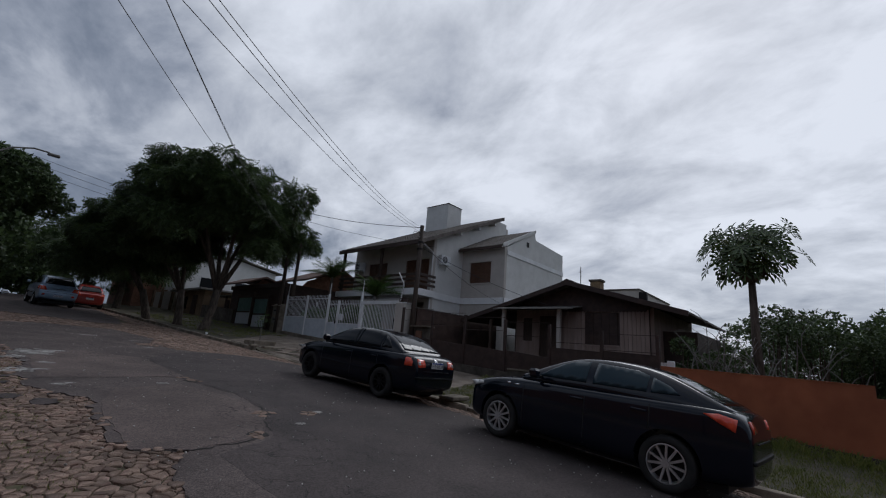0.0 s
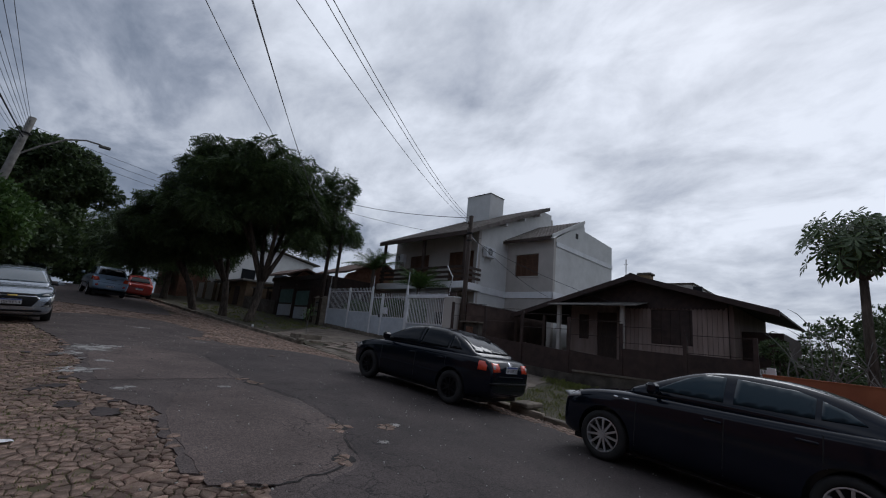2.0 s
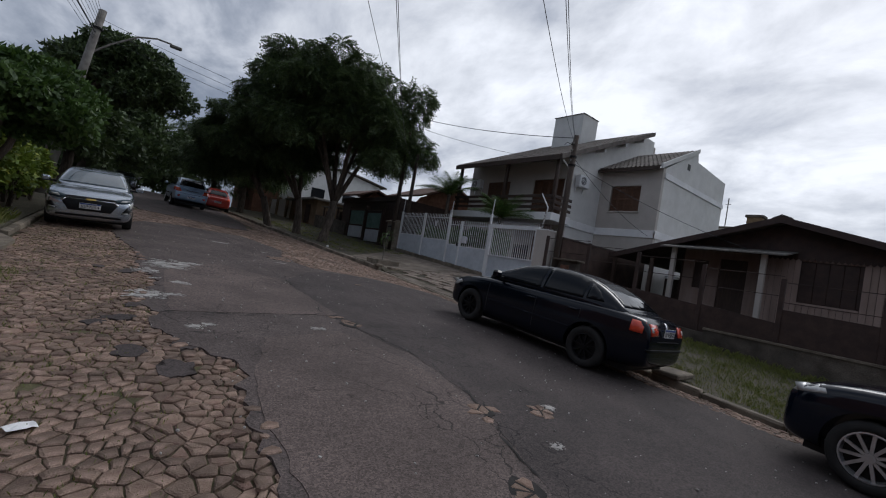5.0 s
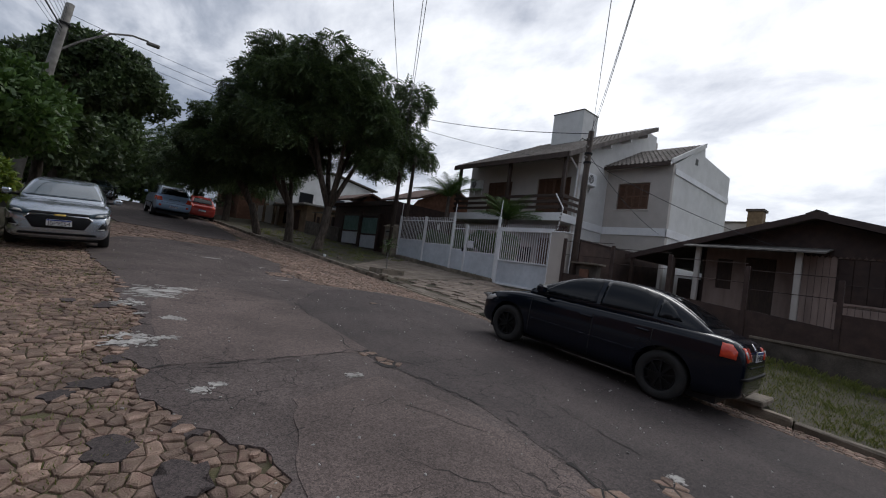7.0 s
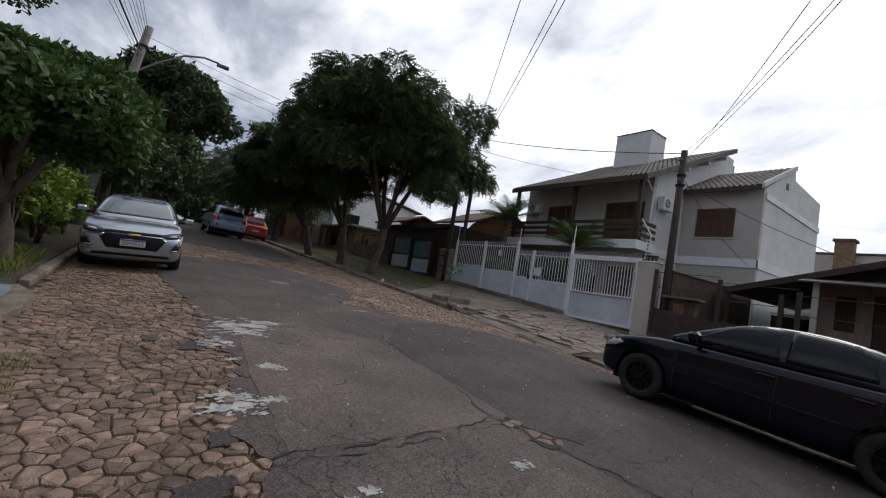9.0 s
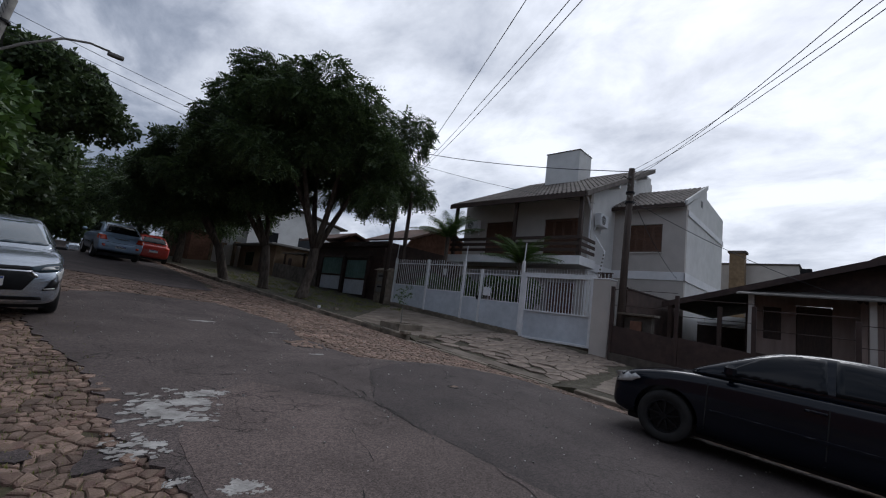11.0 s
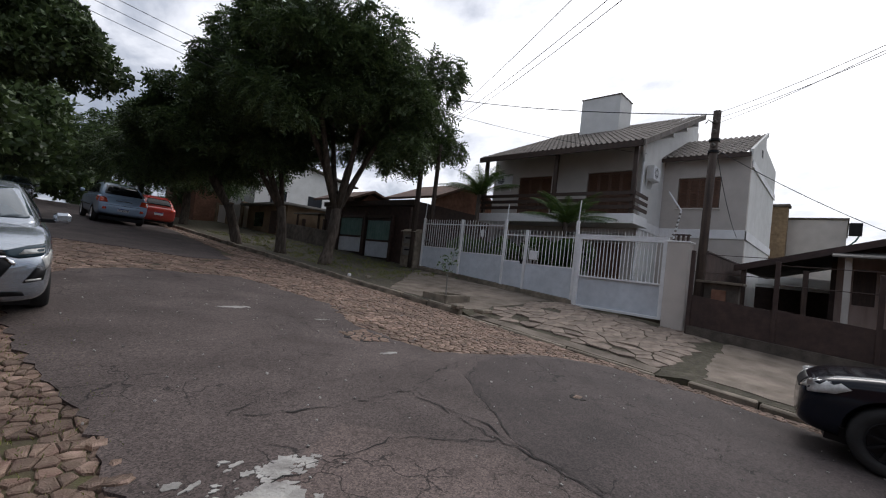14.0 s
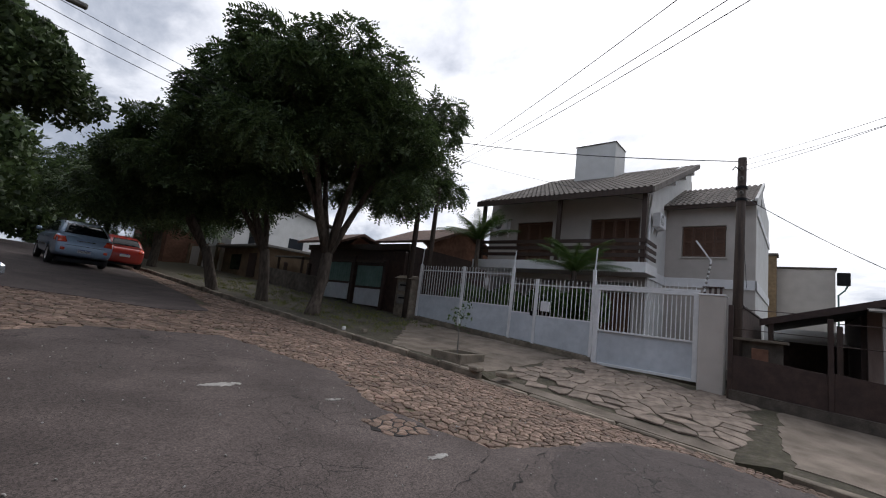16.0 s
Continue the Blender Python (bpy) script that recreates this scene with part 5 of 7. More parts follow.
S3 = dict(SEDAN)
S3.update(
    kf=1.0, kr=1.0, wheelbase=2.6, r=0.31, width=1.73, belt=0.95, rim=0.66, spokes=8, rim_mat=M_ALLOY, tumble=0.24, screen=M_SCREEN,
    body=[(2.17, 0.30, 0.58, 0.62, 0.74), (2.10, 0.21, 0.72, 0.77, 0.90), (1.85, 0.19, 0.84, 0.90, 0.97), (1.3, 0.18, 0.91, 0.98, 1.0), (0.8, 0.18, 0.93, 1.01, 1.0), (0.0, 0.18, 0.95, 0.99, 1.0),
          (-0.8, 0.18, 0.97, 0.99, 1.0), (-1.3, 0.18, 1.0, 1.03, 1.0), (-1.85, 0.20, 1.02, 1.06, 0.98), (-2.15, 0.24, 1.0, 1.05, 0.92), (-2.28, 0.30, 0.85, 0.9, 0.86)],
    cabin=[(1.18, 0.95, 0.85), (0.85, 1.10, 0.89), (0.32, 1.36, 0.93), (0.0, 1.44, 0.94), (-0.45, 1.47, 0.94), (-0.95, 1.44, 0.93), (-1.4, 1.29, 0.90), (-1.8, 1.10, 0.86), (-2.0, 1.0, 0.82)],
    side_windows=[[(0.75, 1.01), (-0.2, 1.03), (-0.18, 1.38), (0.10, 1.375), (0.36, 1.28)], [(-0.26, 1.03), (-1.0, 1.05), (-1.0, 1.34), (-0.80, 1.385), (-0.26, 1.39)]],
    windscreen=[(-0.70, 1.04), (0.70, 1.04), (0.56, 1.385), (-0.56, 1.385)], rear_window=[(-0.60, 1.08), (0.60, 1.08), (0.50, 1.38), (-0.50, 1.38)],
    panels=[("headlight", [(0.44, 0.725), (0.56, 0.70), (0.80, 0.73), (0.80, 0.84), (0.62, 0.815), (0.44, 0.765)], "front", M_GLASSB, 0.010), ("lamp_glass", [(0.56, 0.735), (0.76, 0.755), (0.76, 0.80), (0.60, 0.78)], "front", M_LAMP, 0.016), ("lamp_glass", [(0.53, 0.62), (0.545, 0.65), (0.47, 0.71), (0.45, 0.70)], "front", M_CHROME, 0.016),
            ("grille", [(-0.52, 0.64), (-0.40, 0.44), (0.40, 0.44), (0.52, 0.64), (0.46, 0.70), (-0.46, 0.70)], "front", M_PLAST, 0.012), ("upper_grille", [(-0.47, 0.725), (0.47, 0.725), (0.45, 0.775), (-0.45, 0.775)], "front", M_PLAST, 0.012),
            ("chrome_strip", [(-0.47, 0.703), (0.47, 0.703), (0.47, 0.720), (-0.47, 0.720)], "front", M_CHROME, 0.016), ("badge", [(-0.09, 0.700), (0.09, 0.700), (0.10, 0.735), (-0.10, 0.735)], "front", M_GOLD, 0.022),
            ("fog_lamp", [(0.60, 0.44), (0.76, 0.46), (0.78, 0.58), (0.70, 0.60)], "front", M_PLAST, 0.012), ("lamp_glass", [(0.62, 0.455), (0.74, 0.465), (0.74, 0.485), (0.62, 0.475)], "front", M_LAMP, 0.018),
            ("lower_lip", [(-0.62, 0.30), (0.62, 0.30), (0.60, 0.35), (-0.60, 0.35)], "front", M_PLAST, 0.012),
            ("tail_light", [(0.46, 0.82), (0.73, 0.82), (0.74, 0.96), (0.48, 0.96)], "rear", M_LRED, 0.014)],
    mirror=(0.9, 0.66, 0.98), plate=("JBP9E54", "front", 0, 0.56))
car3, _ = build_car("car", "silver sedan with a dark grille parked facing down the street", "car", M_SILVER, S3, slope_pose(-0.20, 18.85, 180.5, 0.05) @ Matrix.Scale(0.92, 4), "parked cars")

SUV = dict(SEDAN)
SUV.update(
    kf=1.0, kr=1.0, wheelbase=2.74, r=0.36, width=1.86, belt=1.12, rim=0.60, spokes=6, rim_mat=M_ALLOY, tumble=0.22,
    body=[(2.2, 0.42, 0.74, 0.80, 0.72), (2.1, 0.34, 0.86, 0.92, 0.90), (1.8, 0.30, 0.98, 1.05, 0.97), (1.2, 0.30, 1.06, 1.13, 1.0), (0.6, 0.30, 1.10, 1.15, 1.0), (-0.5, 0.30, 1.13, 1.15, 1.0),
          (-1.3, 0.30, 1.16, 1.18, 1.0), (-1.9, 0.34, 1.16, 1.20, 0.98), (-2.2, 0.40, 1.13, 1.18, 0.93), (-2.30, 0.44, 0.86, 0.95, 0.90), (-2.33, 0.48, 0.70, 0.72, 0.86)],
    cabin=[(1.3, 1.10, 0.85), (0.95, 1.27, 0.89), (0.4, 1.58, 0.92), (0.0, 1.68, 0.93), (-0.5, 1.73, 0.93), (-1.0, 1.71, 0.92), (-1.5, 1.60, 0.90), (-1.9, 1.42, 0.88), (-2.2, 1.18, 0.85)],
    side_windows=[[(0.85, 1.18), (-0.15, 1.19), (-0.15, 1.60), (0.05, 1.59), (0.38, 1.48)], [(-0.22, 1.19), (-1.0, 1.20), (-1.0, 1.60), (-0.22, 1.62)], [(-1.06, 1.21), (-1.75, 1.24), (-1.4, 1.48), (-1.06, 1.58)]],
    windscreen=[(-0.68, 1.2), (0.68, 1.2), (0.56, 1.60), (-0.56, 1.60)], rear_window=[(-0.66, 1.24), (0.66, 1.24), (0.54, 1.62), (-0.54, 1.62)],
    panels=[("headlight", [(0.5, 0.78), (0.8, 0.8), (0.8, 0.9), (0.55, 0.88)], "front", M_LAMP, 0.01), ("tail_light", [(0.54, 0.90), (0.82, 0.88), (0.82, 1.10), (0.62, 1.10)], "rear", M_LRED, 0.014),
            ("fog_lamp", [(0.58, 0.60), (0.70, 0.60), (0.70, 0.70), (0.58, 0.70)], "rear", M_LRED, 0.014), ("tailgate_seam", [(-0.6, 0.80), (0.6, 0.80), (0.6, 0.815), (-0.6, 0.815)], "rear", M_PLAST, 0.006), ("script_badge", [(-0.28, 0.98), (0.28, 0.98), (0.28, 1.01), (-0.28, 1.01)], "rear", M_CHROME, 0.008)],
    sides=[("door_handle", bar(0.02, -0.16, 0.98, 0.016), M_ICE, 0.03), ("door_handle", bar(-0.82, -1.0, 1.0, 0.016), M_ICE, 0.03), ("rub_strip", bar(0.78, -1.0, 0.66, 0.02), M_CHROME, 0.012), ("tail_light_wrap", [(-1.95, 0.92), (-2.2, 0.90), (-2.22, 1.10), (-1.98, 1.12)], M_LRED, 0.01)],
    mirror=(0.9, 0.78, 1.16), plate=("IXL0A98", "rear", 0, 0.62))
suv, _ = build_car("suv", "ice-blue sport utility vehicle with roof rails on the road", "car", M_ICE, SUV, slope_pose(3.35, 35.6, 2.0))
for sx in (-1, 1):
    part("roof_rail", tube([(sx * 0.62, 0.35, 1.60), (sx * 0.61, 0.2, 1.74), (sx * 0.60, -1.2, 1.76), (sx * 0.61, -1.45, 1.62)], 0.02, 6), M_PLAST, suv)

HATCH = dict(SUV)
HATCH.update(wheelbase=2.4, r=0.29, width=1.65, belt=0.94, rim_mat=M_ALLOY, spokes=8,
    body=[(1.85, 0.34, 0.60, 0.64, 0.75), (1.75, 0.22, 0.74, 0.80, 0.90), (1.3, 0.19, 0.86, 0.92, 1.0), (0.6, 0.18, 0.92, 0.96, 1.0), (-0.6, 0.18, 0.96, 0.97, 1.0), (-1.4, 0.20, 0.98, 1.0, 0.98), (-1.78, 0.26, 0.95, 1.0, 0.92), (-1.88, 0.32, 0.62, 0.66, 0.86)],
    cabin=[(1.1, 0.94, 0.86), (0.7, 1.12, 0.9), (0.2, 1.40, 0.93), (-0.3, 1.49, 0.93), (-0.9, 1.47, 0.92), (-1.35, 1.36, 0.90), (-1.72, 1.0, 0.86)],
    side_windows=[[(0.6, 1.0), (-0.3, 1.01), (-0.3, 1.38), (0.1, 1.34)], [(-0.36, 1.01), (-1.2, 1.03), (-1.1, 1.32), (-0.36, 1.39)]],
    windscreen=[(-0.6, 1.02), (0.6, 1.02), (0.5, 1.38), (-0.5, 1.38)], rear_window=[(-0.56, 1.06), (0.56, 1.06), (0.46, 1.36), (-0.46, 1.36)],
    panels=[("tail_light", [(0.5, 0.78), (0.72, 0.78), (0.74, 1.0), (0.56, 1.0)], "rear", M_LRED, 0.014)], sides=[("door_handle", bar(0.0, -0.16, 0.84, 0.014), M_RED, 0.025)], mirror=(0.9, 0.6, 0.98), plate=("   ", "rear", 0, 0.62))
build_car("car", "small red hatchback parked under the street trees", "car", M_RED, HATCH, slope_pose(5.35, 38.2, -1.0), "parked cars")
far = copy_thing(car3, slope_pose(0.2, 47.5, 180))
tagged(far, "far silver car parked facing down the street")


# ---------------------------------------------------------------- wooden hut with its fence
def hut():
    h = thing("wooden_house", "low brown wooden house with gable roof and white porch posts", "house")
    x0, x1 = 16.1, 22.5
    zg = 0.2
    bm = wall_cells(bmesh.new(), "x", x0 + 0.03, 0.12, 5.55, 8.75, zg, 3.62, [(6.65, 7.87, 2.09, 3.28)])
    part("front_wall", bm, M_BROWN, h)
    y = 5.55
    while y < 8.70:
        for z0, z1 in (((1.0, 3.55),) if not 6.5 < y < 7.9 else ((1.0, 2.07), (3.30, 3.55))):
            part("board", box(x0, x0 + 0.028, y + 0.004, y + 0.142, z0, z1, 0.004), M_HUT, h)
        y += 0.147
    w = part("window", box(x0 + 0.09, x0 + 0.12, 6.65, 7.87, 2.09, 3.28), M_WOOD, h)
    for k in range(4):
        part("shutter_leaf", box(x0 + 0.0, x0 + 0.045, 6.66 + k * 0.303, 6.66 + k * 0.303 + 0.296, 2.10, 3.27, 0.006), M_BROWN, w)
    part("window_sill", box(x0 - 0.05, x0 + 0.02, 6.6, 7.92, 2.03, 2.085), M_HUT, h)
    # recessed porch
    bm = wall_cells(bmesh.new(), "x", x0 + 0.5, 0.12, 8.75, 11.3, zg, 3.6, [(9.35, 10.15, 1.05, 3.2), (10.5, 10.95, 2.1, 3.1)])
    part("porch_wall", bm, M_HUT, h)
    part("front_door", box(x0 + 0.54, x0 + 0.58, 9.36, 10.14, 1.05, 3.19, 0.01), M_WOOD, h)
    part("porch_window", box(x0 + 0.54, x0 + 0.57, 10.51, 10.94, 2.1, 3.09), M_WOOD, h)
    part("porch_return", box(x0 + 0.15, x0 + 0.5, 8.63, 8.75, zg, 3.6), M_HUT, h)
    for yy in (11.08, 8.57):
        part("porch_post", box(15.13, 15.27, yy - 0.07, yy + 0.07, zg, 3.32, 0.008), M_WALL, h)
    part("porch_roof", prism([(14.8, 3.28), (16.1, 3.52), (16.1, 3.56), (14.8, 3.32)], "y", 8.0, 11.4), M_CONCP, h, "weathered sheet porch roof")
    part("porch_floor", box(15.0, 16.6, 8.6, 11.4, zg, 1.02), M_STONE, h)
    part("side_wall", box(x0 + 0.15, x1, 5.42, 5.55, -0.6, 3.5), M_HUT, h)
    part("side_wall", box(x0 + 0.62, x1, 11.3, 11.42, -0.6, 3.3), M_BROWN, h)
    part("rear_wall", box(x1, x1 + 0.12, 5.42, 11.42, -0.8, 3.6), M_BROWN, h)
    # gable roof
    R = [(4.15, 3.20), (8.35, 4.40), (13.55, 2.82)]
    for (ya, za), (yb, zb) in zip(R, R[1:]):
        part("roof", prism([(ya, za), (yb, zb), (yb, zb + 0.07), (ya, za + 0.07)], "x", 15.4, x1 + 0.6), M_STONE, h, "weathered fibre-cement roof sheets")
        part("barge_board", prism([(ya, za - 0.10), (yb, zb - 0.10), (yb, zb + 0.085), (ya, za + 0.085)], "x", 15.33, 15.39), M_BROWN, h)
    part("ridge_cap", prism([(8.12, 4.42), (8.35, 4.50), (8.58, 4.41), (8.58, 4.44), (8.35, 4.55), (8.12, 4.46)], "x", 15.35, x1 + 0.62), M_STONE, h)
    part("gable_panel", prism([(5.55, 3.56), (8.35, 4.36), (11.4, 3.46), (11.4, 3.40), (5.55, 3.40)], "x", x0 - 0.03, x0 - 0.005), M_BROWN, h)
    n = 26
    for k in range(n):   # scalloped valance
        yy = 5.6 + k * 0.125
        part("valance_tooth", prism([(yy, 3.42), (yy + 0.12, 3.42), (yy + 0.12, 3.36), (yy + 0.06, 3.30), (yy, 3.36)], "x", x0 - 0.05, x0 - 0.033), M_BROWN, h)
    part("lean_to_wall", box(17.4, 17.52, 4.3, 5.42, -0.6, 2.75), M_BROWN, h)
    part("lean_to_wall", box(17.52, x1, 4.3, 4.42, -0.6, 2.75), M_BROWN, h)
    for yy in (13.3, 11.9):
        part("carport_post", box(15.4, 15.52, yy - 0.06, yy + 0.06, 0.1, 2.9), M_WOOD, h)
    part("carport_rear", box(20.5, 20.6, 11.45, 13.6, -0.4, 2.42), M_BROWN, h)
    part("carport_rail", box(20.42, 20.5, 11.45, 13.6, 2.45, 2.53), M_TRIM, h)


hut()


def hut_fence():
    f = thing("metal_fence", "rusty brown sheet metal fence on a stone base", "fence")
    ya, yb, x = 4.25, 13.85, 11.92
    def base(y):
        return hill(x, y) + 0.12
    part("base_wall", prism([(ya, -0.1), (8.7, 0.2), (8.7, 0.98), (ya, 0.98)], "x", x - 0.10, x + 0.12), M_STONE, f)
    part("coping", prism([(ya, 0.983), (8.7, 0.983), (8.7, 1.03), (ya, 1.03)], "x", x - 0.13, x + 0.10), M_KERB, f)
    part("base_wall", prism([(8.7, 0.2), (yb, 0.5), (yb, 1.15), (8.7, 0.90)], "x", x - 0.10, x + 0.12), M_STONE, f)
    edges = [4.25, 5.7, 7.3, 8.9, 10.6, 12.2, 13.85]
    for a, b in zip(edges, edges[1:]):
        za, zb = (1.03, 1.03) if b < 8.8 else (base(a) + 0.22, base(b) + 0.22)
        part("sheet", prism([(a + 0.03, za), (b - 0.03, zb), (b - 0.03, zb + 0.74), (a + 0.03, za + 0.70)], "x", x - 0.012, x + 0.012), M_BROWN, f)
        top = 1.75 + 0.085 * max(0, b - 5)
        for z in (top - 0.02, top + 0.42):
            part("rail", tube([(x, a, z), (x, b, z)], 0.009, 6), M_BROWN, f)
    for y in edges:
        top = 2.25 + 0.085 * max(0, y - 5)
        part("post", box(x - 0.045, x + 0.045, y - 0.045, y + 0.045, base(y) - 0.1, top, 0.006), M_BROWN, f)
    m = thing("meter_box", "rust-brown electricity meter box on a short wall", "meter box")
    part("wall_stub", box(12.45, 12.7, 12.95, 13.68, 0.6, 2.25), M_STONE, m)
    part("roof_slab", box(12.3, 12.8, 12.85, 13.85, 2.25, 2.31, 0.008), M_KERB, m)
    part("box", box(12.36, 12.447, 13.2, 13.5, 1.55, 2.1, 0.01), M_BRICK, m)
    bw = thing("boundary_wall", "rust-brown rendered wall between the two plots", "wall")
    part("wall_body", box(12.56, 18.6, 13.70, 13.86, 0.0, 3.02, 0.01), M_RUST, bw)
    part("coping", box(12.54, 18.6, 13.67, 13.89, 3.023, 3.07, 0.008), M_BROWN, bw)
    return f


hut_fence()

wall = thing("garden_wall", "orange-red painted garden wall with a peeling base", "wall")
part("wall_body", prism([(4.1, -0.3), (-14, -1.4), (-14, 0.35), (0.4, 1.20), (0.4, 1.41), (4.1, 1.46)], "x", 11.5, 11.68), M_ORANGE, wall)
part("wall_foot", prism([(4.1, -0.3), (-14, -1.4), (-14, -0.70), (4.1, 0.34)], "x", 11.46, 11.499), M_STONE, wall, "bare stone footing")
part("coping", prism([(4.1, 1.461), (0.4, 1.412), (0.4, 1.43), (4.1, 1.48)], "x", 11.485, 11.695), M_ORANGE, wall)
lat = thing("block_screen", "white pierced block screen beside the fence", "screen")
for k in range(7):
    for j in range(2):
        bm = bmesh.new()
        y = 4.12 + k * 0.13; z = 1.30 + j * 0.14
        for a in ((y, y + 0.12, z, z + 0.02), (y, y + 0.12, z + 0.11, z + 0.13), (y, y + 0.02, z + 0.02, z + 0.11), (y + 0.10, y + 0.12, z + 0.02, z + 0.11), (y + 0.045, y + 0.075, z + 0.02, z + 0.11)):
            add_box(bm, 12.2, 12.28, *a)
        part("block", bm, M_TRIM, lat)
part("pier", box(12.17, 12.31, 3.95, 4.11, 0.2, 1.62, 0.008), M_TRIM, lat)
part("screen_base", box(12.18, 12.30, 4.11, 5.05, 0.2, 1.298), M_STONE, lat)


# ---------------------------------------------------------------- poles, lamp and wires
def pole(name, label, x, y, top, r0, r1, mat, lean=(0, 0), rings=()):
    t = thing(name, label, "utility pole")
    z0 = hill(x, y) + 0.05
    part("shaft", tube([(x, y, z0 - 0.2), (x + lean[0] / 2, y + lean[1] / 2, (z0 + top) / 2), (x + lean[0], y + lean[1], top)], [r0, (r0 + r1) / 2, r1], 12), mat, t, "", True)
    for z in rings:
        f = (z - z0) / (top - z0)
        part("band", tube([(x + lean[0] * f, y + lean[1] * f, z - 0.03), (x + lean[0] * f, y + lean[1] * f, z + 0.03)], r0 + 0.012, 12), M_PLAST, t)
    return t


p1 = pole("utility_pole", "dark wooden utility pole at the edge of the pavement", 12.42, 13.80, 6.66, 0.115, 0.09, M_POLE, (0.0, -0.06), (5.6, 5.9))
part("bracket", tube([(12.3, 13.76, 6.3), (12.1, 13.85, 6.35), (12.05, 13.9, 6.25)], 0.012, 6), M_PLAST, p1)
for z in (6.1, 6.35, 5.75):
    part("insulator", lathe([(-0.05, 0.02), (-0.03, 0.045), (0.0, 0.03), (0.02, 0.05), (0.05, 0.02)], 0, 10), M_CONCP, p1).location = (12.28, 13.74, z)
pole("utility_pole", "dark wooden utility pole beside the white fence", 11.95, 24.30, 9.2, 0.12, 0.09, M_POLE, (0.05, 0.0), (6.3,))
pole("utility_pole", "second dark wooden pole beside the white fence", 12.35, 23.75, 6.9, 0.11, 0.085, M_POLE, (0.02, -0.05))
lp = pole("lamp_pole", "tall leaning concrete street pole with a curved lamp arm", -2.0, 25.35, 8.61, 0.17, 0.12, M_CONCP, (0.77, 0.0), (7.9,))
part("lamp_arm", tube([(-1.38, 25.35, 6.95), (-0.85, 25.5, 7.55), (-0.1, 25.75, 8.25), (0.5, 25.95, 8.52), (1.0, 26.05, 8.55)], 0.035, 8), M_CONCP, lp)
part("lamp_head", box(0.95, 1.38, 26.02, 26.20, 8.44, 8.56, 0.03), M_CONCP, lp)
st = thing("wire_stay", "white angled wire stay with small insulators on the gate pillar", "bracket")
part("rod", tube([(12.2, 14.42, 3.3), (12.2, 14.30, 4.05), (12.15, 14.62, 4.55)], 0.022, 6), M_WHITE, st)
for k in range(6):
    part("insulator", lathe([(-0.02, 0.01), (0, 0.03), (0.02, 0.01)], 0, 8), M_CONCP, st).location = (12.16, 14.40 - 0.018 * k, 3.4 + 0.11 * k)


def wire(a, b, sag, r=0.012, name="overhead_wire"):
    a, b = Vector(a), Vector(b)
    pts = [a.lerp(b, k / 24) - Vector((0, 0, sag * 4 * (k / 24) * (1 - k / 24))) for k in range(25)]
    ob = part(name, tube(pts, r, 5), M_WIRE)
    return tagged(ob, "thin dark overhead wire strung between poles", "cable", "overhead wires")


lpole = pole("utility_pole", "wooden utility pole on the far pavement", -3.4, 2.8, 7.0, 0.13, 0.1, M_POLE)
for k, (dy, dz, sag) in enumerate(((0.0, 0.0, 0.66), (0.05, -0.10, 0.66), (0.75, 0.05, 0.62))):
    wire((12.36 + 0.04 * k, 13.74, 6.58 - 0.12 * k), (-3.4, 2.8 + dy, 5.2 + dz), sag, 0.0055)
for k, (dx, dz) in enumerate(((0.0, 0.0), (0.9, 0.05), (1.0, -0.06))):
    wire((12.0, 24.3, 7.4 - 0.12 * k), (-3.6 + dx, 1.3, 5.25 + dz), 0.8, 0.0055)
wire((12.42, 13.74, 6.58), (12.0, 24.3, 9.0), 0.2, 0.014)
wire((16.9, 16.9, 7.05), (12.0, 24.3, 8.5), 0.2, 0.009)
wire((12.42, 13.74, 5.9), (19.48, 14.2, 4.2), 0.25, 0.009)
wire((12.42, 13.74, 5.7), (16.1, 9.0, 3.45), 0.2, 0.009)
wire((11.95, 24.30, 7.3), (12.6, 60.0, 9.5), 0.5, 0.014)
for k in range(3):
    wire((12.0, 24.3, 7.2 - 0.3 * k), (-1.3, 25.35, 8.3 - 0.3 * k), 0.3, 0.008)
for k in range(9):
    z = 8.5 - 0.13 * k
    wire((-1.26 - 0.01 * k, 25.35, z), (-2.3 - 0.42 * k, -12.0, 7.9 - 0.12 * (k % 4)), 0.5 + 0.05 * (k % 3), 0.007 if k != 6 else 0.026)
    wire((-1.26 - 0.01 * k, 25.35, z), (-3.3 + 0.33 * k, 68.0, 11.5), 0.6, 0.007)


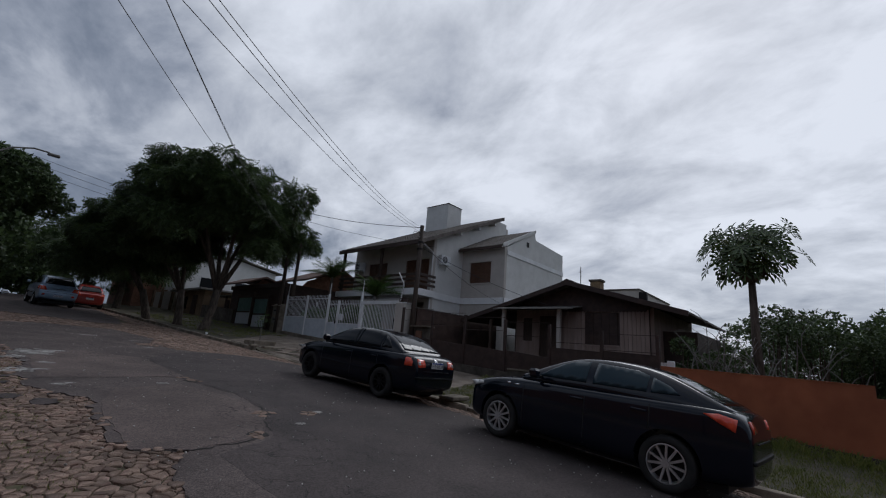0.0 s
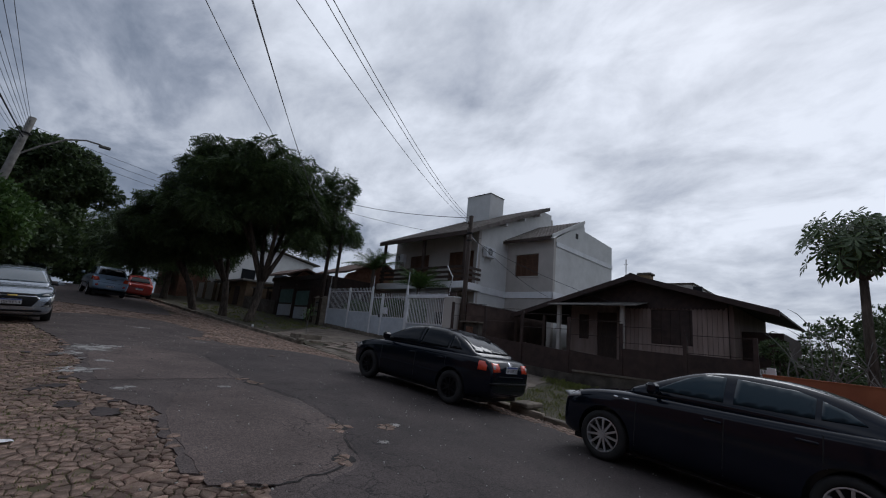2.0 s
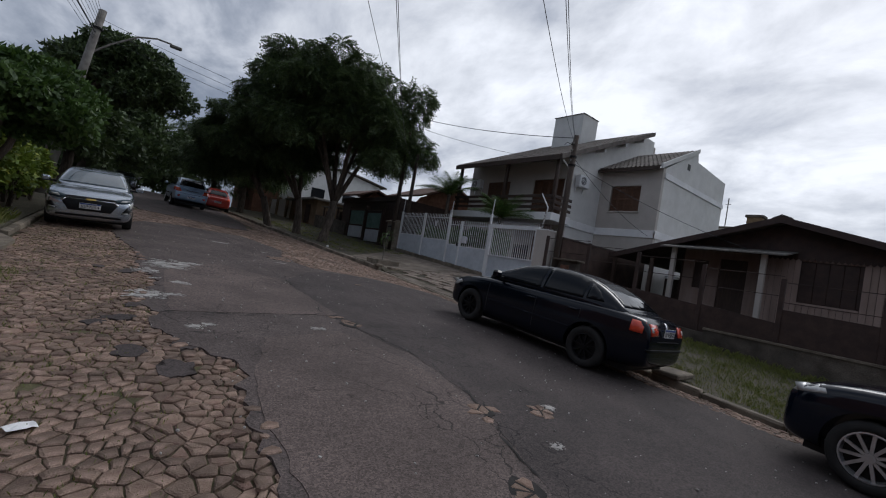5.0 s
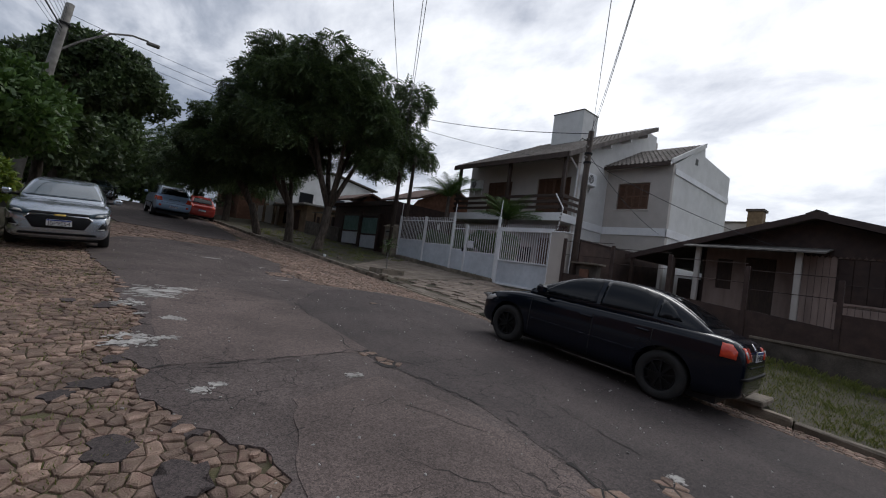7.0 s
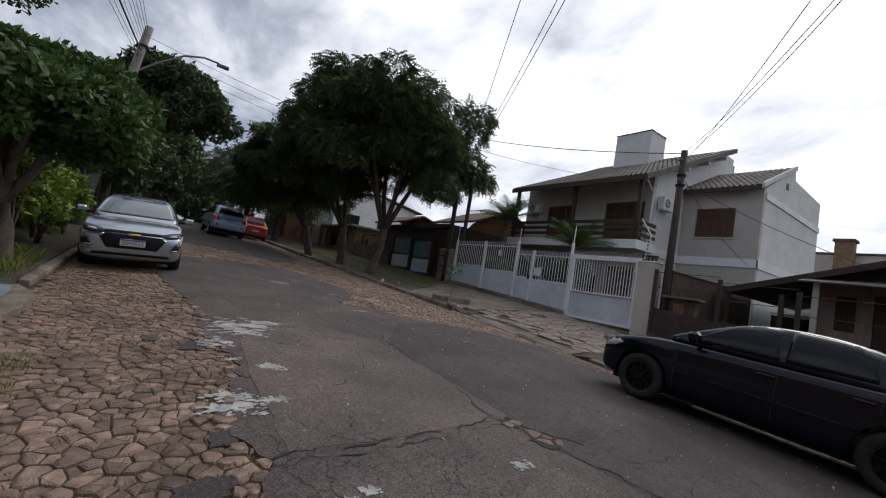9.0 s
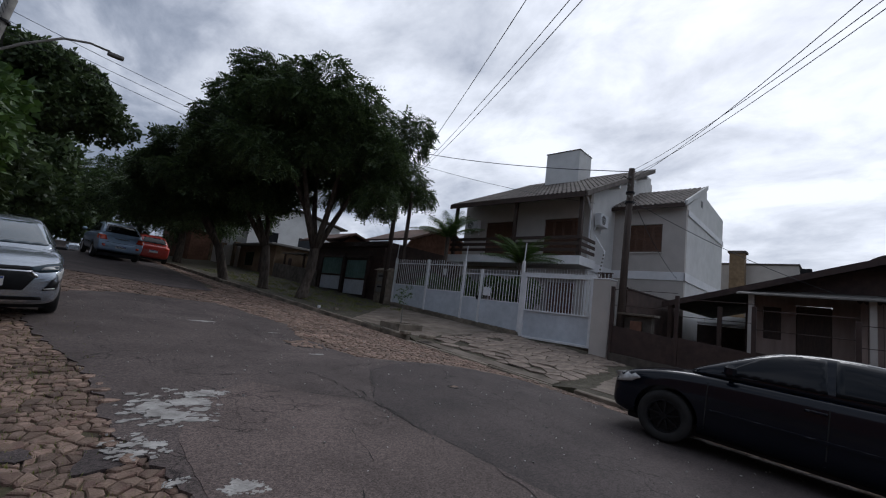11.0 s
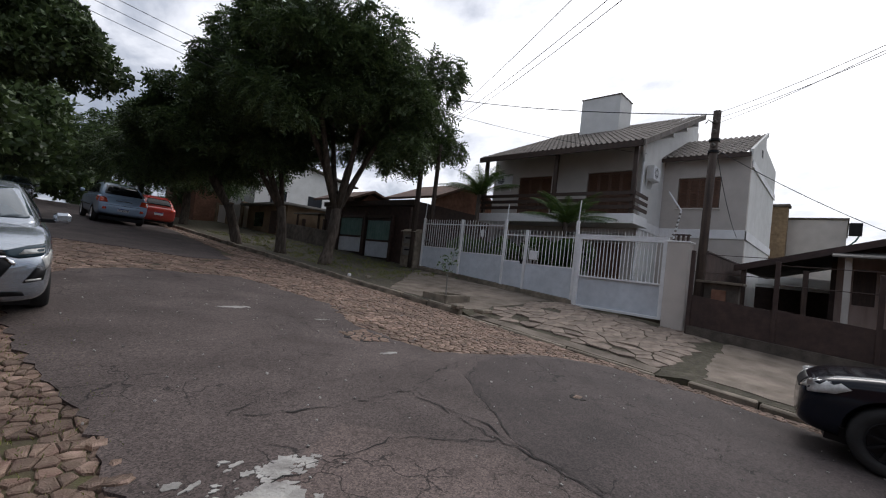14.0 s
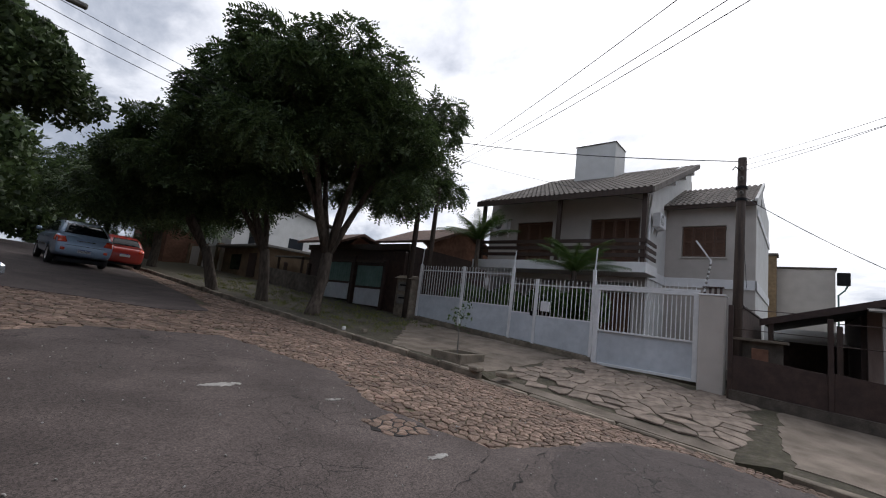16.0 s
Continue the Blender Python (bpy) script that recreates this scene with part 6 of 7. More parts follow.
# ---------------------------------------------------------------- vegetation
def leaf_cloud(name, centres, dirs, rnd, kind, size, material, parent, label=""):
    """Joins many small leaves: sprays of paired leaflets, or single broad leaves."""
    n = len(centres)
    C, D = np.asarray(centres, float), np.asarray(dirs, float)
    D = D + rnd.normal(0, 0.45, (n, 3)); D[:, 2] -= 0.15
    if kind == "pinnate":
        D[:, 2] = D[:, 2] * 0.55 - 0.30
    D /= np.linalg.norm(D, axis=1)[:, None]
    S = np.cross(D, rnd.normal(0, 1, (n, 3)) + (np.array([0, 0, 2.2]) if kind == "pinnate" else 0.0)); S /= np.linalg.norm(S, axis=1)[:, None]
    U = np.cross(S, D)
    sz = size * rnd.uniform(0.7, 1.3, (n, 1))
    quads = []
    if kind == "pinnate":
        for k in range(5):
            for sd in (-1, 1):
                a = C + D * sz * (0.2 * k) - U * sz * 0.03 * k * k
                tip = a + (S * sd * 0.42 + D * 0.22 - U * 0.10) * sz * (1 - 0.08 * k)
                m1 = a + (S * sd * 0.20 + D * 0.19) * sz
                m2 = a + (S * sd * 0.20 + D * 0.01 - U * 0.02) * sz
                quads.append(np.stack([a, m2, tip, m1], 1))
    else:
        for k in range(5):
            ang = rnd.uniform(0, 2 * math.pi, (n, 1))
            d2 = (S * np.cos(ang) + U * np.sin(ang)) * 0.8 + D * rnd.uniform(0.1, 0.8, (n, 1))
            d2 /= np.linalg.norm(d2, axis=1)[:, None]
            s2 = np.cross(d2, U + 0.3 * D); s2 /= np.linalg.norm(s2, axis=1)[:, None]
            a = C + rnd.normal(0, 0.25, (n, 3)) * sz
            quads.append(np.stack([a, a + (d2 * 0.45 + s2 * 0.26) * sz, a + d2 * sz, a + (d2 * 0.45 - s2 * 0.26) * sz], 1))
    V = np.concatenate(quads).reshape(-1, 3)
    F = np.arange(len(V)).reshape(-1, 4)
    me = bpy.data.meshes.new(name)
    me.from_pydata(V.tolist(), [], F.tolist())
    return mesh_part(name, me, material, parent, label)


def blob_points(rnd, blobs, per, shell=0.55):
    cs, ds = [], []
    total = sum(b[3] * b[4] * b[5] for b in blobs)
    for x, y, z, a, b, c in blobs:
        n = int(per * a * b * c / total)
        d = rnd.normal(0, 1, (n, 3)); d /= np.linalg.norm(d, axis=1)[:, None]
        r = rnd.uniform(shell, 1.0, (n, 1)) ** 0.7
        keep = d[:, 2] > -0.75
        cs.append((np.array([x, y, z]) + d * r * np.array([a, b, c]))[keep]); ds.append(d[keep])
    return np.concatenate(cs), np.concatenate(ds)


def clumps(rnd, centre, radii, n, small):
    """Uneven clumps over a crown's dome, with gaps between them."""
    out = []
    for k in range(n):
        d = rnd.normal(0, 1, 3); d /= np.linalg.norm(d)
        if d[2] < -0.62:
            d[2] = -d[2] * 0.4
        r = rnd.uniform(0.45, 0.95)
        s = small * rnd.uniform(0.65, 1.35)
        out.append((centre[0] + d[0] * r * radii[0], centre[1] + d[1] * r * radii[1], centre[2] + d[2] * r * radii[2], s * 1.15, s * 1.15, s * 0.75))
    return out


def tree(label, x, y, fork, limbs, centre, radii, n, small, leaves, kind, size, material, seed, r0=0.2, lean=(0, 0), bark=None, name="tree"):
    rnd = np.random.default_rng(seed)
    z0 = hill(x, y) + 0.10
    t = thing(name, label, "tree")
    fk = Vector((x + lean[0], y + lean[1], z0 + fork))
    base = Vector((x, y, z0 - 0.1))
    part("trunk", tube([base, base + Vector((0, 0, 0.25)), base.lerp(fk, 0.55) + Vector((0.05, 0, 0)), fk], [r0 * 1.45, r0 * 1.05, r0 * 0.9, r0 * 0.8], 10), bark or M_BARK, t, "", True)
    cl = clumps(rnd, centre, radii, n, small)
    order = sorted(cl, key=lambda b: math.atan2(b[1] - y, b[0] - x))
    groups = [order[i * len(order) // limbs:(i + 1) * len(order) // limbs] for i in range(limbs)]
    for g in groups:
        if not g:
            continue
        m = Vector(np.mean([b[:3] for b in g], axis=0))
        elbow = fk.lerp(m, 0.5) + Vector((0, 0, 0.12 * (m - fk).length))
        bm = tube([fk - Vector((0, 0, 0.15)), fk.lerp(elbow, 0.5) + Vector((rnd.uniform(-.1, .1), rnd.uniform(-.1, .1), 0)), elbow, m], [r0 * 0.62, r0 * 0.48, r0 * 0.36, r0 * 0.2], 7)
        for b in g:
            q = Vector(b[:3])
            s = elbow.lerp(m, rnd.uniform(0.1, 0.9))
            add_tube(bm, [s, s.lerp(q, 0.5) + Vector((0, 0, 0.1)), q], [r0 * 0.2, r0 * 0.12, r0 * 0.04], 5)
        part("limb", bm, bark or M_BARK, t, "", True)
    c, d = blob_points(rnd, cl, leaves)
    cr = leaf_cloud("crown", c, d, rnd, kind, size, material, t)
    return t


tree("large spreading street tree with fine dark green foliage", 8.55, 25.3, 2.2, 7, (8.75, 25.8, 7.8), (5.3, 4.5, 3.6), 260, 0.62, 30000, "pinnate", 0.40, M_LEAF1, 5, 0.24, (0.35, 0.2))
tree("dark street tree with a forked trunk", 8.2, 28.4, 2.0, 5, (6.6, 29.6, 6.6), (3.2, 3.4, 2.8), 100, 0.6, 13500, "pinnate", 0.42, M_LEAF1, 6, 0.22, (-0.1, 0.2))
tree("dark street tree leaning over the road", 7.2, 30.7, 1.7, 5, (5.2, 32.8, 5.6), (2.4, 3.2, 2.1), 70, 0.6, 11000, "pinnate", 0.42, M_LEAF1, 7, 0.22, (-0.4, 0.3))
tree("dense bushy street tree with glossy green leaves", -1.65, 16.0, 1.0, 5, (-1.85, 15.6, 3.15), (1.5, 1.5, 0.88), 80, 0.4, 17000, "broad", 0.115, M_LEAF2, 8, 0.13, (-0.1, -0.1))
tree("tall dark tree behind the parked silver car", -2.4, 29.6, 2.9, 5, (-0.3, 29.6, 7.2), (2.6, 2.6, 1.9), 80, 0.66, 15000, "broad", 0.20, M_LEAF1, 9, 0.25)
tree("tall dark garden tree with feathery foliage", -4.7, 20.2, 3.6, 5, (-4.5, 19.6, 7.6), (1.7, 2.0, 1.7), 60, 0.55, 8500, "pinnate", 0.40, M_LEAF1, 10, 0.2)
tree("dark street tree farther up the street", -2.4, 36.0, 2.6, 4, (-2.8, 36.0, 5.6), (2.4, 3.6, 2.2), 34, 1.2, 6500, "broad", 0.34, M_LEAF1, 11, 0.26)
tree("dark street tree farther up the street", -2.6, 48.0, 2.6, 4, (-1.2, 48.0, 6.6), (4.0, 5.0, 3.2), 34, 1.6, 5500, "broad", 0.42, M_LEAF1, 12, 0.28)
tree("dark street tree farther up the street", 8.0, 42.5, 2.4, 4, (7.2, 43.0, 6.6), (3.6, 4.4, 2.8), 34, 1.5, 6000, "pinnate", 0.55, M_LEAF1, 13, 0.26)
tree("dark street tree near the crest", 7.6, 55.0, 2.4, 4, (6.2, 55.0, 7.2), (4.6, 5.0, 3.2), 32, 1.7, 5000, "pinnate", 0.7, M_LEAF1, 14, 0.28)
tree("dark tree at the crest of the street", 1.5, 86.0, 1.5, 4, (1.0, 86.0, 6.5), (9.0, 5.0, 4.2), 40, 2.4, 5000, "broad", 0.8, M_LEAF1, 15, 0.35)
tree("dark tree at the crest of the street", -4.5, 66.0, 2.0, 4, (-4.0, 66.0, 6.8), (5.0, 6.0, 3.6), 34, 2.0, 5000, "broad", 0.6, M_LEAF1, 16, 0.3)


def hedge(label, blobs, leaves, size, material, seed, kind="broad"):
    rnd = np.random.default_rng(seed)
    t = thing("bush", label, "bush")
    x, y = np.mean([b[0] for b in blobs]), np.mean([b[1] for b in blobs])
    for b in blobs:
        g = Vector((b[0], b[1], hill(b[0], b[1]) + 0.05))
        for k in range(3):
            q = Vector(b[:3]) + Vector((rnd.uniform(-.6, .6) * b[3], rnd.uniform(-.6, .6) * b[4], rnd.uniform(0, .8) * b[5]))
            part("stem", tube([g + Vector((rnd.uniform(-.1, .1), rnd.uniform(-.1, .1), -0.1)), g.lerp(q, 0.5) + Vector((rnd.uniform(-.1, .1), 0, 0.1)), q], [0.035, 0.025, 0.008], 5), M_BARK, t)
    c, d = blob_points(rnd, blobs, leaves)
    leaf_cloud("foliage", c, d, rnd, kind, size, material, t)
    return t


def blobs_line(rnd_seed, n, x, y, z, r):
    q = np.random.default_rng(rnd_seed)
    return [(q.uniform(*x), q.uniform(*y), q.uniform(*z), r * q.uniform(.7, 1.3), r * q.uniform(.7, 1.3), r * q.uniform(.7, 1.2)) for _ in range(n)]


hedge("yellow-green variegated hedge behind the parked car", blobs_line(1, 22, (-3.2, -1.75), (17.6, 23.0), (1.6, 2.75), 0.5), 5000, 0.15, M_LEAF3, 21)
hedge("dark garden shrubs along the far pavement", blobs_line(2, 30, (-6.5, -3.2), (17, 34), (1.8, 3.2), 1.0), 6000, 0.24, M_LEAF1, 22)
hedge("dark overgrown shrubs behind the orange wall", blobs_line(3, 70, (16.0, 21.0), (-7.0, 3.6), (0.4, 3.0), 0.75), 34000, 0.09, M_LEAF1, 23)
hedge("dense dark bushes on the slope behind", blobs_line(4, 24, (19.0, 28.0), (-10.0, 4.0), (0.0, 2.6), 1.4), 15000, 0.15, M_LEAF1, 24)
hedge("thin shrub beside the wooden house", blobs_line(5, 5, (14.4, 15.6), (3.4, 4.3), (1.2, 2.2), 0.35), 700, 0.10, M_LEAF1, 25)


def bare_shrub(x, y, seed):
    rnd = random.Random(seed)
    t = thing("bare_shrub", "leafless shrub with tangled pale twigs", "bush")
    z0 = hill(x, y)
    for k in range(9):
        p = Vector((x + rnd.uniform(-.15, .15), y + rnd.uniform(-.15, .15), z0))
        d = Vector((rnd.uniform(-.5, .5), rnd.uniform(-.7, .7), 1)).normalized()
        pts = [p]
        bm = bmesh.new()
        for i in range(5):
            d = (d + Vector((rnd.uniform(-.45, .45), rnd.uniform(-.45, .45), rnd.uniform(-.15, .2)))).normalized()
            p = p + d * rnd.uniform(0.35, 0.6)
            pts.append(p)
            if i > 1:
                e = p + Vector((rnd.uniform(-.5, .5), rnd.uniform(-.5, .5), rnd.uniform(0, .5)))
                add_tube(bm, [p, p.lerp(e, 0.5) + Vector((0, 0, 0.06)), e], [0.012, 0.008, 0.004], 4)
        add_tube(bm, pts, [0.035, 0.03, 0.024, 0.018, 0.012, 0.006], 5)
        part("branch", bm, M_CONCP, t)


bare_shrub(13.9, 3.5, 3)
bare_shrub(14.3, 2.7, 4)
bare_shrub(13.6, 1.6, 5)


def papaya(x, y):
    rnd = np.random.default_rng(31)
    t = thing("papaya_tree", "slender papaya tree with a crown of large lobed leaves", "tree")
    z0 = hill(x, y)
    top = Vector((x + 0.05, y, 4.8))
    part("trunk", tube([(x, y, z0 - 0.1), (x + 0.03, y + 0.03, 2.4), top], [0.13, 0.11, 0.08], 10), M_BARK, t, "", True)
    heads = [top + Vector((0, 0, 0.1)), Vector((x + 0.3, y - 0.3, 5.15)), Vector((x - 0.25, y + 0.35, 5.0))]
    for hd in heads[1:]:
        part("trunk_fork", tube([(x, y, 4.0), (hd.x, hd.y, 4.3), hd], [0.07, 0.06, 0.05], 8), M_BARK, t, "", True)
    for k in range(120):
        hd = heads[k % 3]
        a = 2.399 * k
        el = rnd.uniform(-0.95, 0.9)
        ln = rnd.uniform(0.5, 1.0)
        d = Vector((math.cos(a) * math.cos(el), math.sin(a) * math.cos(el), math.sin(el)))
        tip = hd + d * ln - Vector((0, 0, 0.12))
        V, F = [], []
        s = Vector((-math.sin(a), math.cos(a), 0))
        down = Vector((0, 0, -1))
        out = (d * 0.5 + down * 0.75).normalized()
        for j in range(9):   # drooping lobes round the stalk's end
            b = (j - 4) * 0.62
            ld = (out * math.cos(b) + s * math.sin(b)).normalized()
            ls = (out * -math.sin(b) + s * math.cos(b)).normalized()
            L = 0.38 * rnd.uniform(0.8, 1.15) * (1 - 0.05 * abs(j - 4))
            o = len(V)
            nrm = ld.cross(ls) * 0.02
            V += [tip, tip + ld * L * 0.5 + ls * L * 0.08, tip + ld * L * 0.72 + ls * L * 0.13 + nrm, tip + ld * L, tip + ld * L * 0.72 - ls * L * 0.13 + nrm, tip + ld * L * 0.5 - ls * L * 0.08]
            F.append((o, o + 1, o + 2, o + 3, o + 4, o + 5))
        me = bpy.data.meshes.new("leaf")
        me.from_pydata([tuple(v) for v in V], [], F)
        lf = mesh_part("leaf", me, M_LEAF1, t)
        part("stalk", tube([hd, hd.lerp(tip, 0.5) + Vector((0, 0, 0.05)), tip], [0.014, 0.011, 0.008], 5), M_GRASS, lf)


papaya(14.5, 2.35)


def palm(x, y, z, fronds, ln, seed, label):
    rnd = np.random.default_rng(seed)
    t = thing("palm", label, "palm")
    z0 = hill(x, y)
    part("trunk", tube([(x, y, z0 - 0.1), (x, y, z)], [0.12, 0.09], 8), M_BARK, t, "", True)
    for k in range(fronds):
        a = 2.399 * k
        el = rnd.uniform(0.35, 1.4)
        d = Vector((math.cos(a), math.sin(a), 0))
        L = ln * rnd.uniform(0.8, 1.15)
        pts = []
        for i in range(9):
            s = i / 8
            pts.append(Vector((x, y, z)) + d * (L * s * math.cos(el * (1 - 0.3 * s))) + Vector((0, 0, L * (s * math.sin(el) - 0.36 * s * s))))
        V, F = [], []
        side = Vector((-d.y, d.x, 0))
        for i in range(1, 9):
            for q in range(4):
                p = pts[i - 1].lerp(pts[i], q / 4)
                fw = (pts[i] - pts[i - 1]).normalized()
                w = L * 0.22 * math.sin(math.pi * min(0.98, (i + q / 4) / 9.4)) + 0.05
                for sd in (-1, 1):
                    o = len(V)
                    tip = p + side * sd * w + fw * w * 0.55 - Vector((0, 0, w * 0.45))
                    V += [p, p + fw * 0.035, tip]
                    F.append((o, o + 1, o + 2))
        me = bpy.data.meshes.new("frond")
        me.from_pydata([tuple(v) for v in V], [], F)
        fr = mesh_part("frond", me, M_LEAF2, t)
        part("midrib", tube(pts, [0.014 - 0.0014 * i for i in range(9)], 4), M_GRASS, fr)


palm(14.3, 22.9, 5.15, 22, 1.9, 41, "young palm with arching fronds behind the white fence")
palm(14.2, 18.6, 3.95, 22, 1.7, 42, "bushy palm behind the white gate")
hedge("dense dark green shrubs behind the white fence", blobs_line(7, 34, (12.9, 14.0), (17.4, 23.7), (1.5, 2.9), 0.45), 9000, 0.13, M_LEAF2, 27)


# ---------------------------------------------------------------- neighbours up and down the street
def neighbour():
    h = thing("brown_house", "low brown house with clay tile roofs behind the trees", "house")
    part("wall", box(12.75, 18.8, 25.3, 33.0, 1.0, 4.62), M_BROWN, h)
    part("roof", prism([(12.0, 4.66), (13.3, 5.2), (15.3, 4.66), (15.3, 4.76), (13.3, 5.32), (12.0, 4.77)], "y", 29.2, 33.2), M_TILE, h)
    part("gable", prism([(12.76, 4.63), (13.3, 5.15), (15.2, 4.63)], "y", 29.6, 29.75), M_BRICK, h)
    part("gable", prism([(13.9, 4.63), (14.2, 5.0), (16.5, 5.95), (18.8, 5.0), (18.8, 4.63)], "y", 25.4, 25.5), M_BRICK, h)
    part("roof", prism([(13.8, 4.95), (16.5, 6.05), (19.1, 4.95), (19.1, 5.06), (16.5, 6.17), (13.8, 5.06)], "y", 25.0, 29.1), M_TILE, h)
    part("fascia", box(12.6, 12.745, 25.2, 33.0, 4.40, 4.66), M_WOOD, h)
    lw2 = thing("boundary_wall", "dark brown boundary wall beside the meter pier", "wall")
    part("wall_body", box(12.3, 12.45, 25.05, 26.0, 1.2, 4.25, 0.01), M_BROWN, lw2)
    f = thing("old_fence", "patchwork fence of white panels, teal corrugated sheets and dark posts", "fence")
    for y0, y1, zt in ((26.17, 27.95, 3.6), (28.45, 30.35, 3.72)):
        zb = hill(12.2, y0) + 0.24
        part("panel", box(12.18, 12.21, y0, y1, zb, zb + 0.78, 0.004), M_PANEL, f)
        part("panel_rail", box(12.165, 12.178, y0, y1, zb + 0.72, zb + 0.78), M_BROWN, f)
        n = int((y1 - y0) / 0.03)
        me = bpy.data.meshes.new("upper_sheet")
        me.from_pydata([(12.2 + 0.014 * math.sin(k * 1.05), y0 + (y1 - y0) * k / n, z) for k in range(n + 1) for z in (zb + 0.82, zt)], [], [(2 * k, 2 * k + 2, 2 * k + 3, 2 * k + 1) for k in range(n)])
        mesh_part("upper_sheet", me, M_GREEN, f, "teal corrugated sheet")
    for y, zt in ((26.07, 3.85), (28.2, 4.02), (30.45, 3.95), (32.0, 3.6), (34.4, 3.6)):
        zb = hill(12.2, y)
        part("post", box(12.12, 12.28, y - 0.08, y + 0.08, zb, zt, 0.01), M_BROWN, f)
    part("beam", box(12.15, 12.25, 26.17, 30.35, 3.76, 3.86), M_WOOD, f)
    lo = thing("low_wall", "low dark mossy garden wall behind the trees", "wall")
    part("wall_body", prism([(30.6, 1.6), (36.3, 1.9), (36.3, hill(12.2, 36.3) + 1.0), (30.6, hill(12.2, 30.6) + 1.0)], "x", 12.05, 12.25), M_STONE, lo)
    cp = thing("carport_roof", "thin corrugated canopy on dark posts over the yard", "canopy")
    part("sheet_roof", prism([(12.4, 3.95), (16.0, 4.2), (16.0, 4.25), (12.4, 4.0)], "y", 33.05, 36.2), M_CONCP, cp)
    for y in (33.3, 35.9):
        part("post", box(12.5, 12.6, y - 0.05, y + 0.05, 1.9, 3.95), M_BROWN, cp)
    b = thing("meter_box", "weathered masonry pier with two meter cabinets and a small tiled cap", "meter box")
    part("pier", box(11.95, 12.35, 24.12, 24.98, 1.3, 3.12, 0.01), M_KERB, b)
    for z in (2.62, 2.12):
        part("cabinet", box(11.90, 11.947, 24.27, 24.83, z, z + 0.36, 0.01), M_CONCP, b)
        part("slot", box(11.890, 11.898, 24.40, 24.72, z + 0.2, z + 0.26), M_PLAST, b)
    part("cap", prism([(11.84, 3.123), (12.15, 3.26), (12.45, 3.123)], "y", 24.05, 25.04), M_KERB, b)
    w = thing("white_house", "tall pale house with a flat dark eave farther up the street", "house")
    part("wall", box(13.0, 21.4, 44.2, 54.0, 1.5, 7.75), M_WALLS, w)
    part("roof", prism([(12.4, 7.75), (17.2, 8.5), (22.0, 7.75), (22.0, 7.87), (17.2, 8.63), (12.4, 7.87)], "y", 43.8, 54.4), M_STONE, w)
    part("gable", prism([(13.0, 7.752), (17.2, 8.45), (21.4, 7.752)], "y", 44.2, 44.4), M_WALLS, w)
    for x in (14.2, 17.4):
        part("window", box(x, x + 1.3, 44.16, 44.2, 5.0, 6.2), M_GLASS, w)
    g = thing("old_house", "weathered ochre plastered house front with a flat roof up the street", "house")
    part("wall", box(12.2, 20.0, 36.7, 43.0, 2.0, 4.45), M_OCHRE, g)
    part("roof", box(11.7, 20.4, 36.3, 43.4, 4.45, 4.6, 0.02), M_CONCP, g)
    part("door", box(12.15, 12.2, 38.0, 39.0, 2.6, 4.1), M_BROWN, g)
    part("window", box(12.16, 12.2, 40.2, 41.6, 3.0, 4.0), M_GLASS, g)
    cw = thing("cream_wall", "cream plastered street wall with ochre piers", "wall")
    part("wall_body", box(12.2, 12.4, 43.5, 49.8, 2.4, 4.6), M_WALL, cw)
    for y in (44.0, 47.0, 49.6):
        part("pier", box(12.05, 12.45, y - 0.2, y + 0.2, 2.4, 4.8, 0.01), M_OCHRE, cw)
    pk = thing("pink_house", "brick and pink house with a balcony near the crest", "house")
    part("wall", box(10.5, 18.0, 50.0, 60.0, 2.5, 9.0), M_BRICK, pk)
    part("roof", box(10.2, 18.3, 49.7, 60.3, 9.0, 9.2), M_STONE, pk)
    part("window", box(10.45, 10.5, 51.5, 53.0, 6.0, 7.4), M_GLASS, pk)
    part("window", box(12.0, 13.5, 49.95, 50.0, 6.0, 7.4), M_GLASS, pk)
    c = thing("cream_house", "cream rendered flat-roofed house with a brick chimney behind", "house")
    part("wall", box(34.6, 44.0, 11.15, 20.5, -2.5, 7.15), M_WALL, c)
    part("parapet", box(34.53, 44.07, 11.08, 20.57, 7.15, 7.27), M_STONE, c)
    part("chimney", box(33.85, 34.6, 13.9, 14.75, -1.5, 7.85), M_YBRICK, c, "yellow-brown brick chimney")
    part("chimney_cap", box(33.75, 34.7, 13.8, 14.85, 7.85, 8.02, 0.02), M_STONE, c)
    part("gutter_box", box(34.3, 34.7, 10.5, 11.08, 6.2, 6.95, 0.03), M_PLAST, c)
    part("downpipe", tube([(34.5, 10.6, 6.25), (34.5, 10.75, 5.9), (34.5, 11.03, 5.6), (34.5, 11.03, 2.0)], 0.05, 6), M_GREEN, c)
    yw = thing("yard_wall", "pale yard wall with a white handrail behind the carport", "wall")
    part("wall_body", box(23.4, 23.6, 10.0, 13.9, -1.0, 3.0), M_WALLS, yw)
    # Garden wall, built up higher to darken what the cars mirror.
    lw = thing("garden_wall", "brown rendered garden wall behind the far pavement", "wall")
    part("wall_body", prism([(-45, -3.5), (60, 3.2), (60, 5.8), (-45, 0.9)], "x", -7.6, -7.4), M_BRICK, lw)
    # Unseen plain wall, added so the car sides mirror brown instead of sky.
    hs = thing("house_front", "plain brown wall out of view, added for the car reflections", "house", kind="structure")
    part("wall_body", box(-12.0, -11.7, -45.0, 16.0, -3.5, 7.0), M_BRICK, hs)
    an = thing("antenna", "thin roof antenna mast", "antenna")
    part("mast", tube([(38.9, 17.7, 7.1), (38.9, 17.7, 10.3)], 0.04, 6), M_CONCP, an)
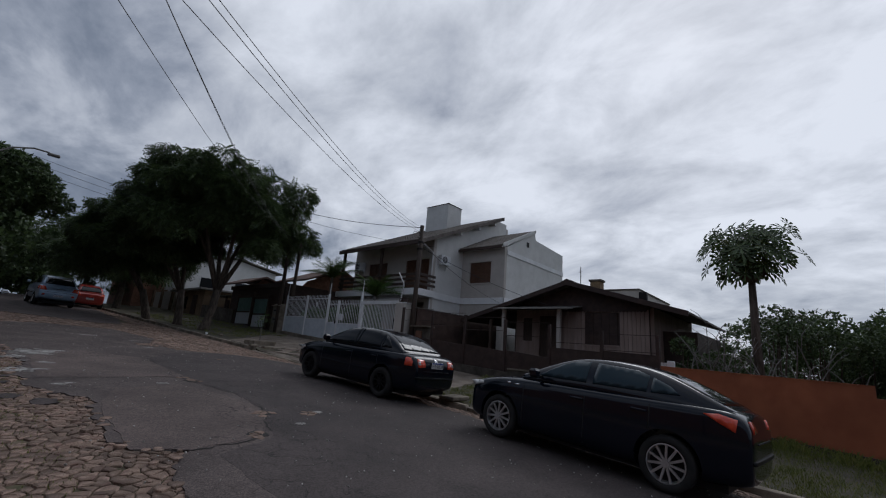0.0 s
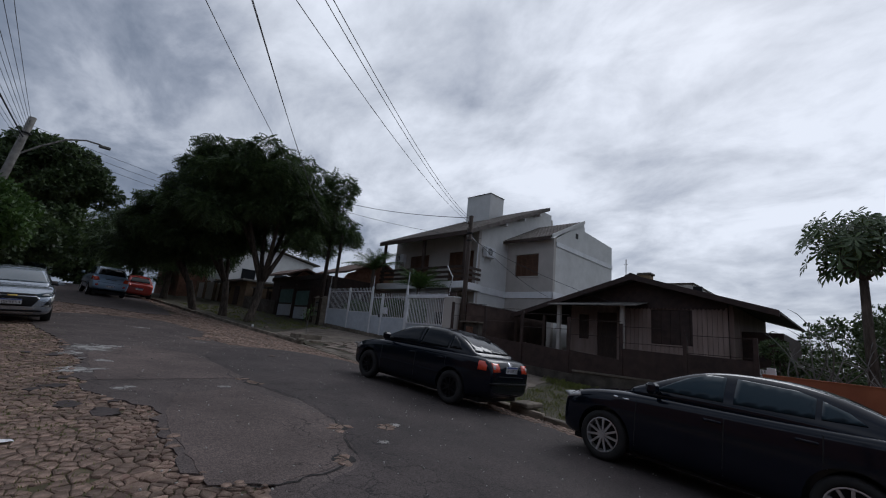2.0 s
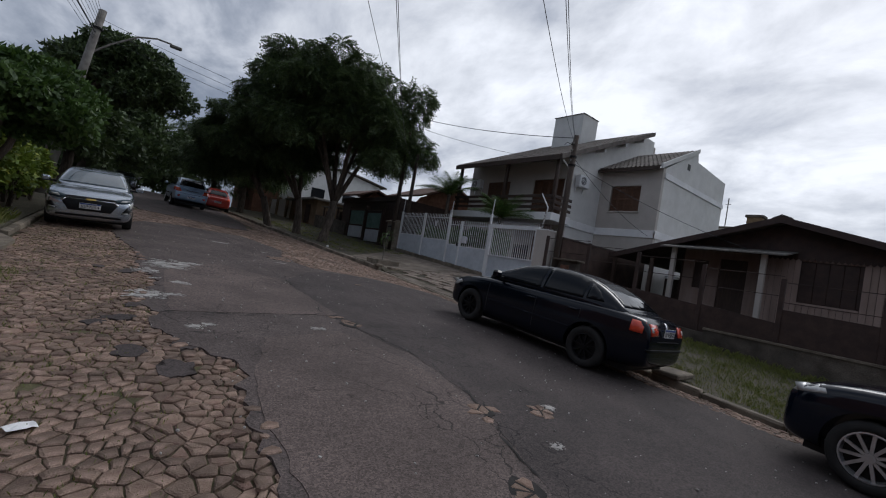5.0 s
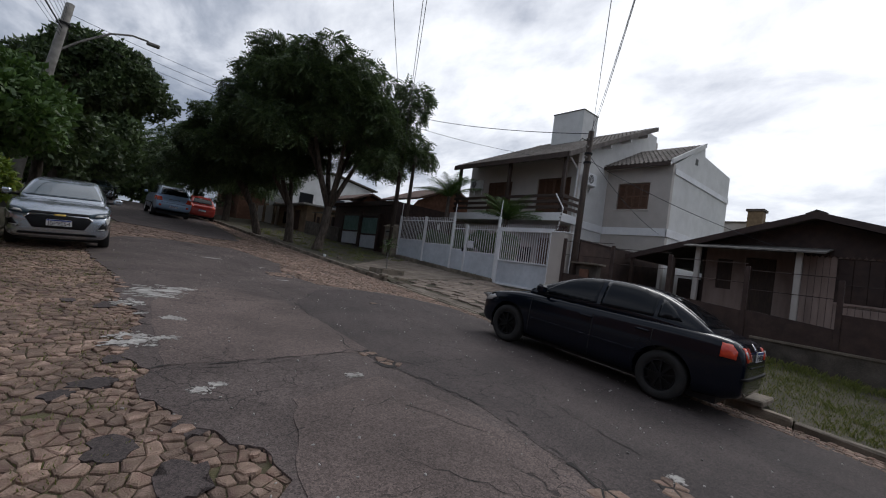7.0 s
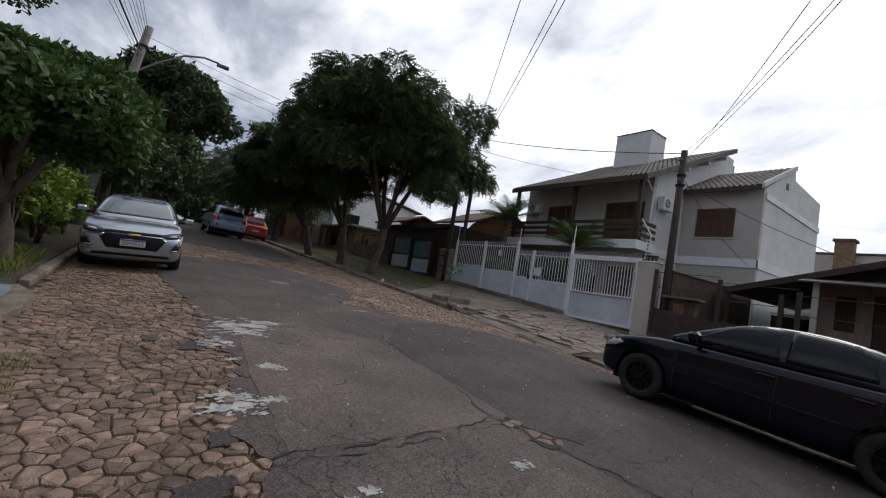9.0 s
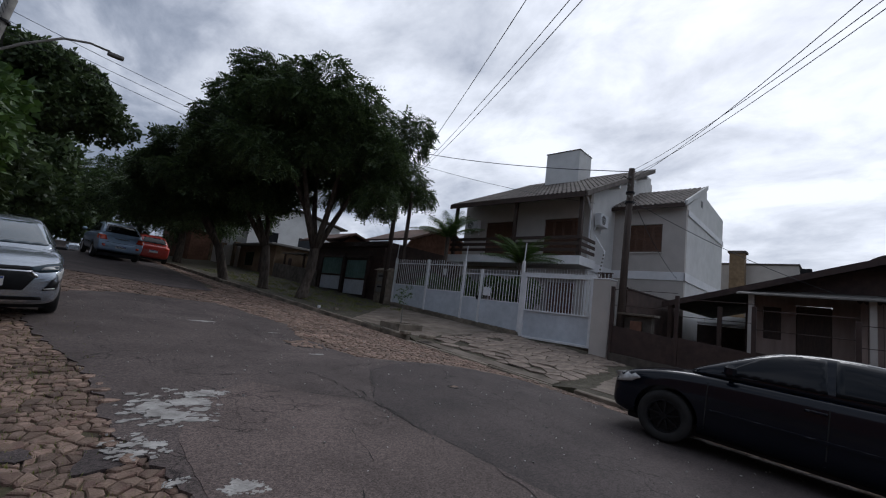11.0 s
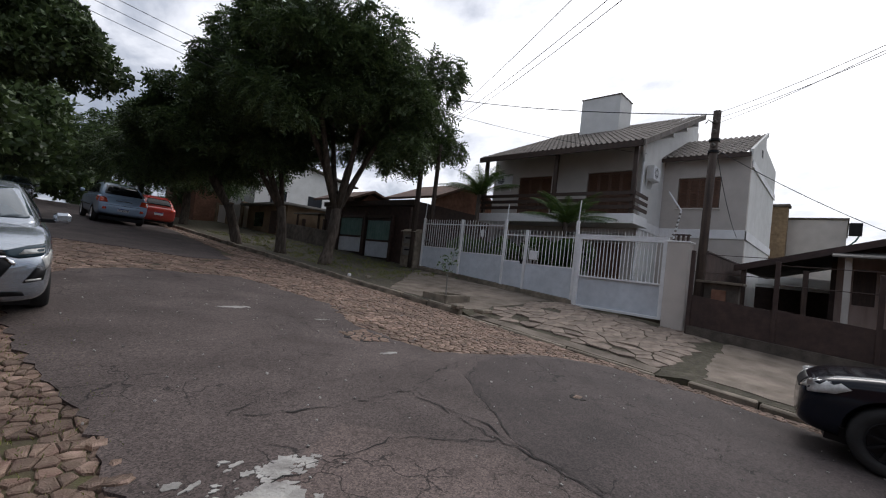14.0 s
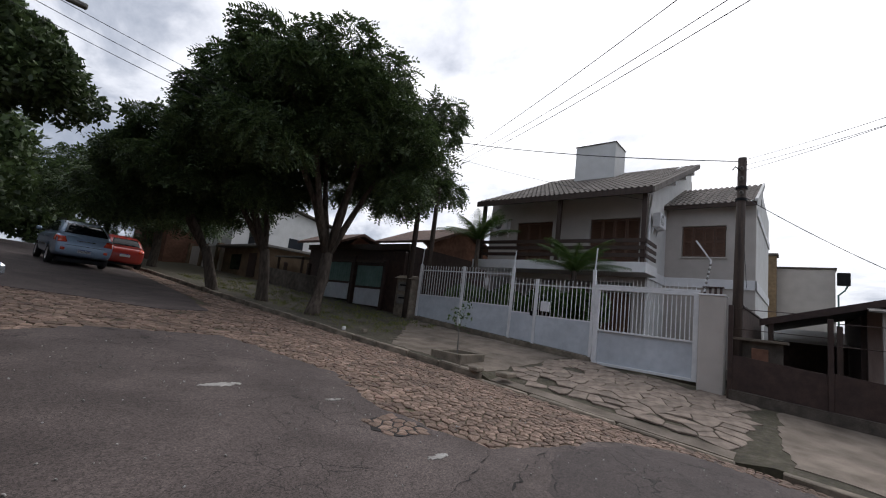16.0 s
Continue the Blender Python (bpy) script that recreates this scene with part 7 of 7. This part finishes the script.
    part("element", tube([(38.9, 17.5, 9.8), (38.9, 17.9, 9.8)], 0.02, 5), M_CONCP, an)


neighbour()


# ---------------------------------------------------------------- small street things
pl = thing("planter", "small concrete planter frame with a thin sapling", "planter")
zp = hill(8.5, 18.8) + 0.13
for x0, x1, y0, y1 in ((8.05, 9.0, 18.4, 18.5), (8.05, 9.0, 19.2, 19.3), (8.05, 8.15, 18.5, 19.2), (8.9, 9.0, 18.5, 19.2)):
    part("edge", box(x0, x1, y0, y1, zp - 0.1, zp + 0.16, 0.012), M_KERB, pl)
part("soil", box(8.15, 8.9, 18.5, 19.2, zp - 0.1, zp + 0.08), M_DIRT, pl)
bm = tube([(8.5, 18.85, zp), (8.52, 18.9, zp + 0.7), (8.6, 18.8, zp + 1.25)], [0.018, 0.013, 0.006], 6)
add_tube(bm, [(8.52, 18.9, zp + 0.6), (8.4, 19.0, zp + 1.0), (8.42, 19.05, zp + 1.2)], [0.01, 0.008, 0.004], 5)
part("sapling_stem", bm, M_CONCP, pl)
rl = np.random.default_rng(8)
leaf_cloud("sapling_leaves", np.array([8.5, 18.9, zp + 1.0]) + rl.normal(0, 0.16, (30, 3)), rl.normal(0, 1, (30, 3)), rl, "broad", 0.07, M_LEAF2, pl)
for k, (x, y, s) in enumerate(((7.7, 17.7, 0.10), (8.05, 17.2, 0.14), (7.95, 7.7, 0.22), (8.1, 21.9, 0.06))):
    bm = box(-1.4 * s, 1.4 * s, -s, s, -0.03, 0.06, 0.02)
    st1 = part("concrete_chunk", bm, M_KERB)
    st1.location = (x, y, hill(x, y) + 0.19)
    tagged(st1, "loose chunk of concrete lying by the kerb", "rubble")
lit = part("litter", box(-0.05, 0.05, -0.04, 0.04, 0, 0.10, 0.02), M_TRIM)
lit.location = (7.55, 22.1, hill(7.55, 22.1) + 0.15)
tagged(lit, "small white cup left on the kerb", "litter")

bm = bmesh.new()
bmesh.ops.create_grid(bm, x_segments=5, y_segments=4, size=0.5)
for v in bm.verts:   # crumpled sheet
    v.co = Vector((v.co.x * 0.13, v.co.y * 0.08, 0.006 + 0.02 * abs(noise.noise(v.co * 3.1))))
bmesh.ops.solidify(bm, geom=list(bm.faces), thickness=0.002)
paper = part("paper_scrap", bm, M_TRIM)
paper.matrix_basis = pose(0.08, 7.75, hill(0.08, 7.75) + 0.026, 3, 3, 25)
tagged(paper, "crumpled white paper scrap lying on the cobbles", "litter")


def grass(name, label, region, n, h, seed, mat=M_GRASS):
    rnd = np.random.default_rng(seed)
    V, F = [], []
    x0, x1, y0, y1, up = region
    cx = rnd.uniform(x0, x1, n // 14 + 1); cy = rnd.uniform(y0, y1, n // 14 + 1)
    for k in range(n):
        c = rnd.integers(0, len(cx))
        x, y = cx[c] + rnd.normal(0, 0.09), cy[c] + rnd.normal(0, 0.09)
        if not (x0 <= x <= x1):
            continue
        a = rnd.uniform(0, 6.28)
        hh = h * rnd.uniform(0.4, 1.2)
        z = hill(x, y) + up
        o = len(V)
        w = 0.0045
        b = hh * rnd.uniform(0.2, 0.8)
        V += [(x - w * math.sin(a), y + w * math.cos(a), z), (x + w * math.sin(a), y - w * math.cos(a), z), (x + b * 0.4 * math.cos(a), y + b * 0.4 * math.sin(a), z + hh * 0.7), (x + b * math.cos(a), y + b * math.sin(a), z + hh)]
        F += [(o, o + 1, o + 2), (o + 1, o + 3, o + 2)]
    me = bpy.data.meshes.new(name)
    me.from_pydata(V, [], F)
    ob = mesh_part(name, me, mat)
    return tagged(ob, label, "grass", kind="stuff")


grass("grass", "weedy green grass on the pavement", (7.85, 11.7, -6.0, 8.8, 0.11), 34000, 0.07, 51)
grass("grass", "tall weeds at the foot of the orange wall", (10.6, 11.45, -4.0, 4.0, 0.11), 4000, 0.16, 52)
grass("grass", "grass tufts along the fence foot", (11.2, 11.8, 4.2, 9.5, 0.11), 2500, 0.12, 53)
grass("grass", "grass under the street trees", (8.0, 11.8, 22.0, 38.0, 0.11), 6000, 0.10, 54)
grass("grass", "grass round the foot of the bushy tree", (-3.0, -1.3, 14.9, 17.5, 0.12), 2500, 0.16, 55)
grass("grass", "sparse weeds along the kerb of the driveway", (-1.2, -0.5, 8.5, 12.0, 0.02), 900, 0.07, 56)
grass("grass", "short moss and weeds between the cobbles", (-1.0, 0.8, 2.0, 17.0, 0.008), 9000, 0.03, 57)


# ---------------------------------------------------------------- stones of the street, last
def left_cob(x, y):
    edge = float(np.interp(y, [-12, 0, 3, 5.5, 5.95, 6.5, 8.8, 9.6, 10.7, 11.7, 12.6, 14.2, 16, 17, 19, 20.4], [1.3, 1.2, 1.15, 1.4, 1.6, 1.2, 1.3, 0.85, 0.65, 0.85, 0.7, 0.7, 0.4, 0.3, 0.3, 0.9]))
    if y > 20.4:
        return -1.05 < x < kerb_r(y) - 0.05 and (y < 25.3)
    return -1.05 < x < edge + (0.42 if 4.6 < y < 7.2 else 0.22)


def right_cob(x, y):
    edge = float(np.interp(y, [13.6, 14.4, 14.75, 15.0, 15.7, 16.5, 18, 19.1, 20.4], [7.4, 6.4, 4.9, 4.3, 4.05, 3.95, 4.35, 4.1, 3.8]))
    return edge - 0.1 < x < kerb_r(y) - 0.02


cob_l = thing("cobble_strip", "reddish irregular cobblestones along the street edge", "cobbles", kind="structure")
stones("cobbles", -1.1, 2.2, -8.0, 20.4, 0.088, left_cob, 0.020, lambda x, y: 4.6 < y < 8.4 and x > 0.0, cob_l, M_COB, M_COBI, 61, 0.86, 0.47, uneven=0.007)
cob_r = thing("cobble_area", "reddish cobblestones showing past the worn asphalt edge", "cobbles", kind="structure")
stones("cobbles", 3.6, 8.2, 13.6, 20.4, 0.115, right_cob, 0.021, lambda x, y: x > 4.6 and 14.2 < y < 16.8, cob_r, M_COB, M_COBI, 62, 0.84, 0.42)
stones("cobble_band", -1.1, 8.2, 20.3, 25.4, 0.165, left_cob, 0.020, lambda x, y: False, cob_r, M_COB, M_COBI, 63, 0.84, 0.42)
stones("cobble_band", 4.6, 7.6, 25.4, 45.0, 0.25, lambda x, y: 5.3 < x < kerb_r(y), 0.010, lambda x, y: False, cob_r, M_COB, M_COBI, 64, 0.88)
stones("cobble_band", -1.1, 1.0, 25.4, 40.0, 0.25, lambda x, y: x < 0.5, 0.010, lambda x, y: False, cob_r, M_COB, M_COBI, 65, 0.88)
stones("gutter_rubble", 6.7, 7.8, -6.0, 13.6, 0.085, lambda x, y: kerb_r(y) - (0.62 if y < 9 else 0.42) + 0.2 * noise.noise(Vector((x, y * 1.5, 0))) < x < kerb_r(y) - 0.03, 0.038, lambda x, y: False, cob_r, M_COB, M_COBI, 66, 0.85, 0.42, uneven=0.008)
# holes in the asphalt with stones showing
holes = thing("pothole_stones", "cobbles showing through holes in the asphalt", "cobbles", kind="structure")
for k, (cx, cy, r) in enumerate(((3.7, 15.85, 0.34), (3.1, 7.3, 0.14), (2.55, 6.3, 0.15), (3.0, 9.9, 0.16), (3.75, 7.15, 0.12), (4.7, 13.2, 0.1), (2.95, 10.25, 0.12))):
    sheet("pothole", blob(cx, cy, r * 1.15, 90 + k, 0.9), 0.0358 + 0.00005 * k, 0.003, M_TAR, holes)
    stones("stones", cx - r, cx + r, cy - r, cy + r, 0.11, lambda x, y: math.hypot(x - cx, y - cy) < r * 0.9, 0.042, lambda x, y: False, holes, M_COB, M_COBI, 67 + k, 0.85, 0.42, uneven=0.004, height=0.008)
flag = thing("flagstone_apron", "irregular flagstone paving in front of the gate", "paving", kind="structure")
stones("flagstones", 8.05, 12.1, 13.5, 19.2, 0.36, lambda x, y: kerb_r(y) + 0.68 < x < 12.05 and 13.3 < y < 17.65, lambda x, y: pave_up(x, y) + 0.022, lambda x, y: True, flag, M_FLAG, M_FLAG, 80, 0.965, 0.42, uneven=0.002)
# scraps of old asphalt left on the cobbles, and stones broken out along the edge
for k, (cx, cy, r) in enumerate(((0.48, 9.9, 0.17), (0.28, 9.75, 0.13), (0.62, 12.35, 0.3), (0.62, 10.42, 0.16), (0.55, 8.9, 0.2), (0.85, 8.45, 0.22), (0.95, 9.0, 0.16), (0.2, 12.6, 0.12))):
    sheet("asphalt_scrap", blob(cx, cy, r, 140 + k, 0.75, 0.3 * k, 20, 0.2), 0.0262 + 0.0001 * k, 0.02, M_ASPH, road)
EDGE = ((1.15, 4.6), (1.38, 5.5), (1.6, 5.9), (1.2, 6.2), (1.18, 7.2), (1.3, 8.4), (1.0, 8.95), (0.72, 9.5), (0.82, 10.05), (0.62, 10.7), (0.85, 11.7), (0.7, 12.6), (0.7, 14.2))
q = random.Random(21)
spots = [(1.48, 5.93), (1.33, 5.73), (2.47, 6.2), (3.0, 7.12), (1.62, 6.0), (1.2, 5.95), (1.4, 5.6)]
for (xa, ya), (xb, yb) in zip(EDGE, EDGE[1:]):
    for k in range(int(6 * math.hypot(xb - xa, yb - ya))):
        f = q.random()
        spots.append((xa + (xb - xa) * f + q.gauss(-0.06, 0.07), ya + (yb - ya) * f + q.gauss(0, 0.05)))
for x, y in spots:
    r = q.uniform(0.028, 0.072)
    n = q.randint(5, 7)
    a0 = q.uniform(0, 6.28)
    poly = [Vector((r * q.uniform(0.75, 1.2) * math.cos(a0 + 6.283 * k / n), r * q.uniform(0.6, 1.0) * math.sin(a0 + 6.283 * k / n))) for k in range(n)]
    c2, verts, faces = stone_mesh(poly, 0.03, 0.008, 0.006)
    tx, ty = q.uniform(-0.12, 0.12), q.uniform(-0.12, 0.12)
    me = bpy.data.meshes.new("stone")
    me.from_pydata([(u, v, w + (tx - 0.0165) * u + (ty + 0.0635) * v) for u, v, w in verts], [], faces)
    mesh_part("stone", me, M_COB, cob_l).location = (x, y, hill(x, y) + q.uniform(0.034, 0.046))
# loose bits on the asphalt
q = random.Random(9)
bm = bmesh.new()
for k in range(900):
    x, y = q.uniform(0.6, 7.0), q.uniform(1.5, 20)
    s = q.uniform(0.004, 0.016)
    bmesh.ops.create_icosphere(bm, subdivisions=1, radius=s, matrix=Matrix.LocRotScale((x, y, hill(x, y) + 0.033 + s * 0.3), Euler((q.random(), q.random(), q.random() * 6)), (1, q.uniform(0.6, 1), 0.5)))
grit = part("loose_stones", bm, M_CEM)
tagged(grit, "small loose stones scattered on the asphalt", "gravel", kind="stuff")
